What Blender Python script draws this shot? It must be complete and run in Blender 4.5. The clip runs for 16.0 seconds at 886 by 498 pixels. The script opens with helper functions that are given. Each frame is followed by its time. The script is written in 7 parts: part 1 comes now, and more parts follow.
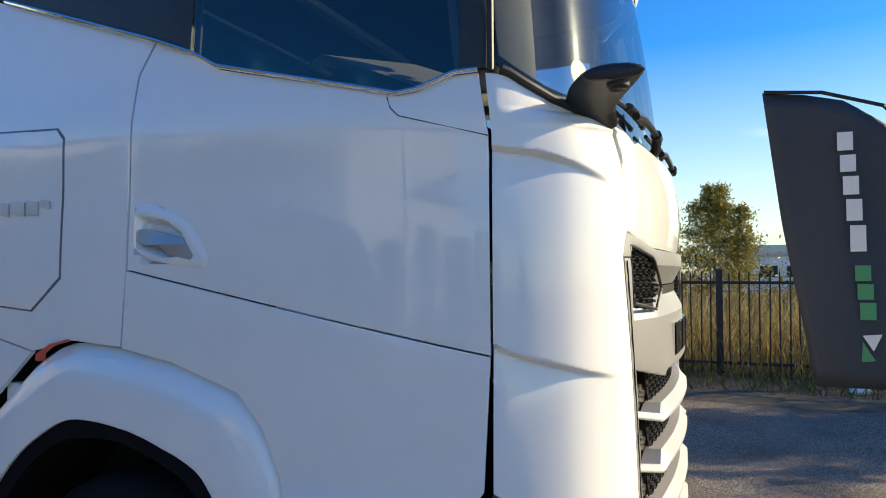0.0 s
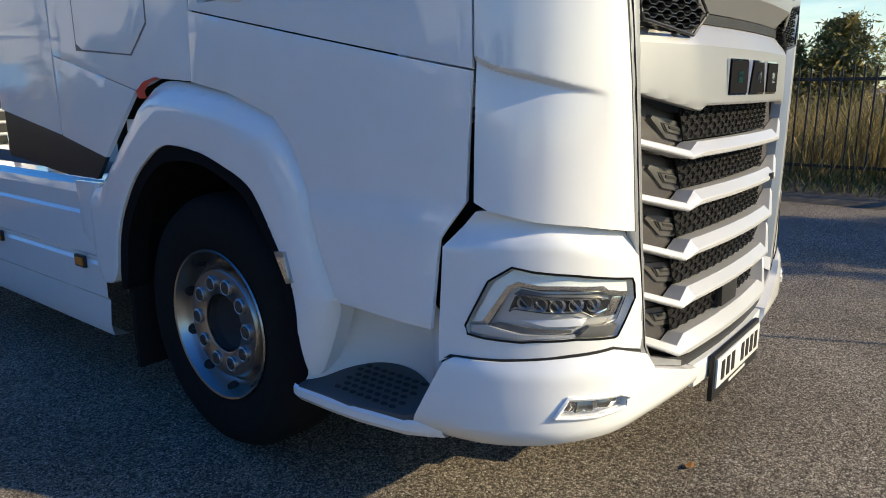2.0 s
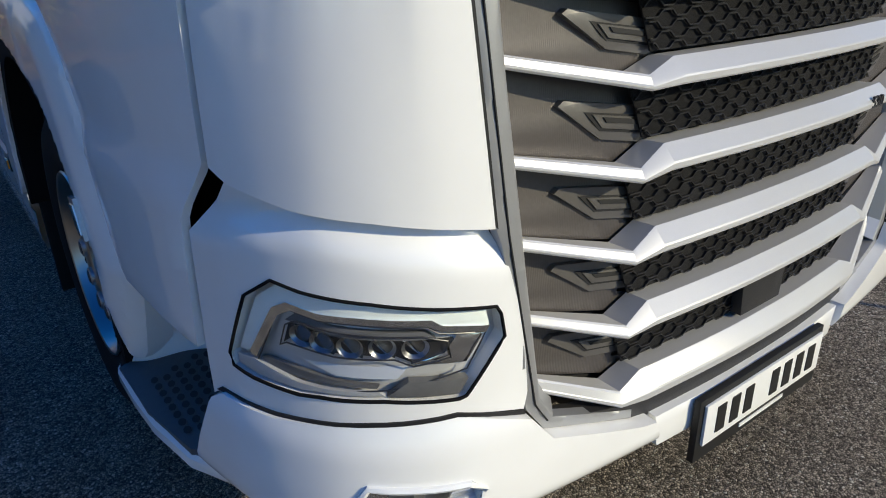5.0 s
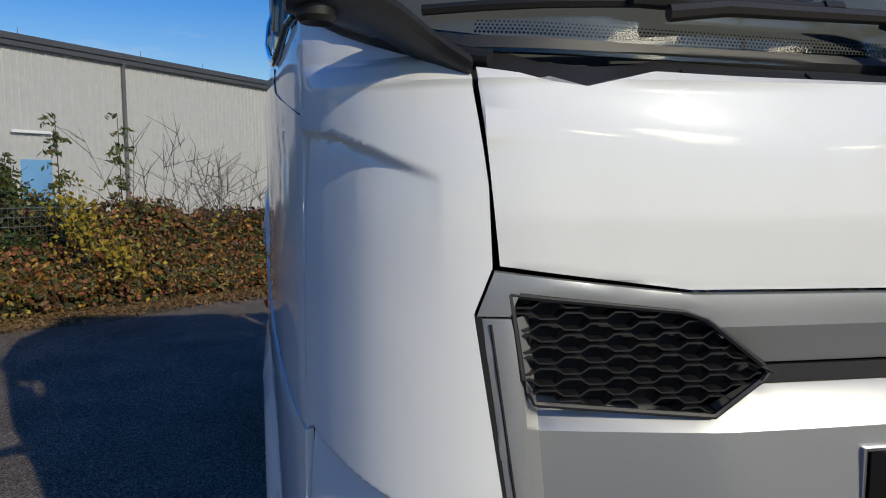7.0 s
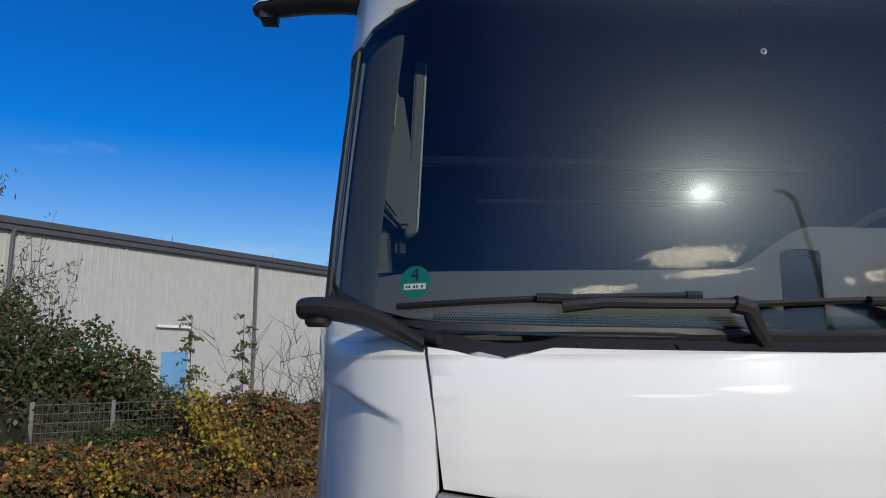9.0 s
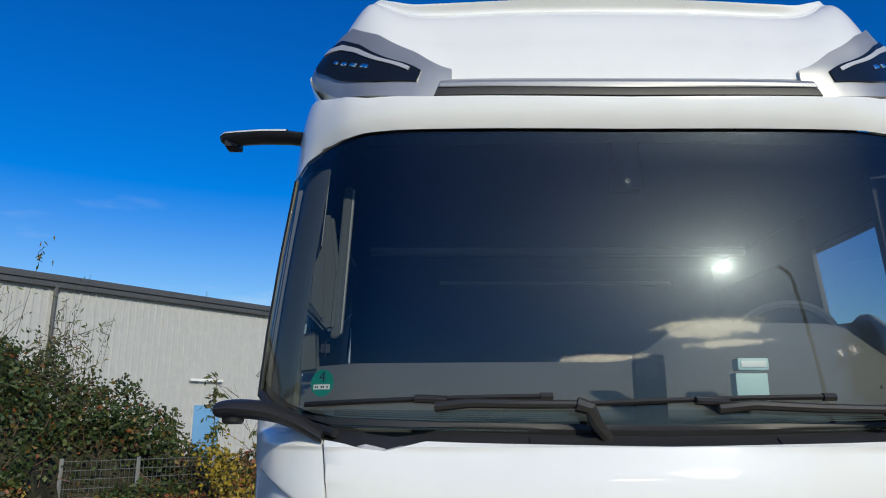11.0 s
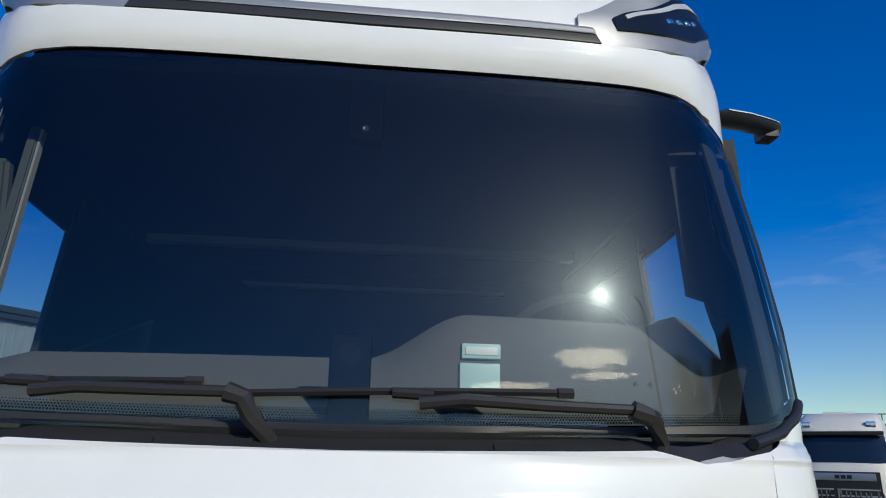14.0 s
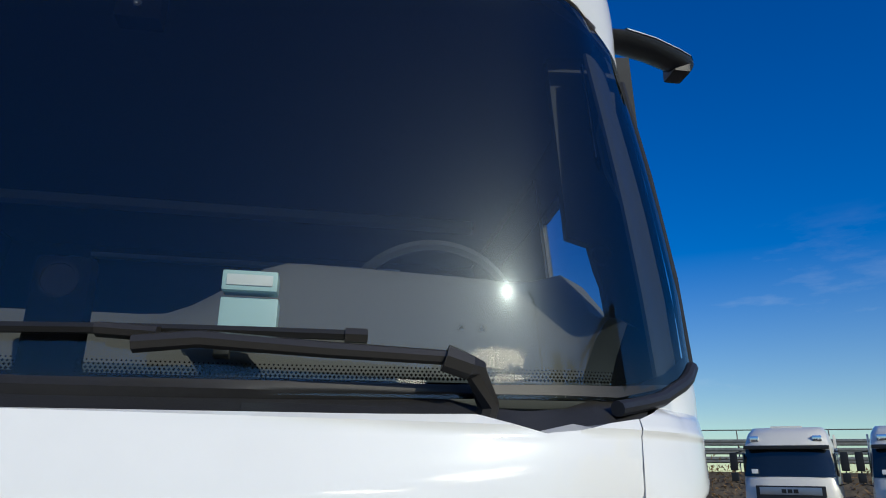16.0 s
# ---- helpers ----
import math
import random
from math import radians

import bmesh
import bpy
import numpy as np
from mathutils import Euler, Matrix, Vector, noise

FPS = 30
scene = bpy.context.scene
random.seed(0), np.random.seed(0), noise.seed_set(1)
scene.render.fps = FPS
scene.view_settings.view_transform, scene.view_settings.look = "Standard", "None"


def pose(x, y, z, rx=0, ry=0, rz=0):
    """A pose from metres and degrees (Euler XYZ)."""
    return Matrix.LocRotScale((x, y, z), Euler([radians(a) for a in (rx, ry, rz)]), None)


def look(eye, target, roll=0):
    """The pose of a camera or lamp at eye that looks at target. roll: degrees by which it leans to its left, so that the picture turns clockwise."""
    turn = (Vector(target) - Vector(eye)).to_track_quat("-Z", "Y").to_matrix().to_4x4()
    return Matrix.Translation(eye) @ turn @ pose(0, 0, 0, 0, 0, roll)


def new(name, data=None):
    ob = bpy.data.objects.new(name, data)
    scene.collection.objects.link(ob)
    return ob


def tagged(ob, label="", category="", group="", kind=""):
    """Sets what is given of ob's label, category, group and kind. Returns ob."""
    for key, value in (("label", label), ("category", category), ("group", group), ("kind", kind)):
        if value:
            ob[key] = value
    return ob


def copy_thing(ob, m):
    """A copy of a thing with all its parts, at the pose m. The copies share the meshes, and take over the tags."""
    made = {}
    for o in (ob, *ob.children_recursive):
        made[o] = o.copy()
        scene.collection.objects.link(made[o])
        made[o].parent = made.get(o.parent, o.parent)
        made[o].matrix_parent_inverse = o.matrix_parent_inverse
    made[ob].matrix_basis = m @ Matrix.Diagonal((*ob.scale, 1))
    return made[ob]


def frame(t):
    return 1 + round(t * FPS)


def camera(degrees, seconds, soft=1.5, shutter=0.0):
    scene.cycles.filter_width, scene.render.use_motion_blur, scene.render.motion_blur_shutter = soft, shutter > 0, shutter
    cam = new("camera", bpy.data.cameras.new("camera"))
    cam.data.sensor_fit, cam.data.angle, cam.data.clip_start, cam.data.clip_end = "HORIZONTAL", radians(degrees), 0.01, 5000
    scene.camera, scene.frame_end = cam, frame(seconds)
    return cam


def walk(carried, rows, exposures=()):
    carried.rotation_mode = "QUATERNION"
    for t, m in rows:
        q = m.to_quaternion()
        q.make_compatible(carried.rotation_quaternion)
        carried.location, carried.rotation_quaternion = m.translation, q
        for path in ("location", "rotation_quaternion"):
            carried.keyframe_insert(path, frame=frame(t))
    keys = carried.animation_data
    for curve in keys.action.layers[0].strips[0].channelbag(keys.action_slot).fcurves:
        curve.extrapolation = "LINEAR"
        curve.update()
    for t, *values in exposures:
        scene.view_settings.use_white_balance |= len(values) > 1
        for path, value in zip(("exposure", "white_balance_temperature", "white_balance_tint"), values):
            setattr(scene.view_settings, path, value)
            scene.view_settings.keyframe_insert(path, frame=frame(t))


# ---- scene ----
cam = camera(64.92, 16.0, soft=1.0)
PATH = [
    (0.0, (-2.903, -0.218, 1.714), (-1.057, 0.550, 1.780), -0.13),
    (0.5, (-2.836, -0.359, 1.617), (-1.050, 0.532, 1.501), -0.09),
    (1.0, (-2.774, -0.521, 1.555), (-1.071, 0.496, 1.300), -0.17),
    (1.5, (-2.760, -0.671, 1.487), (-1.148, 0.462, 1.142), -0.36),
    (2.0, (-2.692, -0.773, 1.439), (-1.180, 0.459, 0.994), -0.49),
    (2.5, (-2.509, -0.834, 1.351), (-1.104, 0.474, 0.788), -0.55),
    (3.0, (-2.327, -0.884, 1.301), (-1.002, 0.450, 0.618), -0.77),
    (3.2, (-2.247, -0.886, 1.293), (-0.946, 0.443, 0.559), -0.71),
    (5.3, (-1.373, -0.716, 1.527), (-0.371, 0.819, 0.728), -1.57),
    (5.5, (-1.287, -0.703, 1.576), (-0.360, 0.912, 0.847), -2.00),
    (6.0, (-1.176, -0.683, 1.683), (-0.386, 1.084, 1.180), -1.35),
    (6.5, (-1.199, -0.783, 1.805), (-0.553, 1.086, 1.505), -1.08),
    (7.0, (-1.183, -0.927, 1.966), (-0.750, 1.014, 1.758), 0.08),
    (7.5, (-1.169, -1.008, 2.038), (-0.819, 0.960, 2.004), -0.13),
    (8.0, (-1.075, -1.139, 2.060), (-0.796, 0.836, 2.202), -0.19),
    (8.5, (-0.997, -1.272, 2.076), (-0.808, 0.703, 2.327), -0.30),
    (9.0, (-0.960, -1.449, 2.092), (-0.848, 0.521, 2.415), -0.15),
    (9.2, (-0.937, -1.521, 2.097), (-0.850, 0.448, 2.439), -0.03),
    (11.3, (-0.512, -1.848, 2.196), (-0.517, 0.094, 2.672), -0.09),
    (11.5, (-0.447, -1.844, 2.193), (-0.463, 0.096, 2.677), -0.05),
    (12.0, (-0.280, -1.799, 2.189), (-0.303, 0.135, 2.702), 0.14),
    (12.5, (-0.210, -1.736, 2.177), (-0.227, 0.190, 2.716), 0.54),
    (13.0, (-0.176, -1.630, 2.150), (-0.145, 0.289, 2.713), 0.75),
    (13.5, (-0.105, -1.505, 2.124), (0.017, 0.407, 2.698), 1.03),
    (14.0, (0.043, -1.389, 2.096), (0.233, 0.516, 2.678), 1.13),
    (14.5, (0.149, -1.292, 2.079), (0.376, 0.602, 2.678), 0.95),
    (15.0, (0.208, -1.192, 2.074), (0.454, 0.698, 2.681), 1.06),
    (15.5, (0.271, -1.095, 2.079), (0.543, 0.789, 2.693), 1.09),
    (16.0, (0.421, -0.975, 2.031), (0.718, 0.900, 2.661), 0.87),
]
EXPOSURE = [(0.0, 1.56, 10500, 3), (1.5, 1.32, 9500, 2), (3.1, 1.16, 8800, 2), (5.3, 0.62, 7500, 1), (7.0, 0.22, 7250, 4), (9.0, 0.21, 7050, 5), (11.3, 0.36, 6950, 1), (16.0, 0.26, 6700, 1)]
walk(cam, [(t, look(eye, target, roll)) for t, eye, target, roll in PATH], EXPOSURE)

# ---- light ----
SUN_AZ, SUN_EL = 25.15, 24.5          # towards the sun: degrees from -y to +x, and above the horizon
SKY, SUN = 0.110, 2.2
TO_SUN = Vector((math.sin(radians(SUN_AZ)) * math.cos(radians(SUN_EL)), -math.cos(radians(SUN_AZ)) * math.cos(radians(SUN_EL)), math.sin(radians(SUN_EL))))
world = bpy.data.worlds.new("sky")
scene.world = world
world.use_nodes = True
wn = world.node_tree.nodes
wn.clear()
sky = wn.new("ShaderNodeTexSky")
sky.sky_type = "NISHITA"
sky.sun_disc = False
sky.sun_elevation = radians(SUN_EL)
sky.sun_rotation = radians(180 - SUN_AZ)
sky.air_density, sky.dust_density, sky.ozone_density = 1.0, 0.0, 2.0
hsv = wn.new("ShaderNodeHueSaturation")
hsv.inputs["Saturation"].default_value, hsv.inputs["Value"].default_value = 1.60, 1.0
hsv.inputs["Hue"].default_value = 0.525
coords = wn.new("ShaderNodeTexCoord")
stretch = wn.new("ShaderNodeMapping")
stretch.inputs["Scale"].default_value = (2.2, 2.2, 9.0)
puffs = wn.new("ShaderNodeTexNoise")
puffs.inputs["Scale"].default_value, puffs.inputs["Detail"].default_value, puffs.inputs["Roughness"].default_value = 1.6, 9, 0.58
cover = wn.new("ShaderNodeMapRange")
cover.inputs["From Min"].default_value, cover.inputs["From Max"].default_value = 0.60, 0.74
cover.inputs["To Max"].default_value = 0.22
height = wn.new("ShaderNodeSeparateXYZ")
low = wn.new("ShaderNodeMapRange")          # clouds thin out with height
low.inputs["From Min"].default_value, low.inputs["From Max"].default_value = 0.34, 0.16
amount = wn.new("ShaderNodeMath")
amount.operation = "MULTIPLY"
clouds = wn.new("ShaderNodeMix")
clouds.data_type = "RGBA"
clouds.inputs["B"].default_value = (6.0, 6.2, 6.6, 1)
wl = world.node_tree.links.new


def node_math(op, a, b=None, c=None):
    n = wn.new("ShaderNodeMath")
    n.operation = op
    for k, v in enumerate((a, b, c)):
        if v is None:
            continue
        if isinstance(v, (int, float)):
            n.inputs[k].default_value = v
        else:
            wl(v, n.inputs[k])
    return n.outputs[0]


# a few fair-weather clouds, low in the sky: bearing, height, half width, half height
fluff = wn.new("ShaderNodeTexNoise")
fluff.inputs["Scale"].default_value, fluff.inputs["Detail"].default_value, fluff.inputs["Roughness"].default_value = 52, 10, 0.66
wl(coords.outputs["Generated"], fluff.inputs["Vector"])
wl(coords.outputs["Generated"], height.inputs[0])
bearing = node_math("ARCTAN2", height.outputs["X"], node_math("MULTIPLY", height.outputs["Y"], -1))
total = None
for b0, z0, bw, zh in ((.40, .297, .085, .022), (.42, .262, .07, .008), (.22, .245, .07, .010), (.66, .23, .06, .012)):
    du = node_math("DIVIDE", node_math("SUBTRACT", bearing, b0), bw)
    dz = node_math("DIVIDE", node_math("SUBTRACT", height.outputs["Z"], z0), zh)
    r = node_math("SQRT", node_math("ADD", node_math("MULTIPLY", du, du), node_math("MULTIPLY", dz, dz)))
    r = node_math("ADD", r, node_math("MULTIPLY", node_math("SUBTRACT", fluff.outputs["Fac"], 0.5), 2.6))
    m = node_math("MULTIPLY", node_math("SUBTRACT", 1.0, r), 2.6)
    total = m if total is None else node_math("MAXIMUM", total, m)
puff = node_math("MINIMUM", node_math("MAXIMUM", total, 0.0), 0.9)
heap = wn.new("ShaderNodeMix")
heap.data_type = "RGBA"
heap.inputs["B"].default_value = (58, 53, 46, 1)          # sunlit cumulus beside the sun
bg = wn.new("ShaderNodeBackground")
bg.inputs["Strength"].default_value = SKY
wo = wn.new("ShaderNodeOutputWorld")
wl(sky.outputs[0], hsv.inputs["Color"])
wl(coords.outputs["Generated"], stretch.inputs["Vector"])
wl(stretch.outputs[0], puffs.inputs["Vector"])
wl(puffs.outputs["Fac"], cover.inputs["Value"])
wl(height.outputs["Z"], low.inputs["Value"])
wl(cover.outputs[0], amount.inputs[0])
wl(low.outputs[0], amount.inputs[1])
wl(amount.outputs[0], clouds.inputs["Factor"])
wl(puff, heap.inputs["Factor"])
wl(clouds.outputs["Result"], heap.inputs["A"])
haze_low = wn.new("ShaderNodeMapRange")         # pale blue air towards the horizon
haze_low.inputs["From Min"].default_value, haze_low.inputs["From Max"].default_value = 0.0, 0.30
haze_low.inputs["To Min"].default_value, haze_low.inputs["To Max"].default_value = 0.85, 0.0
air = wn.new("ShaderNodeMix")
air.data_type = "RGBA"
air.inputs["B"].default_value = (1.35, 2.15, 3.6, 1)
wl(height.outputs["Z"], haze_low.inputs["Value"])
sunward = wn.new("ShaderNodeMapRange")         # the pale air is thicker towards the sun
sunward.inputs["From Min"].default_value, sunward.inputs["From Max"].default_value = 0.0, 0.5
sunward.inputs["To Min"].default_value, sunward.inputs["To Max"].default_value = 1.0, 0.60
wl(height.outputs["Y"], sunward.inputs["Value"])
wl(node_math("MULTIPLY", haze_low.outputs[0], sunward.outputs[0]), air.inputs["Factor"])
wl(hsv.outputs[0], air.inputs["A"])
wl(air.outputs["Result"], clouds.inputs["A"])
# the bright air close round the sun
facing = wn.new("ShaderNodeVectorMath")
facing.operation = "DOT_PRODUCT"
facing.inputs[1].default_value = TO_SUN
wl(coords.outputs["Generated"], facing.inputs[0])
off = node_math("ARCCOSINE", node_math("MINIMUM", facing.outputs["Value"], 1.0))
glow = node_math("ADD", node_math("MULTIPLY", node_math("EXPONENT", node_math("MULTIPLY", off, -1 / radians(3.2))), 45.0),
                 node_math("MULTIPLY", node_math("EXPONENT", node_math("MULTIPLY", off, -1 / radians(11.0))), 6.0))
tint = wn.new("ShaderNodeVectorMath")
tint.operation = "SCALE"
tint.inputs[0].default_value = (0.92, 1.0, 1.02)
wl(glow, tint.inputs["Scale"])
lit_air = wn.new("ShaderNodeVectorMath")
wl(heap.outputs["Result"], lit_air.inputs[0])
wl(tint.outputs[0], lit_air.inputs[1])
wl(lit_air.outputs[0], bg.inputs[0])
wl(bg.outputs[0], wo.inputs[0])
sun_data = bpy.data.lights.new("sun", "SUN")
sun_data.energy, sun_data.angle, sun_data.color = SUN, radians(0.55), (1.0, 0.92, 0.79)
sun = new("sun", sun_data)
sun.matrix_world = look(TO_SUN * 50, (0, 0, 0))


# ---- materials ----
def mat(name, color, rough=0.5, metal=0.0, coat=0.0, grain=0.0, grain_size=60.0, bump=0.0, bump_size=200.0, spread=0.06, spec=0.5):
    """A surface with fine grain, broad variation and relief."""
    m = bpy.data.materials.new(name)
    m.use_nodes = True
    nt = m.node_tree
    b = nt.nodes["Principled BSDF"]
    b.inputs["Base Color"].default_value = (*color, 1)
    b.inputs["Roughness"].default_value = rough
    b.inputs["Metallic"].default_value = metal
    b.inputs["Specular IOR Level"].default_value = spec
    b.inputs["Coat Weight"].default_value = coat
    b.inputs["Coat Roughness"].default_value = 0.04
    b.inputs["Coat IOR"].default_value = 1.65
    tc = nt.nodes.new("ShaderNodeTexCoord")
    if grain > 0:
        n1 = nt.nodes.new("ShaderNodeTexNoise")
        n1.inputs["Scale"].default_value, n1.inputs["Detail"].default_value = grain_size, 6
        n2 = nt.nodes.new("ShaderNodeTexNoise")
        n2.inputs["Scale"].default_value, n2.inputs["Detail"].default_value = 2.3, 4
        nt.links.new(tc.outputs["Object"], n1.inputs["Vector"])
        nt.links.new(tc.outputs["Object"], n2.inputs["Vector"])
        mx = nt.nodes.new("ShaderNodeMath")
        mx.operation = "ADD"
        nt.links.new(n1.outputs["Fac"], mx.inputs[0])
        nt.links.new(n2.outputs["Fac"], mx.inputs[1])
        ramp = nt.nodes.new("ShaderNodeMapRange")
        ramp.inputs["From Min"].default_value, ramp.inputs["From Max"].default_value = 0.6, 1.4
        ramp.inputs["To Min"].default_value, ramp.inputs["To Max"].default_value = 1 - grain, 1 + grain
        nt.links.new(mx.outputs[0], ramp.inputs["Value"])
        hue = nt.nodes.new("ShaderNodeHueSaturation")
        hue.inputs["Color"].default_value = (*color, 1)
        nt.links.new(ramp.outputs[0], hue.inputs["Value"])
        nt.links.new(hue.outputs[0], b.inputs["Base Color"])
        rr = nt.nodes.new("ShaderNodeMapRange")
        rr.inputs["To Min"].default_value, rr.inputs["To Max"].default_value = max(0.02, rough - spread), min(1, rough + spread)
        nt.links.new(n2.outputs["Fac"], rr.inputs["Value"])
        nt.links.new(rr.outputs[0], b.inputs["Roughness"])
    if bump > 0:
        nb = nt.nodes.new("ShaderNodeTexNoise")
        nb.inputs["Scale"].default_value, nb.inputs["Detail"].default_value = bump_size, 5
        nt.links.new(tc.outputs["Object"], nb.inputs["Vector"])
        bp = nt.nodes.new("ShaderNodeBump")
        bp.inputs["Strength"].default_value, bp.inputs["Distance"].default_value = bump, 0.01
        nt.links.new(nb.outputs["Fac"], bp.inputs["Height"])
        nt.links.new(bp.outputs[0], b.inputs["Normal"])
    return m


def glass_mat(name, tint, ior=1.6, haze=0.0):
    """Thin glass: tinted see-through with a sharp mirror on top by Fresnel, and a faint film of dust."""
    m = bpy.data.materials.new(name)
    m.use_nodes = True
    nt = m.node_tree
    nt.nodes.clear()
    out = nt.nodes.new("ShaderNodeOutputMaterial")
    tr = nt.nodes.new("ShaderNodeBsdfTransparent")
    tr.inputs[0].default_value = (*tint, 1)
    gl = nt.nodes.new("ShaderNodeBsdfGlossy")
    gl.inputs["Roughness"].default_value = 0.0
    fr = nt.nodes.new("ShaderNodeFresnel")
    fr.inputs["IOR"].default_value = ior
    mx = nt.nodes.new("ShaderNodeMixShader")
    nt.links.new(fr.outputs[0], mx.inputs[0])
    nt.links.new(tr.outputs[0], mx.inputs[1])
    nt.links.new(gl.outputs[0], mx.inputs[2])
    last = mx
    if haze:
        # water marks: upright runs and specks of dried dust
        tc = nt.nodes.new("ShaderNodeTexCoord")
        mp = nt.nodes.new("ShaderNodeMapping")
        mp.inputs["Scale"].default_value = (34, 34, 3.2)
        runs = nt.nodes.new("ShaderNodeTexNoise")
        runs.inputs["Scale"].default_value, runs.inputs["Detail"].default_value = 1.0, 7
        pick = nt.nodes.new("ShaderNodeMapRange")
        pick.inputs["From Min"].default_value, pick.inputs["From Max"].default_value = 0.60, 0.74
        pick.inputs["To Min"].default_value, pick.inputs["To Max"].default_value = 0.97, 1.15
        nt.links.new(tc.outputs["Object"], mp.inputs["Vector"])
        nt.links.new(mp.outputs[0], runs.inputs["Vector"])
        nt.links.new(runs.outputs["Fac"], pick.inputs["Value"])
        for weight, rough in ((haze, 0.12), (haze * 3.5, 0.32), (haze * 2.5, 0.60)):
            dust = nt.nodes.new("ShaderNodeBsdfGlossy")
            dust.inputs["Roughness"].default_value = rough
            dust.inputs["Color"].default_value = (0.72, 0.90, 1.0, 1)
            m2 = nt.nodes.new("ShaderNodeMixShader")
            amt = nt.nodes.new("ShaderNodeMath")
            amt.operation = "MULTIPLY"
            amt.inputs[1].default_value = weight
            nt.links.new(pick.outputs[0], amt.inputs[0])
            nt.links.new(amt.outputs[0], m2.inputs[0])
            nt.links.new(last.outputs[0], m2.inputs[1])
            nt.links.new(dust.outputs[0], m2.inputs[2])
            last = m2
    nt.links.new(last.outputs[0], out.inputs[0])
    return m


def plain_glass(name, tint, gloss):
    """Glass seen from both sides: see-through with an even faint mirror."""
    m = bpy.data.materials.new(name)
    m.use_nodes = True
    nt = m.node_tree
    nt.nodes.clear()
    out = nt.nodes.new("ShaderNodeOutputMaterial")
    tr = nt.nodes.new("ShaderNodeBsdfTransparent")
    tr.inputs[0].default_value = (*tint, 1)
    gl = nt.nodes.new("ShaderNodeBsdfGlossy")
    gl.inputs["Roughness"].default_value = 0.0
    mx = nt.nodes.new("ShaderNodeMixShader")
    mx.inputs[0].default_value = gloss
    nt.links.new(tr.outputs[0], mx.inputs[1])
    nt.links.new(gl.outputs[0], mx.inputs[2])
    nt.links.new(mx.outputs[0], out.inputs[0])
    return m


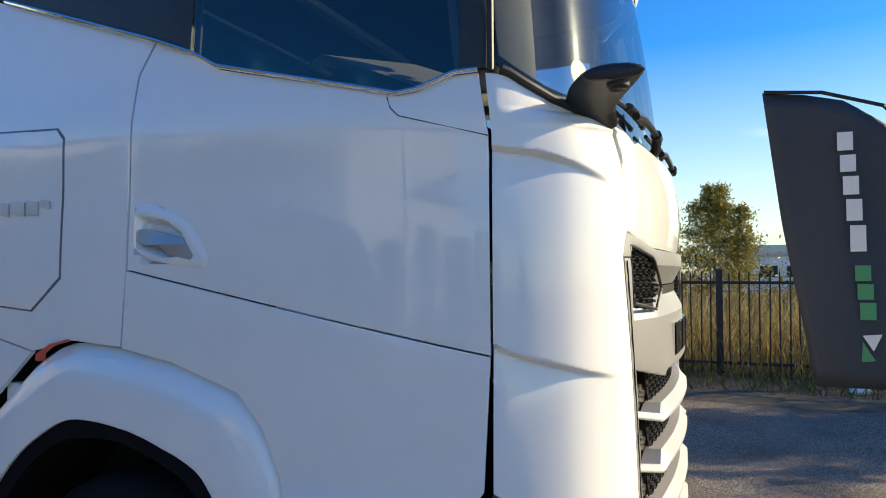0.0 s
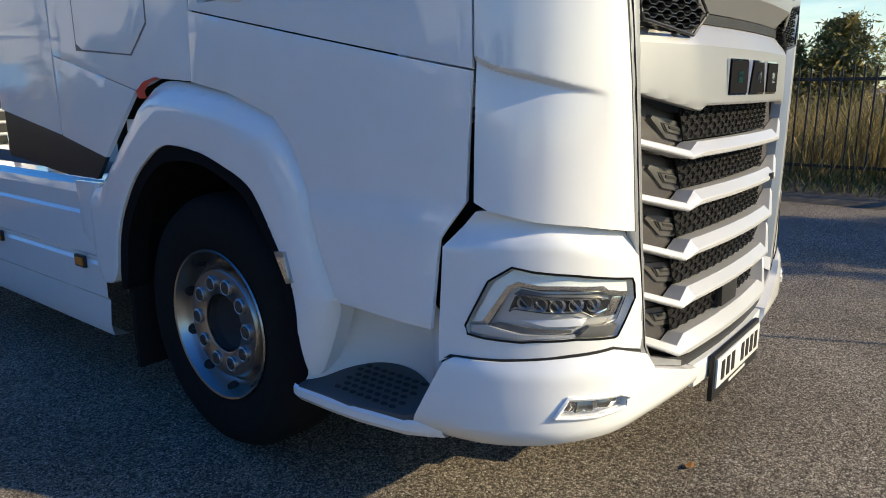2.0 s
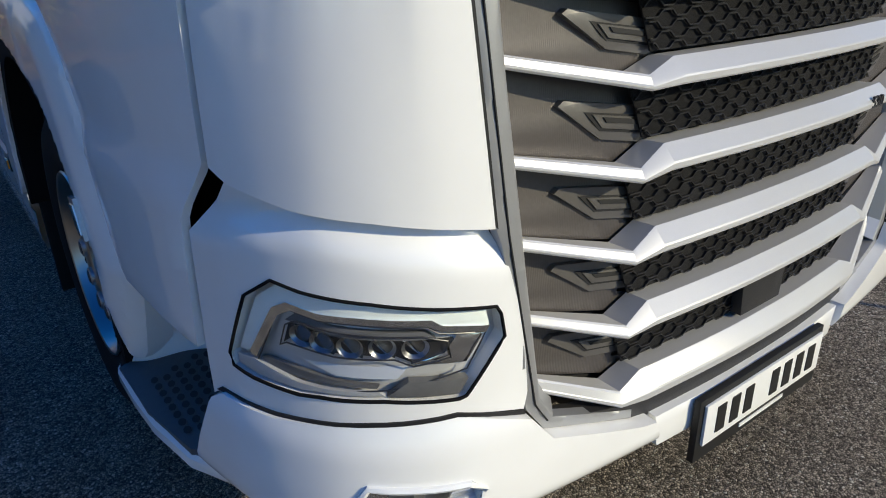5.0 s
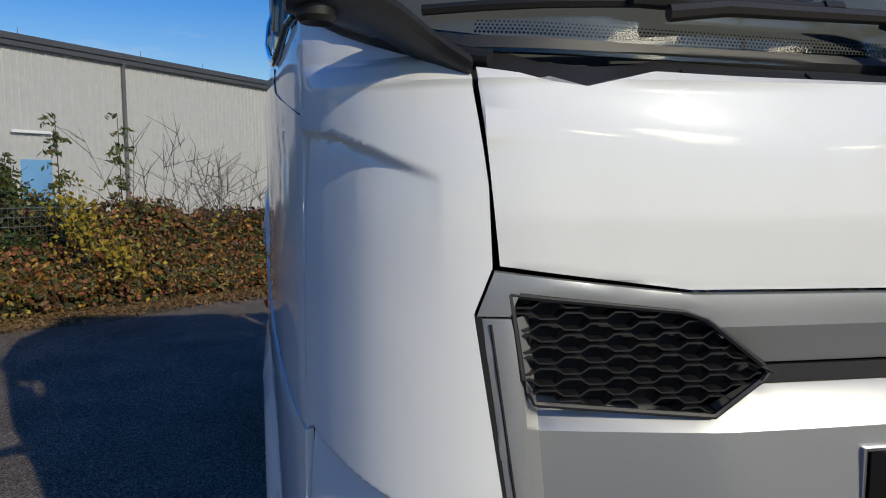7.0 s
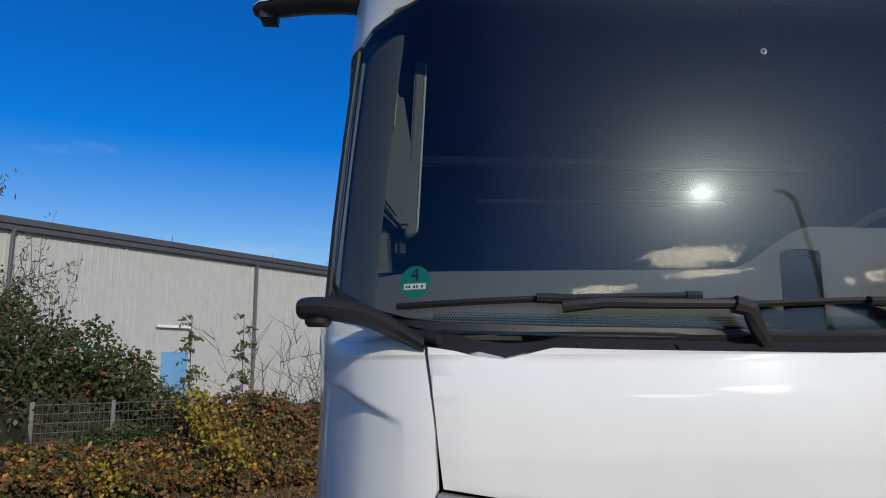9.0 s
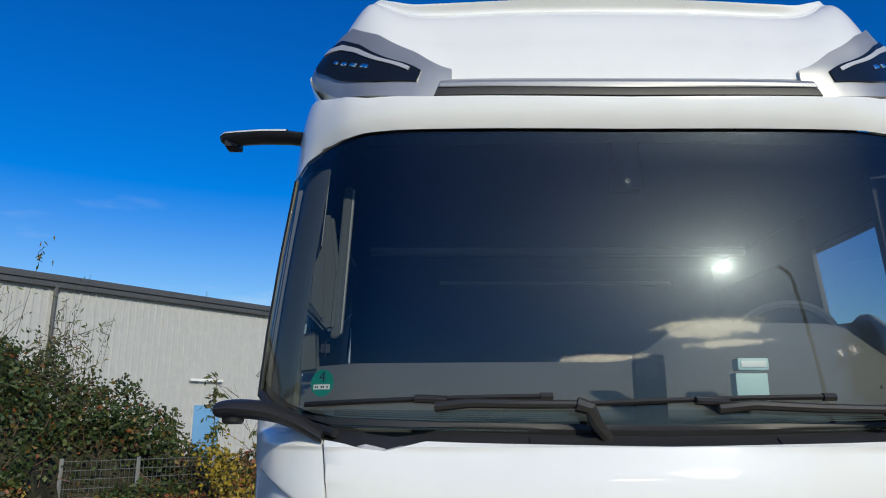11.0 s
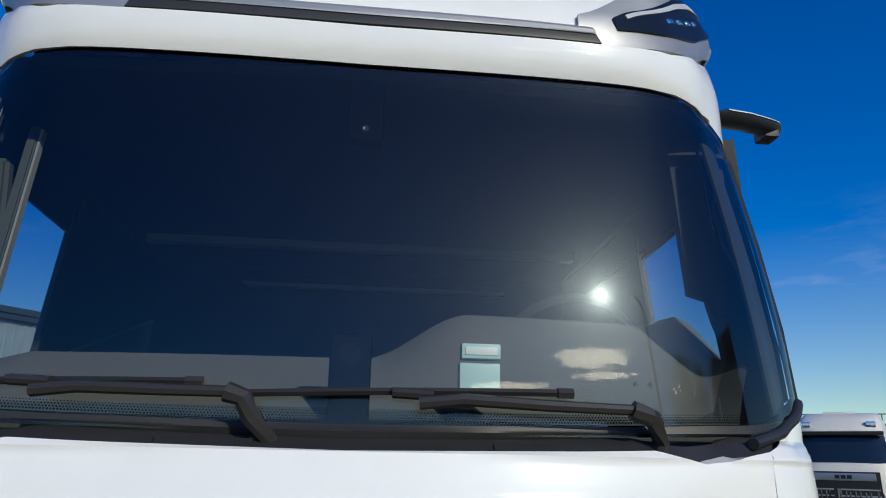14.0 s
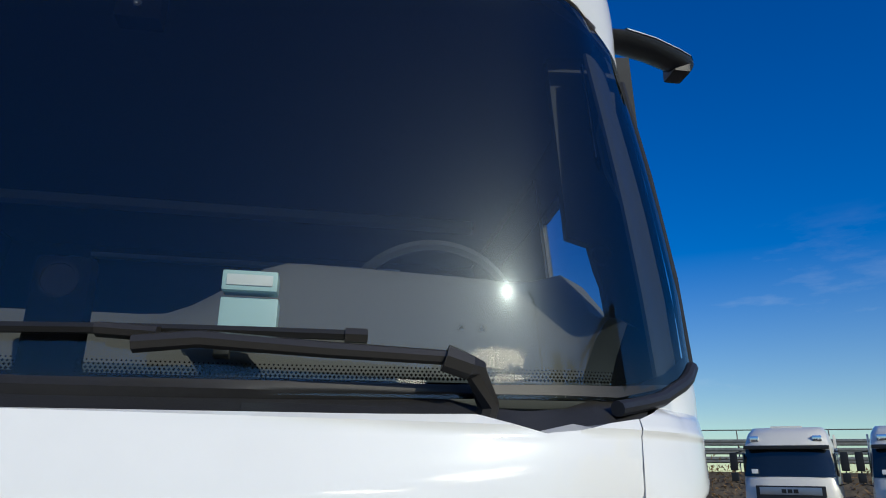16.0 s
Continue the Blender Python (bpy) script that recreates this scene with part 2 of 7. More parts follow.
M = {
    "white": mat("white_paint", (0.87, 0.87, 0.85), 0.5, coat=1.0, grain=0.025, grain_size=9, spread=0.04, bump=0.002, bump_size=9, spec=0.2),
    "bar": mat("bright_silver_paint", (0.60, 0.60, 0.60), 0.36, metal=0.3, grain=0.03, grain_size=300, spread=0.05),
    "shelf": mat("pale_trim", (0.34, 0.34, 0.34), 0.7, grain=0.05, grain_size=60),
    # shaded tone of the cab's pillar trim, for the right side
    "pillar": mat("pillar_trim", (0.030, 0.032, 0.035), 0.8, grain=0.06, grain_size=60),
    "hex": mat("grille_black", (0.022, 0.022, 0.024), 0.30, grain=0.15, grain_size=80, spec=0.6),
    "nut": mat("dark_steel", (0.10, 0.10, 0.105), 0.45, metal=0.8, grain=0.15, grain_size=60),
    "void": mat("black_flock", (0.003, 0.003, 0.0035), 1.0, spec=0.0),
    "matt": mat("matt_black", (0.008, 0.008, 0.009), 0.85, spec=0.1),
    "silver": mat("silver_paint", (0.40, 0.405, 0.41), 0.38, metal=0.55, grain=0.04, grain_size=300, spread=0.05),
    "black": mat("black_plastic", (0.022, 0.022, 0.024), 0.48, grain=0.18, grain_size=80, bump=0.10, bump_size=420),
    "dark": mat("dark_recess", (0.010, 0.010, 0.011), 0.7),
    "greyplastic": mat("grey_plastic", (0.12, 0.12, 0.122), 0.45, grain=0.1, grain_size=90, bump=0.08, bump_size=500),
    "rubber": mat("tyre_rubber", (0.011, 0.011, 0.011), 0.85, grain=0.2, grain_size=40, bump=0.1, bump_size=120, spec=0.15),
    "alu": mat("polished_alloy", (0.40, 0.39, 0.375), 0.30, metal=1.0, grain=0.05, grain_size=120, spread=0.05),
    "chrome": mat("chrome", (0.85, 0.86, 0.87), 0.07, metal=1.0),
    "steel": mat("dull_steel", (0.45, 0.45, 0.46), 0.38, metal=0.9, grain=0.1, grain_size=50),
    "step": mat("step_plastic", (0.075, 0.08, 0.085), 0.6, grain=0.15, grain_size=60, bump=0.12, bump_size=300),
    "lens": plain_glass("clear_lens", (0.96, 0.97, 0.97), 0.06),
    "glass": glass_mat("windscreen_glass", (0.66, 0.74, 0.79), 1.62, 0.0011),
    "sideglass": plain_glass("side_glass", (0.50, 0.60, 0.66), 0.09),
    "plate_white": mat("plate_white", (0.80, 0.80, 0.78), 0.35, grain=0.03, grain_size=30),
    "ink": mat("black_ink", (0.012, 0.012, 0.012), 0.5),
    "smoked": mat("smoked_cover", (0.010, 0.012, 0.014), 0.07),
    "satin": mat("satin_black_paint", (0.034, 0.032, 0.030), 0.32, grain=0.05, grain_size=200, spread=0.08),
    "amber": mat("amber_lens", (0.80, 0.24, 0.02), 0.2, coat=0.8),
    "red": mat("red_plastic", (0.80, 0.10, 0.05), 0.4),
    "interior": mat("cab_trim_grey", (0.150, 0.145, 0.138), 0.75, grain=0.06, grain_size=60, bump=0.05, bump_size=500),
    "interior_dark": mat("cab_trim_dark", (0.026, 0.026, 0.028), 0.8, grain=0.1, grain_size=70, bump=0.05, bump_size=500),
    "green": mat("green_sticker", (0.0, 0.22, 0.15), 0.45),
    "mint": mat("pale_mint_plastic", (0.48, 0.66, 0.66), 0.45, grain=0.03, grain_size=60),
    "woven": mat("woven_black", (0.010, 0.010, 0.011), 0.6, grain=0.8, grain_size=420, bump=0.6, bump_size=700, spec=0.25),
    "glow": mat("daylight_strip", (0.90, 0.97, 0.94), 0.2, coat=0.8),
    "darkchrome": mat("dark_chrome", (0.30, 0.30, 0.30), 0.34, metal=1.0),
    # sunlit tone of the same pillar trim, for the left side
    "lining": mat("sunlit_pillar_trim", (0.072, 0.082, 0.082), 0.7, grain=0.06, grain_size=60, bump=0.05, bump_size=400),
}


def ribbed_mat(name, color, pitch):
    """Moulded plastic with fine upright ribs."""
    m = mat(name, color, 0.40, metal=0.45, grain=0.12, grain_size=120)
    nt = m.node_tree
    tc = nt.nodes.new("ShaderNodeTexCoord")
    wv = nt.nodes.new("ShaderNodeTexWave")
    wv.inputs["Scale"].default_value = .314 / pitch
    bp = nt.nodes.new("ShaderNodeBump")
    bp.inputs["Strength"].default_value, bp.inputs["Distance"].default_value = 0.25, 0.0010
    nt.links.new(tc.outputs["Object"], wv.inputs["Vector"])
    nt.links.new(wv.outputs["Fac"], bp.inputs["Height"])
    nt.links.new(bp.outputs[0], nt.nodes["Principled BSDF"].inputs["Normal"])
    return m


M["fin"] = mat("satin_grey_fin", (0.15, 0.143, 0.135), 0.34, metal=0.45, grain=0.08, grain_size=120)
M["vane"] = ribbed_mat("ribbed_grey", (0.108, 0.097, 0.092), .0042)


# ---- mesh helpers ----
def part(name, bm, material, parent=None, label="", smooth=True, auto=0.6):
    bmesh.ops.recalc_face_normals(bm, faces=bm.faces)
    if smooth:
        for fc in bm.faces:
            fc.smooth = True
        for e in bm.edges:
            if len(e.link_faces) == 2 and e.calc_face_angle(0) > auto:
                e.smooth = False
    me = bpy.data.meshes.new(name)
    bm.to_mesh(me)
    bm.free()
    for mm in (material if isinstance(material, (list, tuple)) else [material]):
        me.materials.append(mm)
    ob = new(name, me)
    ob.parent = parent
    if label:
        tagged(ob, label)
    return ob


def empty(name, at=(0, 0, 0), label="", category="", group="", kind=""):
    ob = new(name)
    ob.location = at
    ob.empty_display_size = 0.1
    return tagged(ob, label, category, group, kind)


def box_bm(bm, x0, x1, y0, y1, z0, z1, bevel=0.0, m=None):
    """A bevelled box added to bm."""
    vs = [bm.verts.new((x, y, z)) for x in (x0, x1) for y in (y0, y1) for z in (z0, z1)]
    fs = [bm.faces.new([vs[i] for i in q]) for q in ((0, 1, 3, 2), (4, 6, 7, 5), (0, 4, 5, 1), (2, 3, 7, 6), (0, 2, 6, 4), (1, 5, 7, 3))]
    if bevel > 0:
        es = list({e for fc in fs for e in fc.edges})
        r = bmesh.ops.bevel(bm, geom=es, offset=bevel, segments=2, affect="EDGES", profile=0.7)
        vs = list({v for fc in r["faces"] for v in fc.verts} | {v for v in vs if v.is_valid})
    if m is not None:
        bmesh.ops.transform(bm, matrix=m, verts=[v for v in vs if v.is_valid])
    return vs


def box(name, x0, x1, y0, y1, z0, z1, material, parent=None, bevel=0.004, label="", m=None):
    bm = bmesh.new()
    box_bm(bm, x0, x1, y0, y1, z0, z1, bevel, m)
    return part(name, bm, material, parent, label)


def lathe(bm, profile, seg=48, axis="x", close=False):
    """Turns (r, a) pairs round an axis through the origin."""
    rings = []
    for r, a in profile:
        ring = []
        for k in range(seg):
            w = 2 * math.pi * k / seg
            c, s = r * math.cos(w), r * math.sin(w)
            ring.append(bm.verts.new((a, c, s) if axis == "x" else (c, a, s) if axis == "y" else (c, s, a)))
        rings.append(ring)
    for a, b in zip(rings, rings[1:]):
        for k in range(seg):
            bm.faces.new((a[k], a[(k + 1) % seg], b[(k + 1) % seg], b[k]))
    return rings


def tube(name, pts, radius, material, parent=None, seg=8, label="", taper=1.0, flat=1.0):
    """A round bar along points."""
    bm = bmesh.new()
    tube_bm(bm, pts, radius, seg, taper, flat)
    return part(name, bm, material, parent, label)


def tube_bm(bm, pts, radius, seg=8, taper=1.0, flat=1.0):
    pts = [Vector(p) for p in pts]
    rings = []
    for i, p in enumerate(pts):
        d = (pts[min(i + 1, len(pts) - 1)] - pts[max(i - 1, 0)]).normalized()
        up = Vector((0, 0, 1)) if abs(d.z) < 0.9 else Vector((0, 1, 0))
        a = d.cross(up).normalized()
        b = a.cross(d).normalized()
        r = radius * (1 + (taper - 1) * i / max(1, len(pts) - 1))
        rings.append([bm.verts.new(p + a * r * math.cos(2 * math.pi * k / seg) + b * r * flat * math.sin(2 * math.pi * k / seg)) for k in range(seg)])
    for a, b in zip(rings, rings[1:]):
        for k in range(seg):
            bm.faces.new((a[k], a[(k + 1) % seg], b[(k + 1) % seg], b[k]))
    bm.faces.new(rings[0][::-1])
    bm.faces.new(rings[-1])


# ---- the cab's skin: a plan curve lifted through the heights ----
PLAN = [(0, -.020), (.15, -.018), (.30, -.010), (.45, .001), (.58, .013), (.70, .026), (.80, .038), (.86, .049), (.93, .072), (1.0, .113), (1.06, .170),
        (1.105, .240), (1.14, .315), (1.165, .40), (1.20, .60), (1.225, .90), (1.243, 1.3), (1.25, 1.7), (1.25, 4.2)]


def spline(pts, n=24):
    """Catmull-Rom through points."""
    out = []
    for i in range(len(pts) - 1):
        p0, p1, p2, p3 = (np.array(pts[max(0, min(len(pts) - 1, i + k))], float) for k in (-1, 0, 1, 2))
        for k in range(n):
            t = k / n
            out.append(0.5 * (2 * p1 + (p2 - p0) * t + (2 * p0 - 5 * p1 + 4 * p2 - p3) * t * t + (3 * p1 - p0 - 3 * p2 + p3) * t ** 3))
    out.append(np.array(pts[-1], float))
    return np.array(out)


GLASS_PLAN = [(0, -.020), (.15, -.0199), (.30, -.0191), (.45, -.0169), (.58, -.0128), (.70, -.0062), (.80, .0045), (.88, .020), (.94, .042), (1.0, .082), (1.06, .150),
              (1.105, .228), (1.14, .310), (1.165, .40), (1.20, .60), (1.225, .90), (1.243, 1.3), (1.25, 1.7), (1.25, 4.2)]
CURVE = spline(PLAN)
TOP = spline(GLASS_PLAN)
TOP_Y = TOP[:, 1]
ARC = np.concatenate([[0], np.cumsum(np.hypot(*np.diff(CURVE, axis=0).T))])


def flap_slope(z):
    """The lean of the front below the glass: nearly upright, then a fold at about two metres."""
    return float(np.interp(z, (0, .6, 1.75, 1.98, 2.055, 2.2), (-.05, 0, 0, .055, .215, .225)))


FLAP_Z = np.linspace(0, 2.112, 265)
FLAP_Y = np.concatenate([[0], np.cumsum([flap_slope(z) * .008 for z in FLAP_Z[1:]])])
FLAP_Y = FLAP_Y - np.interp(1.2, FLAP_Z, FLAP_Y)
GLASS_Z = [2.05 + .05 * k for k in range(21)]
GLASS_Y = [.1145 + .059 * (z - 2.15) + .0758 * (z - 2.15) ** 2 * (z > 2.15) for z in GLASS_Z]
HEAD_Z, HEAD_Y = [3.10, 3.17, 3.26, 3.45, 4.0], [.205, .192, .205, .29, .52]
FRONT_Z = np.array([*FLAP_Z, 2.14, 2.155, *GLASS_Z[3:], *HEAD_Z])
FRONT_Y = np.array([*FLAP_Y, .072, .112, *GLASS_Y[3:], *HEAD_Y])
PANE_Z = np.array([0, *GLASS_Z, *HEAD_Z])
PANE_Y = np.array([-.01, *GLASS_Y, *HEAD_Y])
SIDE_Z = [0, 2.2, 2.6, 3.0, 3.17, 3.35, 3.5, 4.0]
SIDE_X = [0, 0, .032, .072, .090, .125, .17, .33]


def u_of_x(x):
    return math.copysign(float(np.interp(abs(x), CURVE[:, 0], ARC)), x)


def u_of_y(y, sign=-1):
    k = CURVE[:, 1].argmin()
    return sign * float(np.interp(y, CURVE[k:, 1], ARC[k:]))


def skin0(u, z, lean=None):
    a = min(abs(u), ARC[-1])
    x = float(np.interp(a, ARC, CURVE[:, 0]))
    y = float(np.interp(a, ARC, CURVE[:, 1]))
    if z > 2.10:
        k = min(1, (z - 2.10) / .05)
        y += k * (float(np.interp(a, ARC, TOP_Y)) - y)
    x *= 1 - float(np.interp(z, SIDE_Z, SIDE_X)) / 1.25
    # the lean dies out round the corner, higher up further back
    k = max(0, min(1, (z - 2.40) / .55))
    fade = (1 - k) * max(0, min(1, (.36 - y) / .24)) + k * max(0, min(1, (.56 - y) / .44))
    back = float(np.interp(z, *(lean or (FRONT_Z, FRONT_Y)))) * fade
    return Vector((math.copysign(x, u), y + back, z))


def skin(u, z, d=0.0):
    """A point of the skin, d metres proud of it."""
    p = skin0(u, z)
    if d:
        n = (skin0(u + .004, z) - skin0(u - .004, z)).cross(skin0(u, z + .004) - skin0(u, z - .004)).normalized()
        p = p + n * d
    return p


def pane(u, z, d=0.0):
    """A point of the windscreen, whose lean runs on straight to its lower edge."""
    lean = (PANE_Z, PANE_Y)
    p = skin0(u, z, lean)
    if d:
        p = p + (skin0(u + .004, z, lean) - skin0(u - .004, z, lean)).cross(skin0(u, z + .004, lean) - skin0(u, z - .004, lean)).normalized() * d
    return p


def patch(name, poly, material, parent, depth=.02, step=(.05, .08), edge=.004, lift=0.0, fn=skin, shape=None, label="", auto=.6):
    """A panel: an outline in (u, z) laid on the skin, with a rolled edge and thickness. shape(u, z) adds relief."""
    bm = bmesh.new()
    fc = bm.faces.new([bm.verts.new((u, z, 0)) for u, z in poly])
    for k in (0, 1):
        lo, hi = min(p[k] for p in poly), max(p[k] for p in poly)
        s = step[k]
        for i in range(math.floor(lo / s) + 1, math.ceil(hi / s)):
            if lo + .004 < i * s < hi - .004:
                bmesh.ops.bisect_plane(bm, geom=bm.verts[:] + bm.edges[:] + bm.faces[:], plane_co=(i * s * (k == 0), i * s * (k == 1), 0), plane_no=(float(k == 0), float(k == 1), 0), dist=1e-5)
    if edge:
        bmesh.ops.inset_region(bm, faces=bm.faces[:], thickness=edge, depth=0, use_even_offset=True)
    rim = [e for e in bm.edges if len(e.link_faces) == 1]
    rim_verts = {v for e in rim for v in e.verts}
    for v in rim_verts:
        v.co.z = -min(edge, .004) * .8
    ext = bmesh.ops.extrude_edge_only(bm, edges=rim)
    for v in ext["geom"]:
        if isinstance(v, bmesh.types.BMVert):
            v.co.z = -depth
    for v in bm.verts:
        u, z, d = v.co
        v.co = fn(u, z, lift + d + (shape(u, z) if shape else 0))
    return part(name, bm, material, parent, label, auto=auto)


def soft(poly, n=2):
    """An outline with its corners cut round."""
    for _ in range(n):
        out = []
        for (a, b), (c, d) in zip(poly, poly[1:] + poly[:1]):
            out += [(a * .78 + c * .22, b * .78 + d * .22), (a * .22 + c * .78, b * .22 + d * .78)]
        poly = out
    return poly


def ring(name, poly, lift, radius, material, parent, shape=None):
    """A thin round moulding that follows an outline on the skin."""
    pts = []
    for (a, b), (c, d) in zip(poly, poly[1:] + poly[:1]):
        n = max(1, int(math.hypot(c - a, d - b) / .02))
        pts += [(a + (c - a) * k / n, b + (d - b) * k / n) for k in range(n)]
    bm = bmesh.new()
    tube_bm(bm, [skin(u, z, lift + (shape(u, z) if shape else 0)) for u, z in pts + pts[:1]], radius, 6)
    return part(name, bm, material, parent)


def both(poly):
    """An outline and its mirror image."""
    return poly, [(-u, z) for u, z in poly][::-1]


# ---- ground ----
def asphalt_mat():
    """Coarse grit: every stone its own shade, darker binder between, broad stains."""
    m = bpy.data.materials.new("worn_asphalt")
    m.use_nodes = True
    nt = m.node_tree
    b = nt.nodes["Principled BSDF"]
    b.inputs["Roughness"].default_value = 0.85
    b.inputs["Specular IOR Level"].default_value = 0.12
    tc = nt.nodes.new("ShaderNodeTexCoord")
    vo = nt.nodes.new("ShaderNodeTexVoronoi")
    vo.inputs["Scale"].default_value = 120
    ed = nt.nodes.new("ShaderNodeTexVoronoi")
    ed.feature = "DISTANCE_TO_EDGE"
    ed.inputs["Scale"].default_value = 120
    big = nt.nodes.new("ShaderNodeTexNoise")
    big.inputs["Scale"].default_value, big.inputs["Detail"].default_value = 1.1, 6
    sep = nt.nodes.new("ShaderNodeSeparateColor")
    ramp = nt.nodes.new("ShaderNodeValToRGB")
    el = ramp.color_ramp.elements
    el[0].position, el[0].color = 0.0, (0.11, 0.094, 0.077, 1)
    el[1].position, el[1].color = 0.90, (0.56, 0.48, 0.39, 1)
    w = ramp.color_ramp.elements.new(1.0)
    w.color = (0.72, 0.68, 0.60, 1)
    gap = nt.nodes.new("ShaderNodeMapRange")
    gap.inputs["From Max"].default_value = 0.16
    gap.inputs["To Min"].default_value = 0.05
    stain = nt.nodes.new("ShaderNodeMapRange")
    stain.inputs["From Min"].default_value, stain.inputs["From Max"].default_value = 0.3, 0.7
    stain.inputs["To Min"].default_value, stain.inputs["To Max"].default_value = 0.75, 1.2
    mul = nt.nodes.new("ShaderNodeMath")
    mul.operation = "MULTIPLY"
    hue = nt.nodes.new("ShaderNodeHueSaturation")
    bump = nt.nodes.new("ShaderNodeBump")
    bump.inputs["Strength"].default_value, bump.inputs["Distance"].default_value = 1.0, 0.014
    ln = nt.links.new
    for t in (vo, ed, big):
        ln(tc.outputs["Object"], t.inputs["Vector"])
    ln(vo.outputs["Color"], sep.inputs[0])
    ln(sep.outputs[0], ramp.inputs[0])
    ln(ed.outputs["Distance"], gap.inputs["Value"])
    ln(big.outputs["Fac"], stain.inputs["Value"])
    ln(gap.outputs[0], mul.inputs[0])
    ln(stain.outputs[0], mul.inputs[1])
    ln(ramp.outputs[0], hue.inputs["Color"])
    ln(mul.outputs[0], hue.inputs["Value"])
    ln(hue.outputs[0], b.inputs["Base Color"])
    ln(ed.outputs["Distance"], bump.inputs["Height"])
    ln(bump.outputs[0], b.inputs["Normal"])
    return m


M["asphalt"] = asphalt_mat()
bm = bmesh.new()
bm.faces.new([bm.verts.new(p) for p in ((-900, -900, 0), (900, -900, 0), (900, 900, 0), (-900, 900, 0))])
ground = tagged(part("ground", bm, M["asphalt"], smooth=False), "grey worn asphalt yard with coarse grit", "ground", kind="structure")

# ---- the truck ----
truck = empty("truck", (0, 0, 0), "white tractor unit with silver grille bars parked on asphalt", "truck")
Y = u_of_y
X = u_of_x
W = M["white"]


def lay(points):
    """Outline points with x (or ('y', value) on the near side) to the skin's own (u, z)."""
    return [(X(p[0]) if len(p) == 2 else Y(p[1]), p[-1]) for p in points]


def Yp(y, z):
    return ("y", y, z)


def pair(name, poly, material, parent=None, label="", **kw):
    """A panel and its mirror image on the other side."""
    return [patch(name, pl, material, parent or truck, label=label, **kw) for pl in both(poly)]


# doors: the crease parts the upper panel from the lower one
belt = [Yp(.405, 2.25), Yp(.47, 2.245), Yp(.57, 2.205), Yp(.63, 2.198), Yp(.73, 2.222), Yp(1.22, 2.335), Yp(1.31, 2.385), Yp(1.48, 2.45)]
door_up = lay([Yp(1.54, 2.35), Yp(1.545, 2.10), Yp(1.555, 1.724), Yp(.98, 1.612), Yp(.373, 1.494), Yp(.377, 2.08)] + belt)
door_lo = lay([Yp(1.555, 1.719), Yp(1.573, 1.475), Yp(1.37, 1.44), Yp(1.13, 1.36), Yp(1.05, 1.27), Yp(.99, 1.13), Yp(.93, .93), Yp(.875, .79), Yp(.85, .77), Yp(.50, .745), Yp(.47, 1.02), Yp(.392, 1.135), Yp(.373, 1.489), Yp(.98, 1.607)])


def shoulder_base(z):
    return -.014 * min(1.1, max(0, (z - 2.13) / .2)) ** 1.5 - .004 * math.exp(-((z - 1.98) / .10) ** 2)


HOLLOW = [(1.509, 1.893), (1.393, 1.873), (1.337, 1.837), (1.303, 1.779), (1.392, 1.757), (1.508, 1.792)]


def depth_in(poly, y, z):
    """How far (y, z) lies inside a convex clockwise outline; negative outside."""
    return min(((z - b) * (c - a) - (y - a) * (d - b)) / math.hypot(c - a, d - b) for (a, b), (c, d) in zip(poly, poly[1:] + poly[:1]))


def shoulder(u, z):
    """The door's shoulder: the skin leans in above it and is hollow below."""
    d = shoulder_base(z)
    if depth_in(HOLLOW, abs(u) - abs(Y(1.4)) + 1.4, z) > -.012:
        d -= .06                                   # room for the handle's hollow
    return d


def skirt_fold(u, z):
    """The lower door's fold above the sill."""
    return -.016 * max(0, min(1, (z - 1.06) / .06)) * math.exp(-max(0, z - 1.06) / .5) + .012


doors = pair("door", door_up, W, shape=shoulder, step=(.03, .03), edge=.003, label="upper door skin of white paint")
for dr, pl in zip(doors, both(door_lo)):
    patch("lower_panel", pl, W, dr, step=(.06, .03), edge=.003, shape=skirt_fold, lift=-.002)
# side glass, its frame and the dark rear quarter
glass_poly = lay([Yp(.45, 2.262), Yp(.57, 2.218), Yp(.63, 2.211), Yp(.73, 2.235), Yp(1.22, 2.348), Yp(1.31, 2.398), Yp(1.33, 2.42), Yp(1.33, 2.93), Yp(.50, 2.93), Yp(.45, 2.88)])
for dr, pl in zip(doors, both(glass_poly)):
    patch("side_window", pl, M["sideglass"], dr, depth=.004, edge=.001, lift=-.012).visible_shadow = False
front_frame = lay([Yp(.385, 2.265), Yp(.455, 2.258), Yp(.455, 2.88), Yp(.51, 2.925), Yp(1.33, 2.925), Yp(1.33, 3.02), Yp(.385, 3.02)])
pair("door_frame", front_frame, M["black"], lift=-.006)
quarter = lay([Yp(1.335, 2.41), Yp(1.48, 2.465), Yp(2.2, 2.70), Yp(2.70, 2.868), Yp(2.70, 3.03), Yp(1.335, 3.03)])
pair("quarter_panel", quarter, M["black"], lift=-.006)
for sg in (-1, 1):
    tube("belt_trim", [skin(sg * abs(Y(p[1])), p[2] + .006, .002) for p in belt + [Yp(2.2, 2.69)]], .0075, M["chrome"], truck)
    tube("panel_line", [skin(sg * abs(Y(y)), z, .0005 + shoulder(0, z)) for y, z in ((.655, 2.195), (.645, 2.165), (.622, 2.142), (.56, 2.125), (.378, 2.077))], .0018, M["greyplastic"], truck, seg=6)
lining = lay([Yp(1.53, 2.40), Yp(1.53, 1.80), Yp(.40, 1.80), Yp(.40, 2.22), Yp(.47, 2.235), Yp(.57, 2.195), Yp(.63, 2.19), Yp(.73, 2.212), Yp(1.22, 2.325), Yp(1.31, 2.375)])
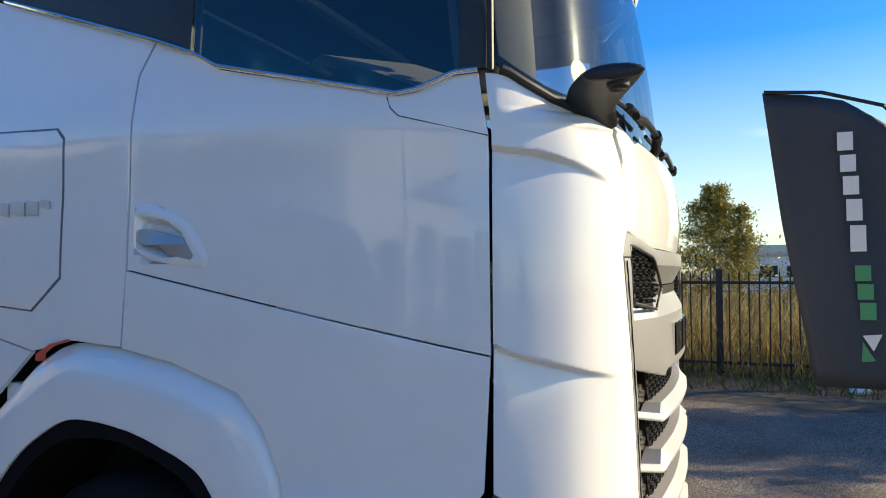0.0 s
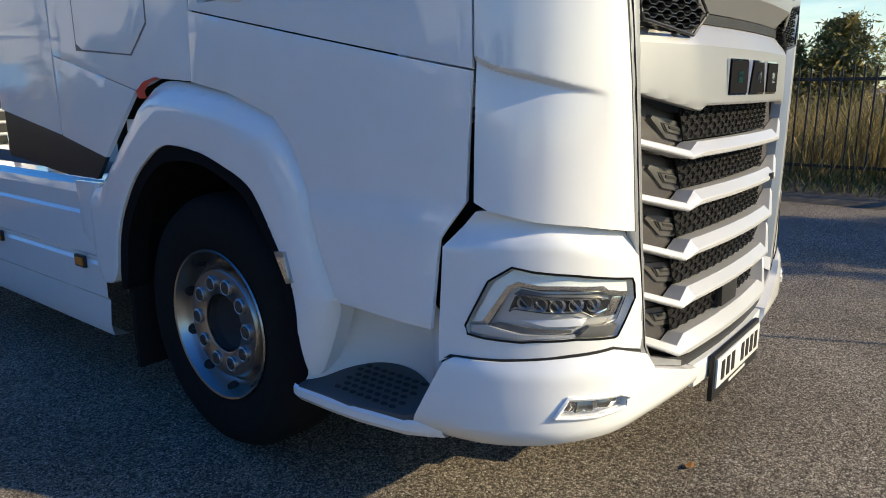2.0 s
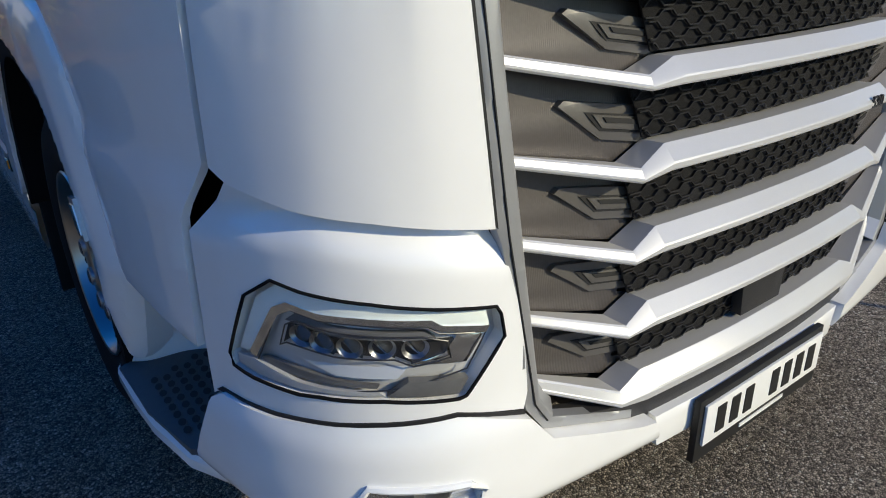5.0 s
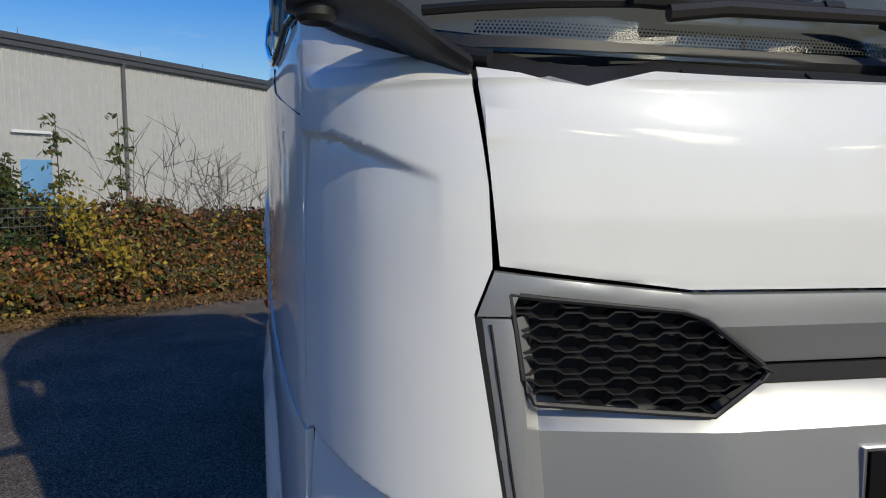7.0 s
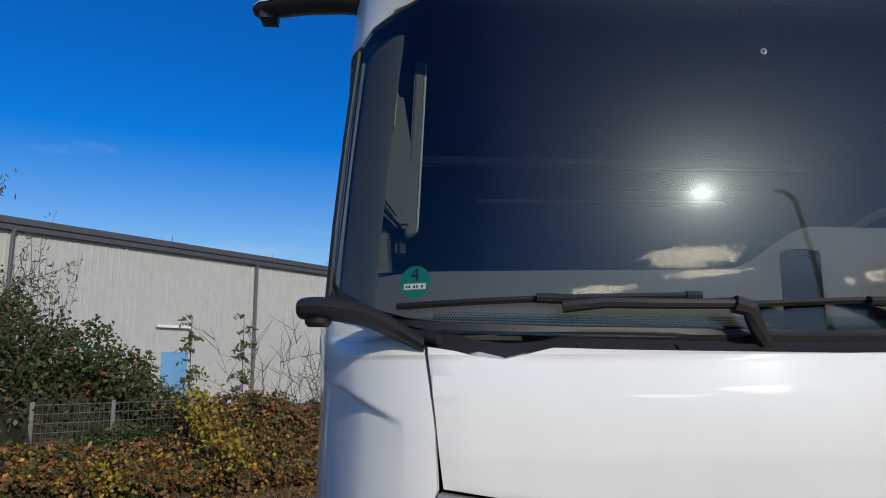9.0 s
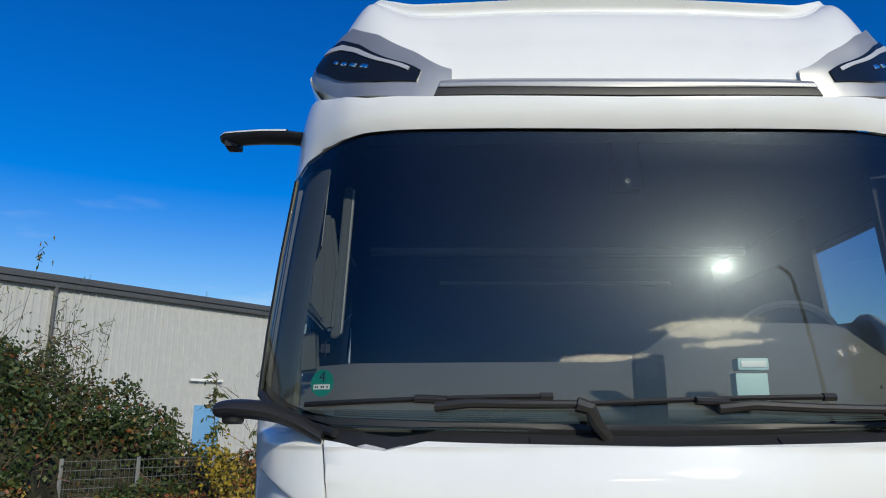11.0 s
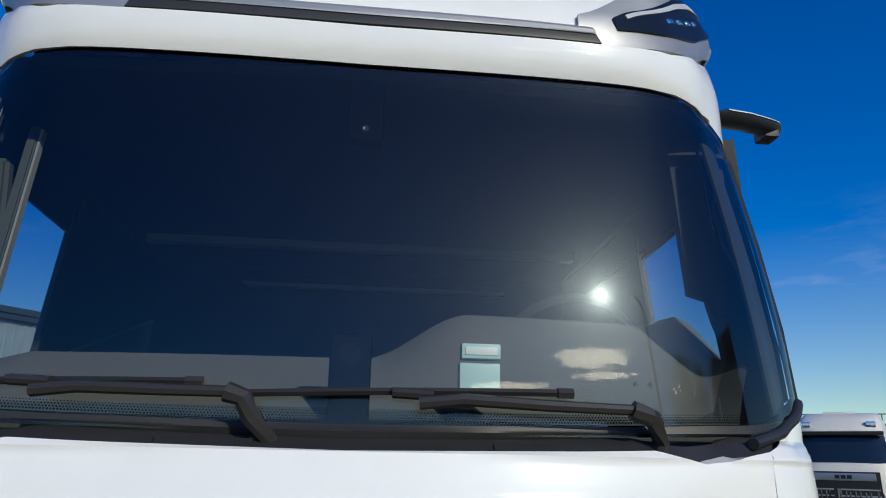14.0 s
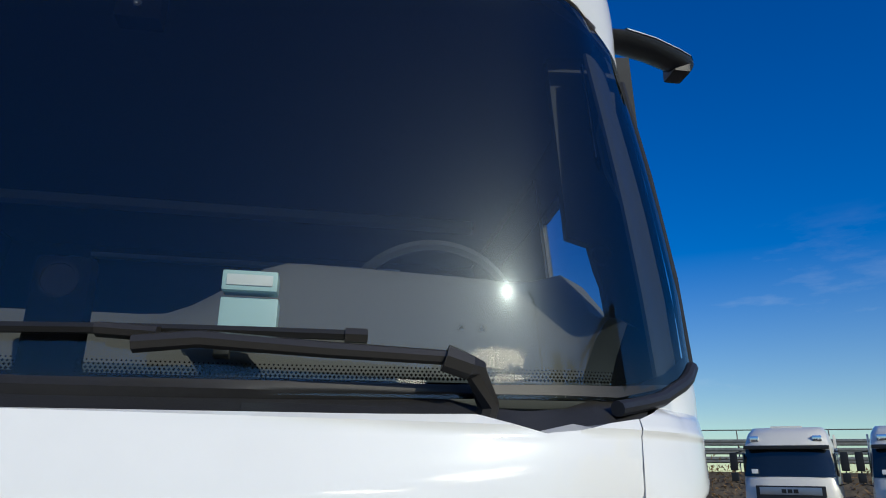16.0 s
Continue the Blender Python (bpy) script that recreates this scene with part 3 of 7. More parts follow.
rear_lining = lay([Yp(1.32, 3.10), Yp(1.32, 2.38), Yp(1.54, 2.40), Yp(1.54, 1.80), Yp(2.60, 1.80), Yp(2.60, 3.10)])
for a, b in zip(both(lining), both(rear_lining)):
    patch("door_lining", a, M["interior_dark"], truck, .01, edge=.002, lift=-.032, step=(.08, .05))
    sg = 1 if a[0][0] > 0 else -1
    # near-black on the upper linings stands in for the shade inside the cab
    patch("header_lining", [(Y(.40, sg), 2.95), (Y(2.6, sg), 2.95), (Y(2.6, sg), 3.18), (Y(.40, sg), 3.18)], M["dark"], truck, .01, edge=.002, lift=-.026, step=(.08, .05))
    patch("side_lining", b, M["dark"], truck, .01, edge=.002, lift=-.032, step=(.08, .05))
# the left pillar's sun and the right one's shade are put into the colour
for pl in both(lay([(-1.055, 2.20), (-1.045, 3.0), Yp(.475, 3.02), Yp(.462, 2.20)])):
    patch("pillar_lining", pl, M["lining"] if pl[0][0] < 0 else M["pillar"], truck, .01, edge=.002, lift=-.030, step=(.03, .05), label="windscreen pillar trim, sunlit tone left and shaded tone right")
# handle in a bowl
RIM = [(1.528, 1.925), (1.47, 1.931), (1.322, 1.884), (1.230, 1.761), (1.248, 1.718), (1.528, 1.765)]


def dish(u, z):
    """A raised surround that falls into a hollow."""
    y = abs(u) - abs(Y(1.4)) + 1.4
    a = max(0, min(1, depth_in(RIM, y, z) / .016))
    b = max(0, min(1, (depth_in(HOLLOW, y, z) + .004) / .022))
    return .0065 * a * a * (3 - 2 * a) - .036 * b * b * (3 - 2 * b) + shoulder_base(z)


for dr, sg in zip(doors, (-1, 1)):
    patch("handle_bowl", both(lay([Yp(*p) for p in soft(RIM, 1)]))[sg > 0], W, dr, depth=.006, edge=.001, lift=.002, step=(.008, .008), shape=dish, label="raised white surround with a hollow")
    grip = lay([Yp(*p) for p in ((1.506, 1.842), (1.500, 1.848), (1.476, 1.850), (1.328, 1.819), (1.290, 1.772), (1.288, 1.764), (1.298, 1.753), (1.383, 1.769), (1.399, 1.789), (1.499, 1.806), (1.506, 1.812))])
    patch("handle", both(grip)[sg > 0], M["silver"], dr, depth=.030, edge=.009, lift=.010, step=(.03, .05), shape=lambda u, z: .010 * max(0, 1 - abs(z - (1.826 + (abs(u) - abs(Y(1.5))) * .30)) / .028) + shoulder_base(z), auto=.2, label="satin silver pull handle")

# corner panels with two sunk creases
corner = lay([Yp(.367, 1.135), Yp(.366, 1.49), Yp(.368, 2.08), Yp(.385, 2.245), Yp(.31, 2.235), (-1.08, 2.20), (-1.0, 2.16), (-.915, 2.128), (-.893, 1.95), (-.888, 1.83), (-.914, 1.76), (-.868, 1.46), (-.818, 1.038), (-1.0, 1.071), (-1.09, 1.085), Yp(.33, 1.113)])


def scoops(u, z):
    d = 0.0
    for us, zs, end in (((-1.36, -1.26, -1.14, -1.05, -.95), (1.53, 1.485, 1.456, 1.435, 1.418), -.95), ((-1.36, -1.20, -1.10, -1.06, -.97), (2.04, 2.025, 2.00, 1.985, 1.955), -.97)):
        w = min(1, max(0, (-abs(u) - end) / -.30)) * (1 - .55 * max(0, min(1, (abs(u) - 1.22) / .12)))
        zl = float(np.interp(-abs(u), us, zs))
        t = zl - z
        f = math.exp(-t / .15) if t > 0 else max(0, min(1, 1 + t / .012))
        d -= .032 * w ** .8 * f
    return d


pair("corner_panel", corner, W, step=(.010, .005), edge=0, shape=scoops, label="rounded white corner panel with two creases")


def bonnet_fold(u, z):
    """The fold rises towards the flap's ends; the foot tucks in."""
    k = max(0, min(1, (abs(u) - .45) / .5))
    rise = .050 * k * k * (3 - 2 * k)
    z = min(z, 2.11)
    return float(np.interp(z, FRONT_Z, FRONT_Y) - np.interp(z - rise, FRONT_Z, FRONT_Y)) - .012 * max(0, min(1, (1.90 - z) / .1))


bonnet = lay([(-.905, 2.122), (-.742, 2.10), (-.635, 2.124), (0, 2.114), (.635, 2.124), (.742, 2.10), (.905, 2.122), (.877, 1.832), (.58, 1.792), (0, 1.786), (-.58, 1.792), (-.877, 1.832)])
patch("bonnet", bonnet, W, truck, .03, edge=.004, step=(.05, .01), shape=bonnet_fold, label="white service flap below the windscreen")
# cowl under the glass
cowl = lay([(-1.0, 2.17), (-.91, 2.118), (-.742, 2.092), (-.635, 2.114), (0, 2.104), (.635, 2.114), (.742, 2.092), (.91, 2.118), (1.0, 2.17), (.90, 2.165), (.72, 2.147), (.60, 2.158), (0, 2.148), (-.60, 2.158), (-.72, 2.147), (-.90, 2.165)])
patch("cowl", cowl, M["black"], truck, .05, edge=.003, lift=-.012)
for x0, x1 in ((-.58, -.37), (-.36, -.18), (.30, .52)):
    patch("cowl_cover", lay([(x0, 2.126), (x1, 2.124), (x1, 2.142), (x0, 2.144)]), M["black"], truck, .012, edge=.002, lift=-.010)
patch("cowl_seal", lay([(-1.05, 2.205), (-.9, 2.166), (-.6, 2.158), (0, 2.15), (.6, 2.158), (.9, 2.166), (1.05, 2.205), (.9, 2.185), (.6, 2.172), (0, 2.163), (-.6, 2.172), (-.9, 2.185)]), M["black"], truck, .02, edge=.002, lift=.001)

for sg in (-1, 1):
    tube("cowl_corner", [skin(sg * abs(X(x)), z, .002) for x, z in ((.88, 2.142), (.95, 2.158), (1.0, 2.172), (1.04, 2.190), (1.08, 2.208), (1.11, 2.226))] + [skin(sg * abs(Y(y)), z, .002) for y, z in ((.30, 2.246), (.335, 2.254))], .013, M["black"], truck, 10)

# silver band, its strips and the upper grilles
band = lay([(-.885, 1.824), (-.58, 1.786), (0, 1.780), (.58, 1.786), (.885, 1.824), (.91, 1.757), (.862, 1.757), (.848, 1.793), (.592, 1.763), (.555, 1.749), (.527, 1.728), (.437, 1.668), (-.437, 1.668), (-.527, 1.728), (-.555, 1.749), (-.592, 1.763), (-.848, 1.793), (-.862, 1.757), (-.91, 1.757)])
patch("upper_band", band, M["silver"], truck, .03, edge=.0015, step=(.05, .01735), auto=.45, shape=lambda u, z: -.035 * max(0, min(1, (1.735 - z) / .065)) if abs(u) < .56 else 0)
patch("black_strip", lay([(-.437, 1.664), (.437, 1.664), (.437, 1.634), (-.437, 1.634)]), M["black"], truck, .01, edge=.002, lift=-.030)
strip = lay([(-.905, 1.753), (-.863, 1.46), (-.815, 1.037), (-.802, 1.0), (-.745, .655), (-.70, .592), (-.46, .518), (-.46, .538), (-.680, .612), (-.715, .665), (-.768, 1.02), (-.806, 1.30), (-.838, 1.57), (-.855, 1.753)])
pair("grille_frame", strip, M["silver"], depth=.03, edge=.004, step=(.02, .05), label="silver strip framing the grille")
inner_edge = ((.855, 1.755), (.838, 1.57), (.806, 1.30), (.768, 1.02), (.715, .665), (.680, .612))
far_edge = ((.826, 1.755), (.805, 1.57), (.779, 1.30), (.738, 1.02), (.690, .68), (.655, .632))
for sg in (-1, 1):
    bm = bmesh.new()
    rows = []
    for (xa, z), (xb, zb) in zip(inner_edge, far_edge):
        rows.append([bm.verts.new(skin(sg * abs(X(xa + (xb - xa) * f)), z + (zb - z) * f, d)) for f, d in ((-.02, -.003), (.15, -.006), (.85, -.036), (1, -.075))])
    for p, q in zip(rows, rows[1:]):
        for k in range(3):
            bm.faces.new((p[k], p[k + 1], q[k + 1], q[k]))
    part("frame_return", bm, M["silver"], truck, auto=.3)
    tube("frame_groove", [skin(sg * abs(X(x)), z, .0005) for x, z in ((.890, 1.745), (.871, 1.61), (.850, 1.46), (.822, 1.24), (.792, 1.02), (.726, .66), (.695, .612))], .0022, M["dark"], truck, 6)
pair("strip_gasket", lay([(-.912, 1.757), (-.868, 1.46), (-.818, 1.042), (-.812, 1.036), (-.862, 1.46), (-.903, 1.757)]), M["dark"], depth=.03, edge=0, lift=-.001)


def hex_ribbons(bm, poly, dz, period, amp, fn, depth, thick, phase=0.0):
    """Zigzag bars row by row inside an outline: together they make flat hexagons."""
    zlo, zhi = min(p[1] for p in poly), max(p[1] for p in poly)
    n = int((zhi - zlo) / dz) + 1
    for r in range(n + 1):
        z = zlo + (r + .5) * dz
        if z > zhi:
            break
        xs = []
        for (x0, z0), (x1, z1) in zip(poly, poly[1:] + poly[:1]):
            if (z0 - z) * (z1 - z) < 0:
                xs.append(x0 + (z - z0) / (z1 - z0) * (x1 - x0))
        xs.sort()
        for a, b in zip(xs[::2], xs[1::2]):
            k0, k1 = math.floor(a / (period / 2)) - 1, math.ceil(b / (period / 2)) + 1
            pts = []
            for k in range(k0, k1):
                s = 1 if (k + r) % 2 else -1
                for q in (.06, .72):
                    x = (k + q + phase) * period / 2
                    if a <= x <= b:
                        pts.append((x, z + s * amp))
            pts = [(a, pts[0][1] if pts else z)] + pts + [(b, pts[-1][1] if pts else z)]
            rows = []
            for x, zz in pts:
                rows.append([bm.verts.new(fn(x, zz + t, d)) for t, d in ((-thick, 0), (thick, 0), (thick * .8, -depth), (-thick * .8, -depth))])
            for p, q in zip(rows, rows[1:]):
                for i in range(4):
                    bm.faces.new((p[i], p[(i + 1) % 4], q[(i + 1) % 4], q[i]))


ug = lay([(-.862, 1.790), (-.592, 1.760), (-.556, 1.747), (-.445, 1.660), (-.537, 1.592), (-.823, 1.622), (-.842, 1.66)])
for i, pl in enumerate(both(ug)):
    grille = patch("upper_grille", pl, M["dark"], truck, .01, edge=.002, lift=-.055, label="black hexagon grille insert")
    patch("grille_rim", pl, M["woven"], grille, .05, edge=.006, lift=-.056)
    bm = bmesh.new()
    hex_ribbons(bm, pl, .0172, .078, .0044, skin, .03, .0014)
    bmesh.ops.translate(bm, verts=bm.verts, vec=(0, .012, 0))
    part("hex_mesh", bm, M["hex"], grille, smooth=False)
    ring("lip", pl, -.005, .005, M["black"], grille)

nose = lay([(-.822, 1.618), (-.545, 1.589), (-.437, 1.632), (.437, 1.632), (.545, 1.589), (.822, 1.618), (.80, 1.43), (.482, 1.37), (.44, 1.385), (-.44, 1.385), (-.482, 1.37), (-.80, 1.43)])


def nose_shape(u, z):
    a = abs(u)
    fold = float(np.interp(z, (1.37, 1.565), (.482, .53)))
    d = -.03 * max(0, (z - 1.566) / .06) + .012 * max(0, min(1, (1.566 - z) / .19))
    if a > fold:
        d -= .05 * min(1, (a - fold) / .34)
    return d


patch("nose_panel", nose, M["silver"], truck, .03, edge=.003, step=(.03, .0174), shape=nose_shape, auto=.22, label="folded silver panel carrying the badge")
# maker's badge as three plain blocks
for x0, x1, sl in ((-.285, -.115, 0), (-.095, .095, .03), (.115, .285, 0)):
    poly = lay([(x0, 1.415), (x0 + sl, 1.532), (x1 - sl, 1.532), (x1, 1.415)])
    blk = patch("badge_block", poly, M["chrome"], truck, .012, edge=.002, lift=.014, step=(.05, .05), label="black badge block with chrome rim")
    patch("badge_face", lay([(x0 + .007, 1.421), (x0 + sl + .007, 1.526), (x1 - sl - .007, 1.526), (x1 - .007, 1.421)]), M["matt"], blk, .004, edge=.001, lift=.018, step=(.05, .05))
    patch("badge_slot", lay([((x0 + x1) / 2 - .022, 1.455), ((x0 + x1) / 2 - .022, 1.492), ((x0 + x1) / 2 + .022, 1.492), ((x0 + x1) / 2 + .022, 1.455)]), M["chrome"], blk, .003, edge=.001, lift=.0205, step=(.05, .05))

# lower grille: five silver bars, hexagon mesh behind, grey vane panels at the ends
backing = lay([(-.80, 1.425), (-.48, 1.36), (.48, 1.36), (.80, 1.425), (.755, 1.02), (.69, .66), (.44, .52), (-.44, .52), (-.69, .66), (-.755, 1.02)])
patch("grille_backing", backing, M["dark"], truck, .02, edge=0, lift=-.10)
ROWS = [(1.425, 1.368, 1.389), (1.305, 1.248, 1.272), (1.142, 1.082, 1.116), (.992, .919, .952), (.835, .757, .79), (.684, .600, .625)]
XL = [.803, .790, .768, .752, .725, .695]
for i in range(1, 6):
    zl, zk, zc = ROWS[i]
    xl = XL[i]
    low = .022, .027, .046
    if i == 5:
        low = .03, .036, .062
    stations = [(-xl, zl, low[0], -.034, .005), (-.50, zk, low[1], .008, .009), (-.435, zc, low[2], .016, .026), (.435, zc, low[2], .016, .026), (.50, zk, low[1], .008, .009), (xl, zl, low[0], -.034, .005)]
    bm = bmesh.new()
    rings = []
    for a, b in zip(stations, stations[1:]):
        n = max(1, int((b[0] - a[0]) / .05))
        for k in range(n + (b is stations[-1])):
            f = k / n
            x, zt, h, o, c = (p + (q - p) * f for p, q in zip(a, b))
            u = X(x)
            rings.append([bm.verts.new(skin(u, zt - dz, d)) for dz, d in ((.004, -.07), (0, o - c - .004), (.004, o - c), (h * .62, o - .002), (h * .70, o), (h - .004, o), (h, o - .004), (h, -.07))])
    for a, b in zip(rings, rings[1:]):
        for k in range(7):
            bm.faces.new((a[k], a[k + 1], b[k + 1], b[k]))
    part("grille_bar", bm, M["bar"], truck, auto=.22)
for i in range(5):
    zl0, zk0, zc0 = ROWS[i]
    zl1, zk1, zc1 = ROWS[i + 1]
    lo0 = (.0, .0, .0) if i == 0 else (.022, .027, .046)
    xa, xb = XL[i], XL[i + 1]
    # grey end panels
    pl = lay([(-xa + .004, zl0 - lo0[0] - .004), (-.50, zk0 - lo0[1] - .004), (-.452, zk0 - lo0[1] - .012), (-.452, zk1 + .030), (-.395, zk1 + .014), (-.44, zk1 - .016), (-xb + .004, zl1 - .014)])
    pair("vane_panel", pl, M["vane"], edge=.002, depth=.01, lift=-.092, step=(.04, .015), shape=lambda u, z: .006 * min(1, max(0, (abs(u) - .46) / .3)) + .013 * max(0, min(1, (zl0 - z) / .14)) ** 2, label="ribbed grey end panel")
    # arrow-shaped fin: a plate, a dark groove, a smaller plate and its slot
    zc = (zl0 - lo0[0] + zl1) / 2 - .026
    zs = .62 + .38 * (zl0 - zl1) / .15
    outer_, groove_, inner_, slot_ = ([(x, zc + dz * zs) for x, dz in p] for p in (
        ((-.646, .014), (-.634, .022), (-.450, -.008), (-.430, -.070), (-.444, -.075), (-.544, -.056)),
        ((-.588, -.002), (-.458, -.023), (-.444, -.058), (-.548, -.040)),
        ((-.570, -.008), (-.462, -.026), (-.450, -.052), (-.545, -.035)),
        ((-.546, -.015), (-.466, -.029), (-.460, -.039), (-.538, -.025))))
    for poly, lift, m_ in ((outer_, -.066, "fin"), (groove_, -.0645, "dark"), (inner_, -.060, "fin"), (slot_, -.0585, "dark")):
        pair("arrow_fin", lay(poly), M[m_], edge=.003 if m_ == "fin" else .001, depth=.022 if lift == -.066 else .006, lift=lift, step=(.05, .05))
    # hexagon mesh over a dark woven backing
    top, bot = zc0 - lo0[2] - .002, zc1 + .004
    gap = [(-.492, top - .010), (-.470, top), (.470, top), (.492, top - .010), (.450, bot), (-.450, bot)]
    bm = bmesh.new()
    hex_ribbons(bm, gap, .0185, .074, .0058, lambda x, z, d: skin(x, z, d - .046), .006, .0013, .2)
    part("hex_mesh", bm, M["hex"], truck, smooth=False, label="black hexagon grille mesh")
    patch("woven_backing", gap, M["woven"], truck, .004, edge=0, lift=-.054, step=(.08, .08))
figure_data = bpy.data.curves.new("power_figure", "FONT")
figure_data.body, figure_data.size, figure_data.align_x, figure_data.align_y, figure_data.extrude = "530", .040, "CENTER", "CENTER", .003
figure_data.materials.append(M["nut"])
power = tagged(new("power_figure", figure_data), "dark metal figure on the grille bar")
power.parent = truck
power.matrix_basis = pose(.355, -.0225, 1.084, 90, 0, 1.5)
patch("radar_cover", lay([(-.085, .738), (.105, .738), (.095, .632), (-.075, .632)]), M["black"], truck, .03, edge=.003, lift=-.020, label="flat black radar cover")

# headlamp housings, with an opening for each lamp
HL = [(-1.446, .719), (-1.348, .873), (-1.251, .934), (-1.168, .937), (-1.032, .933), (-.818, .897), (-.808, .880), (-.800, .834), (-.876, .734), (-.890, .731), (-1.023, .745), (-1.145, .738), (-1.209, .722), (-1.358, .700), (-1.436, .694)]
def fit_lamp(poly):
    """The lamp narrows where the housing turns the corner."""
    return [(-1.12 + (u + 1.12) * .70, z + .055 * min(1, (-u - 1.12) / .32)) if u < -1.12 else (u, z) for u, z in poly]


HL = fit_lamp(HL)
upper = [HL[0], HL[1], HL[2], HL[3], HL[4], HL[5], HL[6], HL[7], (X(-.758), .845), (X(-.800), 1.0), (X(-.815), 1.032), (X(-1.0), 1.066), (X(-1.09), 1.08), (Y(.335), 1.108), (Y(.375), 1.103), (Y(.462), 1.0), (Y(.478), .72)]
lower = [HL[7], HL[8], HL[9], HL[10], HL[11], HL[12], HL[13], HL[14], HL[0], (Y(.478), .72), (Y(.478), .645), (Y(.44), .668), (X(-1.13), .682), (X(-1.02), .700), (X(-.89), .703), (X(-.752), .662), (X(-.745), .70), (X(-.758), .845)]


def brow(u, z):
    """The bright ledge over the lamp."""
    t = z - float(np.interp(-abs(u), (-1.40, -1.12, -.80), (1.0, 1.030, .965)))
    return -.034 * max(0, min(1, t / .055))


for up, lo in zip(both(upper), both(lower)):
    hs = patch("lamp_housing", up, W, truck, .06, edge=.0, step=(.03, .02), shape=brow, label="white headlamp surround")
    patch("housing_base", lo, W, hs, .06, edge=.0, step=(.03, .05))


def lamp(sg):
    """A headlamp: rim, bowl, daylight strip, projectors, clear cover."""
    def s(poly):
        poly = poly if poly is HL else fit_lamp(poly)
        return poly if sg < 0 else both(poly)[1]
    bowl = patch("headlight", s(HL), M["bar"], truck, .01, edge=0, lift=-.034, step=(.04, .04), label="clear headlamp with daylight strip")
    ring("rim", [(-sg * u, z) for u, z in HL], .0, .0034, M["matt"], bowl)
    for line_, lift_ in (([(-1.348, .738), (-1.262, .860), (-1.222, .882), (-1.139, .886), (-1.061, .888), (-.942, .876), (-.920, .862), (-.832, .846), (-.870, .782), (-1.02, .759), (-1.12, .752), (-1.21, .739), (-1.325, .720)], -.012), ([(-1.262, .800), (-1.238, .848), (-1.21, .864), (-1.114, .870), (-.95, .860), (-.905, .845), (-.90, .812), (-.968, .804), (-1.0, .820), (-1.107, .822), (-1.24, .812)], -.012)):
        ring("trim_line", [(-sg * u, z) for u, z in fit_lamp(line_)], lift_, .0016, M["hex"], bowl)
    strip_ = [(-1.422, .732), (-1.325, .874), (-1.243, .926), (-1.165, .929), (-1.03, .925), (-.832, .892), (-.824, .858), (-.914, .874), (-.934, .888), (-1.061, .898), (-1.139, .896), (-1.220, .892), (-1.262, .868), (-1.362, .748)]
    patch("daylight_strip", s(strip_), M["glow"], bowl, .02, edge=.006, lift=-.010, step=(.04, .04))
    patch("strip_edge", s([(-1.375, .745), (-1.272, .872), (-1.226, .896), (-1.139, .900), (-1.061, .902), (-.934, .891), (-.914, .877), (-.826, .858), (-.832, .848), (-.918, .866), (-.94, .880), (-1.061, .890), (-1.139, .888), (-1.214, .884), (-1.256, .862), (-1.352, .742)]), M["chrome"], bowl, .012, edge=.003, lift=-.007, step=(.04, .04))
    patch("bezel", s([(-1.34, .742), (-1.258, .858), (-1.22, .878), (-1.139, .882), (-1.061, .884), (-.944, .872), (-.922, .858), (-.835, .842), (-.872, .785), (-1.02, .762), (-1.12, .755), (-1.21, .742), (-1.32, .724)]), M["bar"], bowl, .015, edge=.004, lift=-.026, step=(.04, .04))
    patch("well", s([(-1.262, .800), (-1.238, .846), (-1.21, .862), (-1.114, .868), (-.95, .858), (-.925, .846), (-.88, .842), (-.905, .80), (-.968, .806), (-1.0, .822), (-1.107, .824), (-1.24, .815)]), M["hex"], bowl, .004, edge=.001, lift=-.021, step=(.04, .04))
    patch("hood", s([(-1.245, .852), (-1.215, .872), (-1.114, .877), (-.945, .866), (-.925, .852), (-1.0, .856), (-1.102, .860)]), M["greyplastic"], bowl, .02, edge=.003, lift=-.016, step=(.03, .03), shape=lambda u, z: -.3 * (z - .87))
    patch("reflector", s([(-1.300, .778), (-1.244, .812), (-1.107, .820), (-1.004, .818), (-.968, .803), (-.998, .778), (-1.112, .780)]), M["bar"], bowl, .02, edge=.003, lift=-.016, step=(.03, .03), shape=lambda u, z: -.5 * (z - .78))
    patch("side_fin", s([(-.972, .806), (-.868, .792), (-.832, .842), (-.885, .850), (-.909, .819)]), M["chrome"], bowl, .02, edge=.003, lift=-.016, step=(.03, .03))
    for k in range(5):
        # a projector: a bright bowl with a slanted blade before it
        u0, z0 = fit_lamp([(-1.195 + k * .058, .838 + (.004 if 0 < k < 4 else 0))])[0]
        bm = bmesh.new()
        lathe(bm, [(.025, .004), (.022, .001), (.015, -.008), (.006, -.013), (.001, -.014)], 18, "y")
        for v in bm.verts:
            v.co = skin(-sg * (u0 + v.co.x), z0 + v.co.z * .85, -.018 + v.co.y)
        pr = part("projector", bm, M["darkchrome"], bowl)
        bm = bmesh.new()
        pts = [(-.024, .016, -.016), (-.016, .020, -.010), (.012, -.010, -.004), (.022, -.020, -.010), (.010, -.018, -.014)]
        front = [bm.verts.new(skin(-sg * (u0 + x), z0 + z, -.004 + d)) for x, z, d in pts]
        back = [bm.verts.new(skin(-sg * (u0 + x), z0 + z, -.030)) for x, z, d in pts]
        bm.faces.new(front)
        for j in range(5):
            bm.faces.new((back[j], back[(j + 1) % 5], front[(j + 1) % 5], front[j]))
        part("blade", bm, M["chrome"], pr, smooth=False)
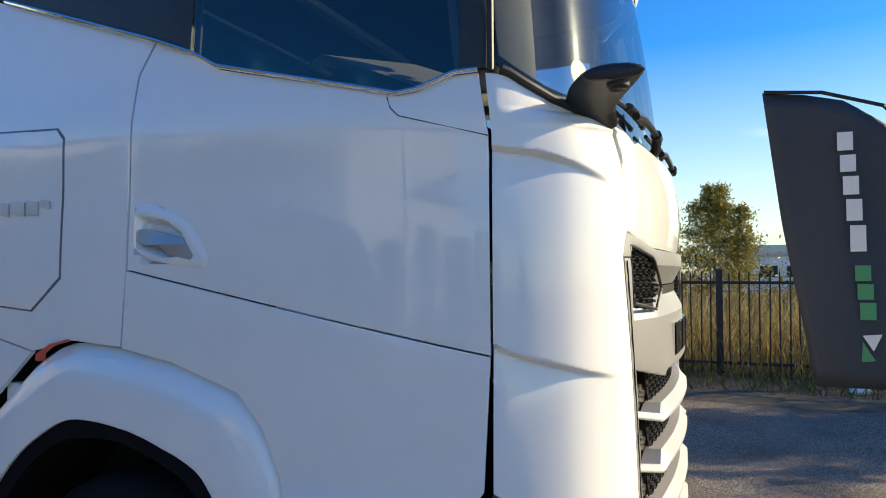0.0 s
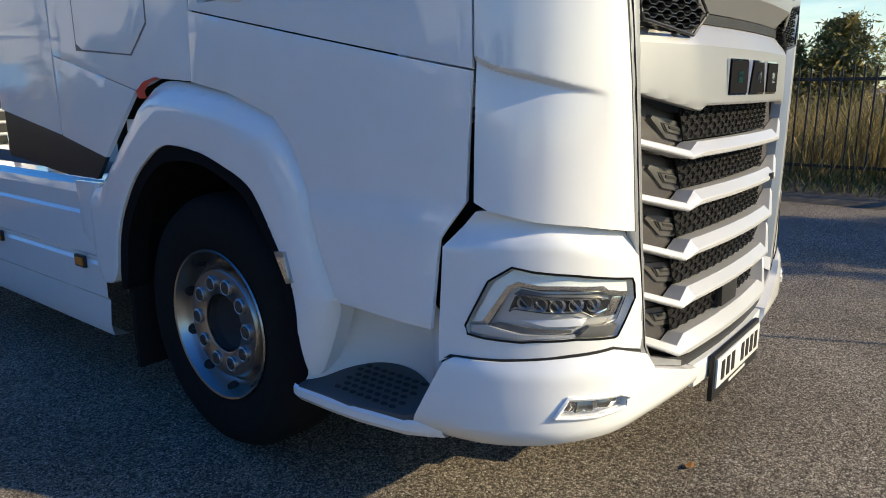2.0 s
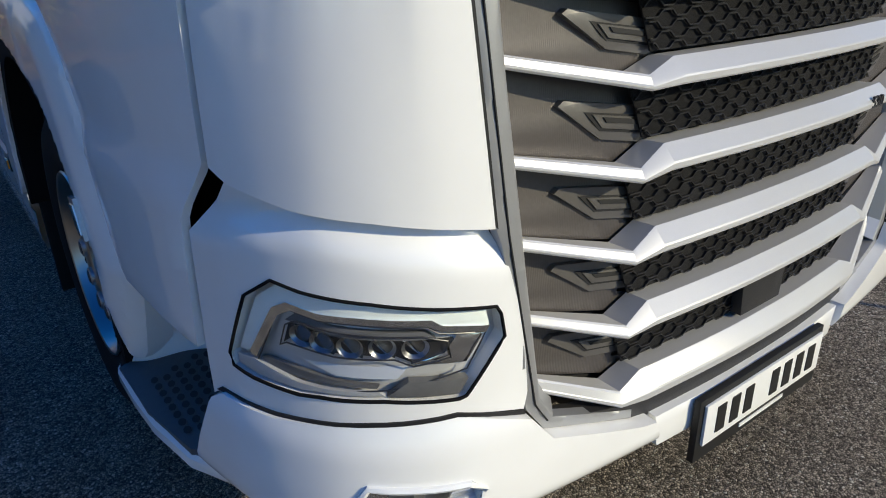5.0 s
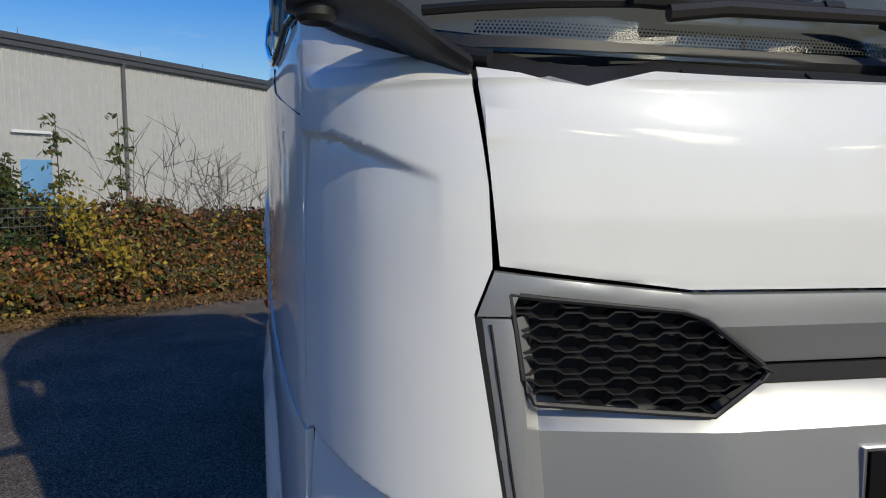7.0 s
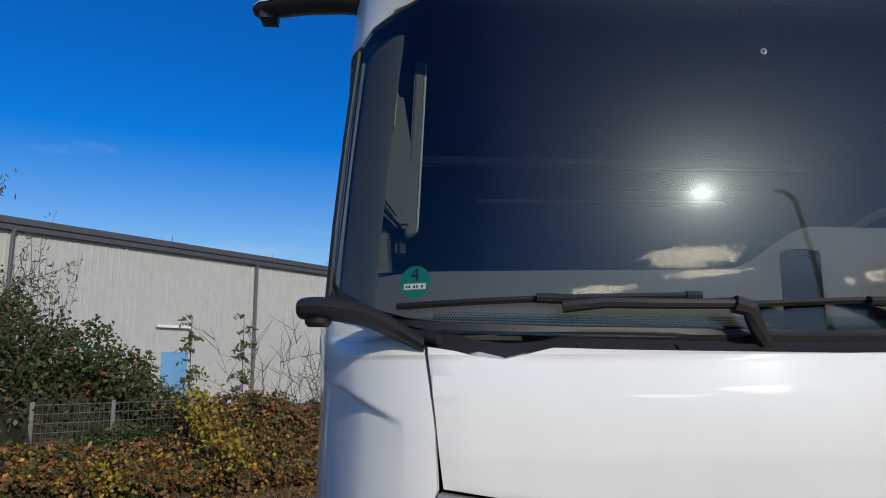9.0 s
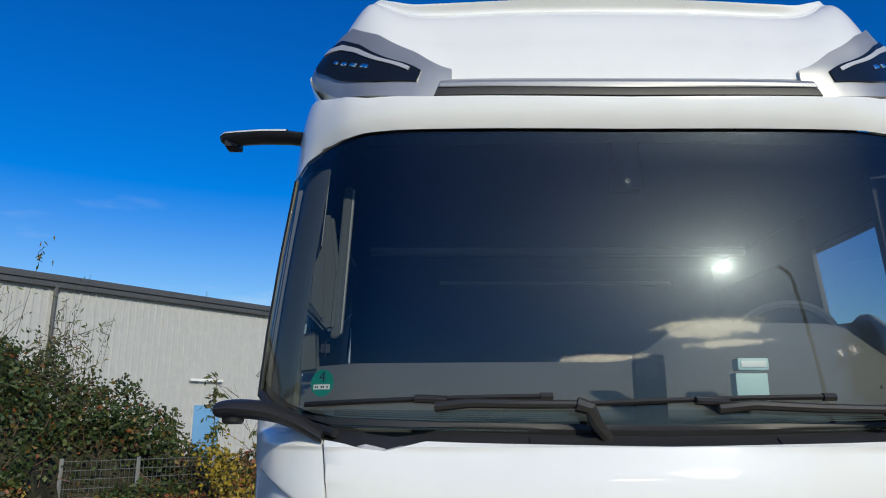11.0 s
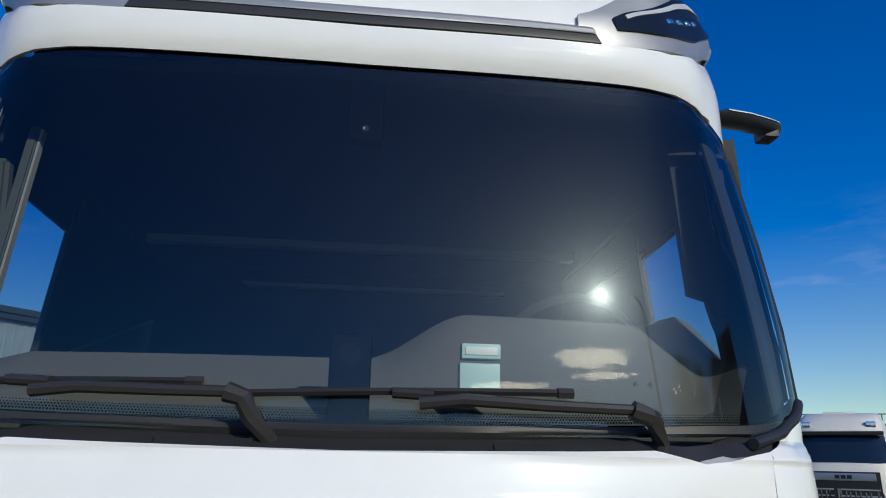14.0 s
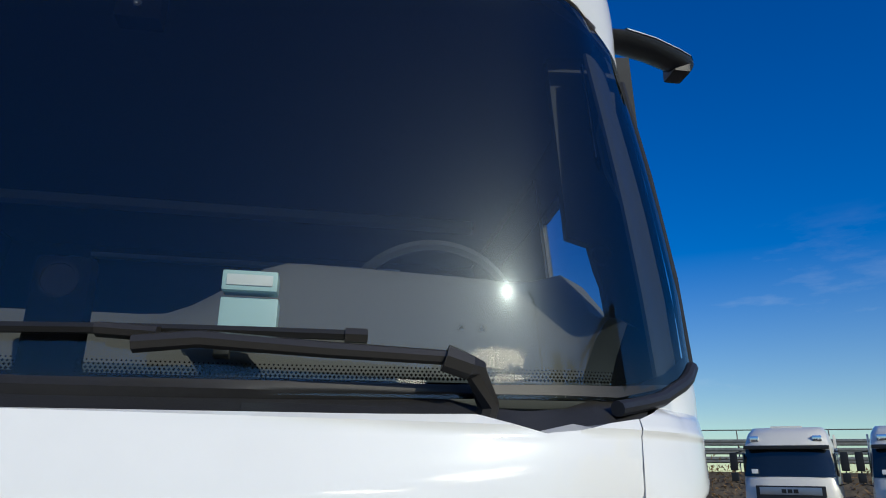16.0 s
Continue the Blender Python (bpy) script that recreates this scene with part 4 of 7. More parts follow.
    patch("lower_bar", s([(-1.34, .744), (-1.302, .756), (-1.113, .772), (-1.031, .766), (-1.036, .760), (-1.143, .760), (-1.207, .748), (-1.32, .732)]), M["greyplastic"], bowl, .01, edge=.002, lift=-.014, step=(.04, .04))
    patch("lower_strip", s([(-1.425, .722), (-1.36, .738), (-1.21, .742), (-1.145, .752), (-1.03, .757), (-1.02, .750), (-1.145, .743), (-1.209, .728), (-1.358, .708), (-1.425, .702)]), M["bar"], bowl, .01, edge=.002, lift=-.006, step=(.04, .04))
    patch("corner_piece", s([(-.978, .776), (-.868, .765), (-.886, .736), (-1.018, .748)]), M["greyplastic"], bowl, .02, edge=.003, lift=-.006, step=(.05, .05))
    cover = patch("lens", s(HL), M["lens"], bowl, .004, edge=0, lift=-.003, step=(.04, .04))
    cover.visible_shadow = False


lamp(-1)
lamp(1)

# bumper: two corners and a middle, with fog lamps
FOG = [(-1.090, .523), (-1.054, .580), (-.884, .566), (-.856, .545), (-.868, .521), (-.97, .516)]
bump_hi = [(-1.540, .40), (Y(.455), .655), (Y(.425), .672), (X(-1.13), .676), (X(-1.02), .694), (X(-.89), .697), (X(-.748), .650), (X(-.70), .590), (X(-.46), .515), (X(-.415), .508), (X(-.405), .48), (-.80, .50), FOG[3], FOG[2], FOG[1], FOG[0], (-1.15, .50), (-1.38, .45)]
bump_lo = [(-1.540, .40), (-1.38, .45), (-1.15, .50), FOG[0], FOG[5], FOG[4], FOG[3], (-.80, .50), (X(-.405), .48), (X(-.39), .445), (-.488, .438), (-.733, .437), (-1.009, .435), (-1.128, .418), (-1.237, .400), (-1.379, .388), (-1.535, .392)]


def chin(u, z):
    """The bumper's lip turns under, and its ledge stands out."""
    d = .024 * max(0, min(1, (.70 - z) / .055)) + .008 * max(0, min(1, (.645 - z) / .10))
    return d - .06 * max(0, (.475 - z) / .08) ** 1.6


for hi, lo in zip(both(bump_hi), both(bump_lo)):
    bp = patch("bumper", hi, W, truck, .05, edge=0, step=(.03, .02), shape=chin, label="white bumper corner")
    patch("bumper_lip", lo, W, bp, .05, edge=0, step=(.03, .012), shape=chin)
mid = lay([(-.40, .505), (.40, .505), (.385, .42), (-.385, .42)])
patch("bumper_middle", mid, W, truck, .03, edge=.004, step=(.05, .02), lift=.018, label="white bumper middle behind the plate")
patch("bumper_shadow_gap", lay([(-.68, .60), (-.43, .545), (.43, .545), (.68, .60), (.45, .50), (-.45, .50)]), M["black"], truck, .05, edge=.003, lift=-.004)
pair("bumper_seam", [(Y(.46), .662), (Y(.44), .676), (X(-1.13), .683), (X(-1.02), .701), (X(-.89), .704), (X(-.752), .660), (X(-.752), .652), (X(-.89), .696), (X(-1.02), .693), (X(-1.13), .675), (Y(.44), .666)], M["dark"], depth=.02, edge=0, lift=.004, step=(.03, .05))
for sg, pl in zip((-1, 1), both(FOG)):
    fog = patch("fog_lamp", pl, M["chrome"], truck, .01, edge=0, lift=-.015, step=(.04, .03), label="small clear fog lamp", shape=chin)
    ring("surround", [(u, z) for u, z in pl], .002, .007, W, fog, chin)
    ring("seal", [(u * .985 + sg * .97 * .015, z * .985 + .547 * .015) for u, z in pl], .003, .0025, M["matt"], fog, chin)
    patch("reflector", [(sg * u, z) for u, z in ((1.03, .530), (1.02, .562), (.93, .556), (.905, .545), (.93, .532))], M["darkchrome"], fog, .01, edge=.004, lift=-.010, step=(.02, .01), shape=lambda u, z: chin(u, z) + .006 * math.sin(u * 120))
    bm = bmesh.new()
    lathe(bm, [(.001, 0), (.012, .002), (.016, .012), (.018, .012), (.018, 0)], 14, "y")
    for v in bm.verts:
        v.co = skin(sg * (1.055 + v.co.x), .548 + v.co.z, .008 + v.co.y)
    part("bulb", bm, M["chrome"], fog)
    cv = patch("lens", pl, M["lens"], fog, .003, edge=0, lift=-.002, step=(.04, .03), shape=chin)
    cv.visible_shadow = False
# number plate on its black holder
holder = box("plate_holder", -.285, .265, -.052, -.034, .335, .508, M["ink"], truck, .004, "black plate holder")
box("number_plate", -.268, .252, -.060, -.0525, .382, .492, M["plate_white"], holder, .002, "white plate with black bars")
for k in range(8):
    if k == 3:
        continue
    x = -.225 + k * .058
    box("plate_bar", x, x + .034, -.0625, -.0595, .402, .474, M["ink"], holder, 0)
box("holder_bar", -.10, .10, -.0545, -.0515, .352, .362, M["plate_white"], holder, 0)
box("under_shield", -1.04, 1.04, .24, .62, .41, .52, M["ink"], truck, .02)
box("under_lip", -.45, .45, .07, .25, .42, .50, M["ink"], truck, .02)
box("under_tray", -1.0, 1.0, .6, 2.4, .40, .80, M["ink"], truck, .02)

# step in a white hollow behind the bumper
for sg in (-1, 1):
    wall = spline([(1.235, 1.05), (1.19, 1.00), (1.10, .945), (1.035, .86), (1.02, .74), (1.06, .62), (1.12, .54), (1.172, .475)], 6)
    bm = bmesh.new()
    rows = [[bm.verts.new((sg * (x - .03 * max(0, (.62 - z))), y, z)) for x, y in wall] for z in (.40, .50, .60, .68, .74, .80)]
    for a, b in zip(rows, rows[1:]):
        for k in range(len(a) - 1):
            bm.faces.new((a[k], a[k + 1], b[k + 1], b[k]))
    part("step_wall", bm, W, truck)
    bm = bmesh.new()
    outline = [(1.262, 1.045), (1.258, .80), (1.225, .585), (1.16, .50)] + [(x, y) for x, y in wall[::-1]]
    f0 = bm.faces.new([bm.verts.new((sg * x, y, .445 + .06 * max(0, (1.26 - x) / .24) * 1.0)) for x, y in outline])
    r = bmesh.ops.extrude_face_region(bm, geom=[f0])
    bmesh.ops.translate(bm, verts=[v for v in r["geom"] if isinstance(v, bmesh.types.BMVert)], vec=(0, 0, -.03))
    tread = part("step", bm, M["step"], truck, "dark grey perforated step", smooth=False)
    bm = bmesh.new()
    for i in range(6):
        for j in range(8):
            x = 1.075 + i * .027
            y = .63 + j * .036 + (i % 2) * .018
            z = .4468 + .06 * (1.26 - x) / .24
            ring = [bm.verts.new((sg * (x + .009 * math.cos(w)), y + .015 * math.sin(w), z + .0015 - .25 * .009 * math.cos(w))) for w in [q * math.pi / 4 for q in range(8)]]
            bm.faces.new(ring)
    tagged(part("tread_hole", bm, M["dark"], tread, smooth=False), "rows of oval drain holes", kind="stuff")
    bm = bmesh.new()
    lip = [(1.255, 1.075), (1.262, 1.045), (1.262, .90), (1.255, .76), (1.225, .585), (1.19, .515), (1.165, .475)]
    rows = [[bm.verts.new((sg * (x + o), y, z)) for x, y in lip] for o, z in ((-.002, .440), (.006, .430), (.006, .405), (-.01, .385), (-.05, .380))]
    for a, b in zip(rows, rows[1:]):
        for k in range(len(a) - 1):
            bm.faces.new((a[k], a[k + 1], b[k + 1], b[k]))
    part("step_edge", bm, W, tread)

# wheel arches
flare = lay([Yp(2.27, .60), Yp(2.21, .87), Yp(2.03, 1.10), Yp(1.85, 1.215), Yp(1.76, 1.245), Yp(1.62, 1.24), Yp(1.47, 1.215), Yp(1.26, 1.135), Yp(1.20, 1.06), Yp(1.13, .94), Yp(1.05, .80), Yp(1.03, .48), Yp(.99, .47), Yp(.93, .60), Yp(.87, .765), Yp(.93, .93), Yp(.985, 1.13), Yp(1.04, 1.26), Yp(1.12, 1.36), Yp(1.37, 1.44), Yp(1.62, 1.475), Yp(1.79, 1.485), Yp(1.88, 1.46), Yp(1.99, 1.40), Yp(2.38, 1.06), Yp(2.46, .95), Yp(2.44, .585)])


ARCH_EDGE = [(.99, .47), (.93, .60), (.87, .765), (.93, .93), (.985, 1.13), (1.04, 1.26), (1.12, 1.36), (1.37, 1.44), (1.62, 1.475), (1.79, 1.485), (1.88, 1.46), (1.99, 1.40), (2.38, 1.06)]


def edge_gap(pts, y, z):
    """Distance from (y, z) to a line of points."""
    best = 9.0
    for (a, b), (c, d) in zip(pts, pts[1:]):
        f = max(0, min(1, ((y - a) * (c - a) + (z - b) * (d - b)) / ((c - a) ** 2 + (d - b) ** 2)))
        best = min(best, math.hypot(y - a - f * (c - a), z - b - f * (d - b)))
    return best


def crown(u, z):
    """The arch's face rolls away towards its outer edge, with a ridge at the start of the roll."""
    e = edge_gap(ARCH_EDGE, abs(u) - abs(Y(1.6)) + 1.6, z)
    return -.032 * max(0, 1 - e / .034) - .024 * max(0, 1 - max(0, e - .034) / .085) ** 1.4


liner = lay([Yp(2.20, .58), Yp(2.15, .86), Yp(1.98, 1.07), Yp(1.82, 1.175), Yp(1.62, 1.19), Yp(1.48, 1.165), Yp(1.30, 1.09), Yp(1.20, .95), Yp(1.11, .80), Yp(1.08, .45), Yp(1.03, .45), Yp(1.05, .80), Yp(1.13, .94), Yp(1.20, 1.06), Yp(1.26, 1.135), Yp(1.47, 1.215), Yp(1.62, 1.24), Yp(1.76, 1.245), Yp(1.85, 1.215), Yp(2.03, 1.10), Yp(2.21, .87), Yp(2.27, .58)])
mk = lay([Yp(1.125, .910), Yp(1.075, .915), Yp(1.045, .812), Yp(1.072, .806)])
for fl, ln, mp in zip(both(soft(flare, 2)), both(soft(liner, 2)), both(mk)):
    arch = patch("wheel_arch", fl, W, truck, .07, edge=.006, lift=.026, step=(.02, .015), shape=crown, auto=.3, label="white flared wheel arch")
    patch("arch_lip", ln, M["matt"], arch, .10, edge=.008, lift=.014, step=(.06, .06), label="black rubber lip")
    mkr = patch("side_reflector", mp, M["steel"], arch, .012, edge=.002, lift=.038, step=(.05, .05), label="clear chrome side reflector")
    patch("reflector_face", [(u * .7 + sum(q[0] for q in mp) / 4 * .3, z * .7 + .86 * .3) for u, z in mp], M["chrome"], mkr, .004, edge=.001, lift=.041, step=(.05, .05))

# wheels
def wheel(sg):
    ax = empty("wheel", (sg * 1.20, 1.617, .525))
    ax.parent = truck
    bm = bmesh.new()
    lathe(bm, [(.30, -.06), (.312, -.004), (.330, .004), (.40, .016), (.455, .012), (.50, -.012), (.522, -.045), (.528, -.09), (.528, -.25), (.50, -.30), (.31, -.30)], 64)
    tr = part("tyre", bm, M["rubber"], ax, "worn black truck tyre")
    bm = bmesh.new()
    lathe(bm, [(.290, -.20), (.296, -.05), (.306, -.004), (.312, .002), (.308, .008), (.301, .005), (.293, -.010), (.281, -.040), (.272, -.066), (.258, -.078), (.243, -.072), (.232, -.050), (.226, -.030), (.219, -.024), (.132, -.024), (.122, -.030), (.118, -.08)], 72)
    rim = part("rim", bm, M["alu"], ax, "polished ten-hole alloy rim")
    for k in range(10):
        w = 2 * math.pi * (k + .5) / 10
        bm = bmesh.new()
        lathe(bm, [(.001, .003), (.022, .003), (.025, -.006)], 16)
        p = part("hand_hole", bm, M["dark"], rim)
        p.matrix_basis = Matrix.Translation((-.048, .2745 * math.cos(w), .2745 * math.sin(w))) @ Matrix.Rotation(w, 4, "X") @ Matrix.Rotation(radians(-66), 4, "Z")
    for k in range(10):
        w = 2 * math.pi * k / 10
        bm = bmesh.new()
        lathe(bm, [(.024, -.024), (.024, -.012), (.021, -.009), (.012, -.008), (.001, -.008)], 12)
        p = part("wheel_nut", bm, M["nut"], rim)
        bm = bmesh.new()
        lathe(bm, [(.033, -.024), (.032, -.014), (.028, -.011), (.025, -.013)], 16)
        part("washer", bm, M["steel"], p)
        p.location = (0, .1675 * math.cos(w), .1675 * math.sin(w))
    bm = bmesh.new()
    lathe(bm, [(.118, -.04), (.112, -.07), (.09, -.085), (.05, -.088), (.001, -.088)], 32)
    part("hub", bm, M["interior_dark"], ax, "dark axle hub")
    ax.rotation_euler = (0, 0, 0 if sg > 0 else math.pi)


wheel(-1)
wheel(1)
# dark wheel wells and chassis
for sg in (-1, 1):
    bm = bmesh.new()
    arc = [(2.30, .35), (2.24, .86), (2.05, 1.10), (1.78, 1.25), (1.45, 1.22), (1.22, 1.10), (1.10, .82), (1.06, .35)]
    rows = [[bm.verts.new((sg * x, y, z)) for y, z in arc] for x in (1.21, .75)]
    for k in range(len(arc) - 1):
        bm.faces.new((rows[0][k], rows[0][k + 1], rows[1][k + 1], rows[1][k]))
    bm.faces.new(rows[1])
    part("wheel_well", bm, M["dark"], truck, smooth=False)
box("chassis", -.70, .70, .25, 6.0, .42, .95, M["ink"], truck, .01, "black chassis frame")
box("axle", -1.0, 1.0, 1.50, 1.65, .40, .56, M["ink"], truck, .02)

# rear cab side with a locker door
cab_side = lay([Yp(1.548, 2.353), Yp(1.553, 2.10), Yp(1.563, 1.724), Yp(1.583, 1.478), Yp(1.80, 1.492), Yp(1.92, 1.462), Yp(1.98, 1.45), Yp(2.70, 1.61), Yp(2.70, 2.86), Yp(2.2, 2.69), Yp(1.488, 2.455)])
pair("cab_side", cab_side, W, edge=.003, step=(.06, .03), shape=shoulder)
locker = lay([Yp(2.45, 2.215), Yp(1.88, 2.195), Yp(1.845, 2.16), Yp(1.853, 1.70), Yp(1.988, 1.588), Yp(2.45, 1.625)])
for sg, pl in zip((-1, 1), both(locker)):
    lk = patch("locker_door", pl, W, truck, .006, edge=.003, lift=.0035, step=(.08, .05), shape=shoulder, label="white side locker door")
    mid_u, mid_z = sum(q[0] for q in pl) / len(pl), sum(q[1] for q in pl) / len(pl)
    patch("locker_seal", [(u + math.copysign(.006, u - mid_u), z + math.copysign(.006, z - mid_z)) for u, z in pl], M["greyplastic"], lk, .004, edge=0, lift=.0012, step=(.08, .05), shape=shoulder)
    # model badge as plain chrome blocks
    for y0, y1 in ((2.155, 2.10), (2.085, 2.02), (2.03 - .02, 1.955), (1.94, 1.90)):
        small = y1 == 1.90
        q = lay([Yp(y0, 1.915 + (.02 if small else 0)), Yp(y0, 1.962), Yp(y1, 1.955), Yp(y1, 1.908 + (.02 if small else 0))])
        patch("badge_block", both(q)[sg > 0], M["bar"], lk, .008, edge=.003, lift=.010, step=(.05, .05))
lower_side = lay([Yp(1.985, 1.446), Yp(2.70, 1.605), Yp(2.70, 1.245), Yp(2.30, 1.165)])
pair("cab_lower_side", lower_side, W, edge=.003, step=(.08, .05))
pair("cab_skirt", lay([Yp(2.32, 1.16), Yp(2.70, 1.24), Yp(3.40, 1.355), Yp(3.40, 1.12), Yp(2.72, 1.06), Yp(2.42, 1.06)]), M["black"], edge=.003, step=(.08, .05), lift=-.01)
for sg in (-1, 1):
    bm = bmesh.new()
    rows = [[bm.verts.new((sg * x, y, z)) for y, z in ((2.712, 1.25 + .5 * (1.25 - x)), (2.712, 2.2), (2.74, 3.1), (2.80, 3.25), (3.40, 2.98), (3.40, 1.36))] for x in (1.25, 1.23, 1.19)]
    for a, b in zip(rows, rows[1:]):
        for k in range(6):
            bm.faces.new((a[k], a[(k + 1) % 6], b[(k + 1) % 6], b[k]))
    bm.faces.new(rows[0])
    bm.faces.new(rows[-1][::-1])
    part("rear_fairing", bm, W, truck, "white air deflector behind the cab", smooth=False)
box("cab_back", -1.0, 1.0, 2.62, 2.70, 1.1, 3.38, M["interior_dark"], truck, .02)
for sg in (-1, 1):
    tube("red_strap", [skin(sg * abs(Y(y)), z, d) for y, z, d in ((1.80, 1.492, .010), (1.86, 1.478, .016), (1.92, 1.445, .012), (1.95, 1.42, -.01))], .016, M["red"], truck, seg=6, flat=.3)
    box("strap_plate", sg * 1.20 - .02, sg * 1.20 + .02, 2.05, 2.14, 1.26, 1.33, M["plate_white"], truck, .003)
    # side skirt, ledge and markers
    bm = bmesh.new()
    prof = [(1.10, 1.05), (1.19, 1.045), (1.235, 1.02), (1.245, .985), (1.238, .90), (1.252, .885), (1.255, .70), (1.243, .685), (1.243, .665), (1.255, .65), (1.250, .50), (1.238, .485), (1.240, .36), (1.225, .30), (1.15, .29)]
    rows = [[bm.verts.new((sg * x, y + (.16 * max(0, .58 - z) if y < 3 else 0), z)) for x, z in prof] for y in (2.42, 2.5, 3.3, 4.2, 5.6)]
    for a, b in zip(rows, rows[1:]):
        for k in range(len(prof) - 1):
            bm.faces.new((a[k], a[k + 1], b[k + 1], b[k]))
    sk = part("side_skirt", bm, W, truck, "white side skirt with grooves", auto=.3)
    patch("skirt_front", both(lay([Yp(2.46, .95), Yp(2.36, 1.045), Yp(2.62, 1.04), Yp(2.60, .80), Yp(2.47, .70)]))[sg > 0], W, sk, .03, edge=.006, lift=.006)
    for y in (2.60, 3.62):
        mk2 = box("marker_lamp", sg * 1.262 - .008, sg * 1.262 + .008, y, y + .10, .622, .680, M["ink"], sk, .004, "amber side marker in black frame")
        box("marker_lens", sg * 1.270 - .006, sg * 1.270 + .006, y + .014, y + .086, .632, .670, M["amber"], mk2, .003)
    box("catwalk", min(sg * .6, sg * 1.2), max(sg * .6, sg * 1.2), 2.75, 5.6, .95, 1.02, M["interior_dark"], truck, .01)
    box("mudflap", min(sg * .85, sg * 1.235), max(sg * .85, sg * 1.235), 2.22, 2.25, .20, .78, M["rubber"], truck, .003)
    box("catwalk_plate", min(sg * .95, sg * 1.19), max(sg * .95, sg * 1.19), 2.42, 2.75, 1.00, 1.045, M["steel"], truck, .005)

# windscreen
wind = lay([Yp(.362, 2.27), Yp(.30, 2.245), (-1.06, 2.20), (-.98, 2.172), (-.9, 2.16), (-.6, 2.15), (0, 2.145), (.6, 2.15), (.9, 2.16), (.98, 2.172), (1.06, 2.20)])
wind += [(-wind[1][0], 2.245), (-wind[0][0], 2.27), (Y(.362, 1), 2.99), (X(1.12), 3.025), (X(1.04), 3.048), (X(.90), 3.062), (0, 3.058), (X(-.90), 3.062), (X(-1.04), 3.048), (X(-1.12), 3.025), (Y(.362), 2.99)]
screen = patch("windscreen", wind, M["glass"], truck, .005, edge=0, step=(.04, .06), fn=pane, label="tinted windscreen with dusty wiper marks")
screen.visible_shadow = False
bm = bmesh.new()
inner, outer = [], []
cx, cz = 0, 2.6
for u, z in wind:
    k = 1 - .022 / max(.3, abs(u)) if abs(u) > .3 else 1
    inner.append(bm.verts.new(pane(u * k, z + (.026 if z < cz else -.03), -.007)))
    outer.append(bm.verts.new(pane(u, z, -.007)))
for k in range(len(wind)):
    n = (k + 1) % len(wind)
    bm.faces.new((outer[k], outer[n], inner[n], inner[k]))
part("black_border", bm, M["void"], screen, smooth=False)
bm = bmesh.new()
for k in range(-132, 133):          # printed dots that fade the border out
    for row in range(4):
        u = (k + .5 * (row % 2)) * .0068
        z = 2.145 + .018 * (abs(u) / .9) ** 2 + .029 + .0055 * row
        r = .0029 - .0004 * row
        bm.faces.new([bm.verts.new(pane(u + dx * r, z + dz * r, -.007)) for dx, dz in ((-1, 0), (0, -1), (1, 0), (0, 1))])
part("border_dots", bm, M["void"], screen, smooth=False)
for sg in (-1, 1):
    tube("pillar_gasket", [skin(sg * abs(Y(.372)), z, .0) for z in (2.25, 2.45, 2.7, 2.9, 2.98)], .010, M["ink"], truck)
# visor panel, silver band, roof
visor = lay([Yp(.372, 3.0), (-1.12, 3.035), (-1.04, 3.058), (-.90, 3.072), (0, 3.068), (.90, 3.072), (1.04, 3.058), (1.12, 3.035)])
visor += [(Y(.372, 1), 3.0), (Y(.42, 1), 3.005), (Y(1.34, 1), 3.03), (Y(2.70, 1), 3.03), (Y(2.70, 1), 3.27), (Y(.5, 1), 3.274), (X(1.12), 3.258), (X(1.04), 3.226), (X(.9), 3.184), (X(.7), 3.172), (0, 3.165), (X(-.7), 3.172), (X(-.9), 3.184), (X(-1.04), 3.226), (X(-1.12), 3.258), (Y(.5), 3.274), (Y(2.70), 3.27), (Y(2.70), 3.03), (Y(1.34), 3.03), (Y(.42), 3.005)]
patch("visor_panel", visor, W, truck, .02, edge=.003, step=(.05, .03), label="white panel above the windscreen")
patch("band_slot", lay([(-.665, 3.174), (0, 3.170), (.665, 3.174), (.655, 3.200), (0, 3.196), (-.655, 3.200)]), M["black"], truck, .02, edge=.002, step=(.05, .02), lift=.002, label="black lower strip of the roof band")
patch("roof_band", lay([(-.655, 3.202), (0, 3.198), (.655, 3.202), (.64, 3.262), (0, 3.255), (-.64, 3.262)]), M["silver"], truck, .02, edge=.002, step=(.05, .012), lift=.004, shape=lambda u, z: -.030 * max(0, min(1, (z - 3.222) / .03)), auto=.2, label="silver trim band above a black strip")
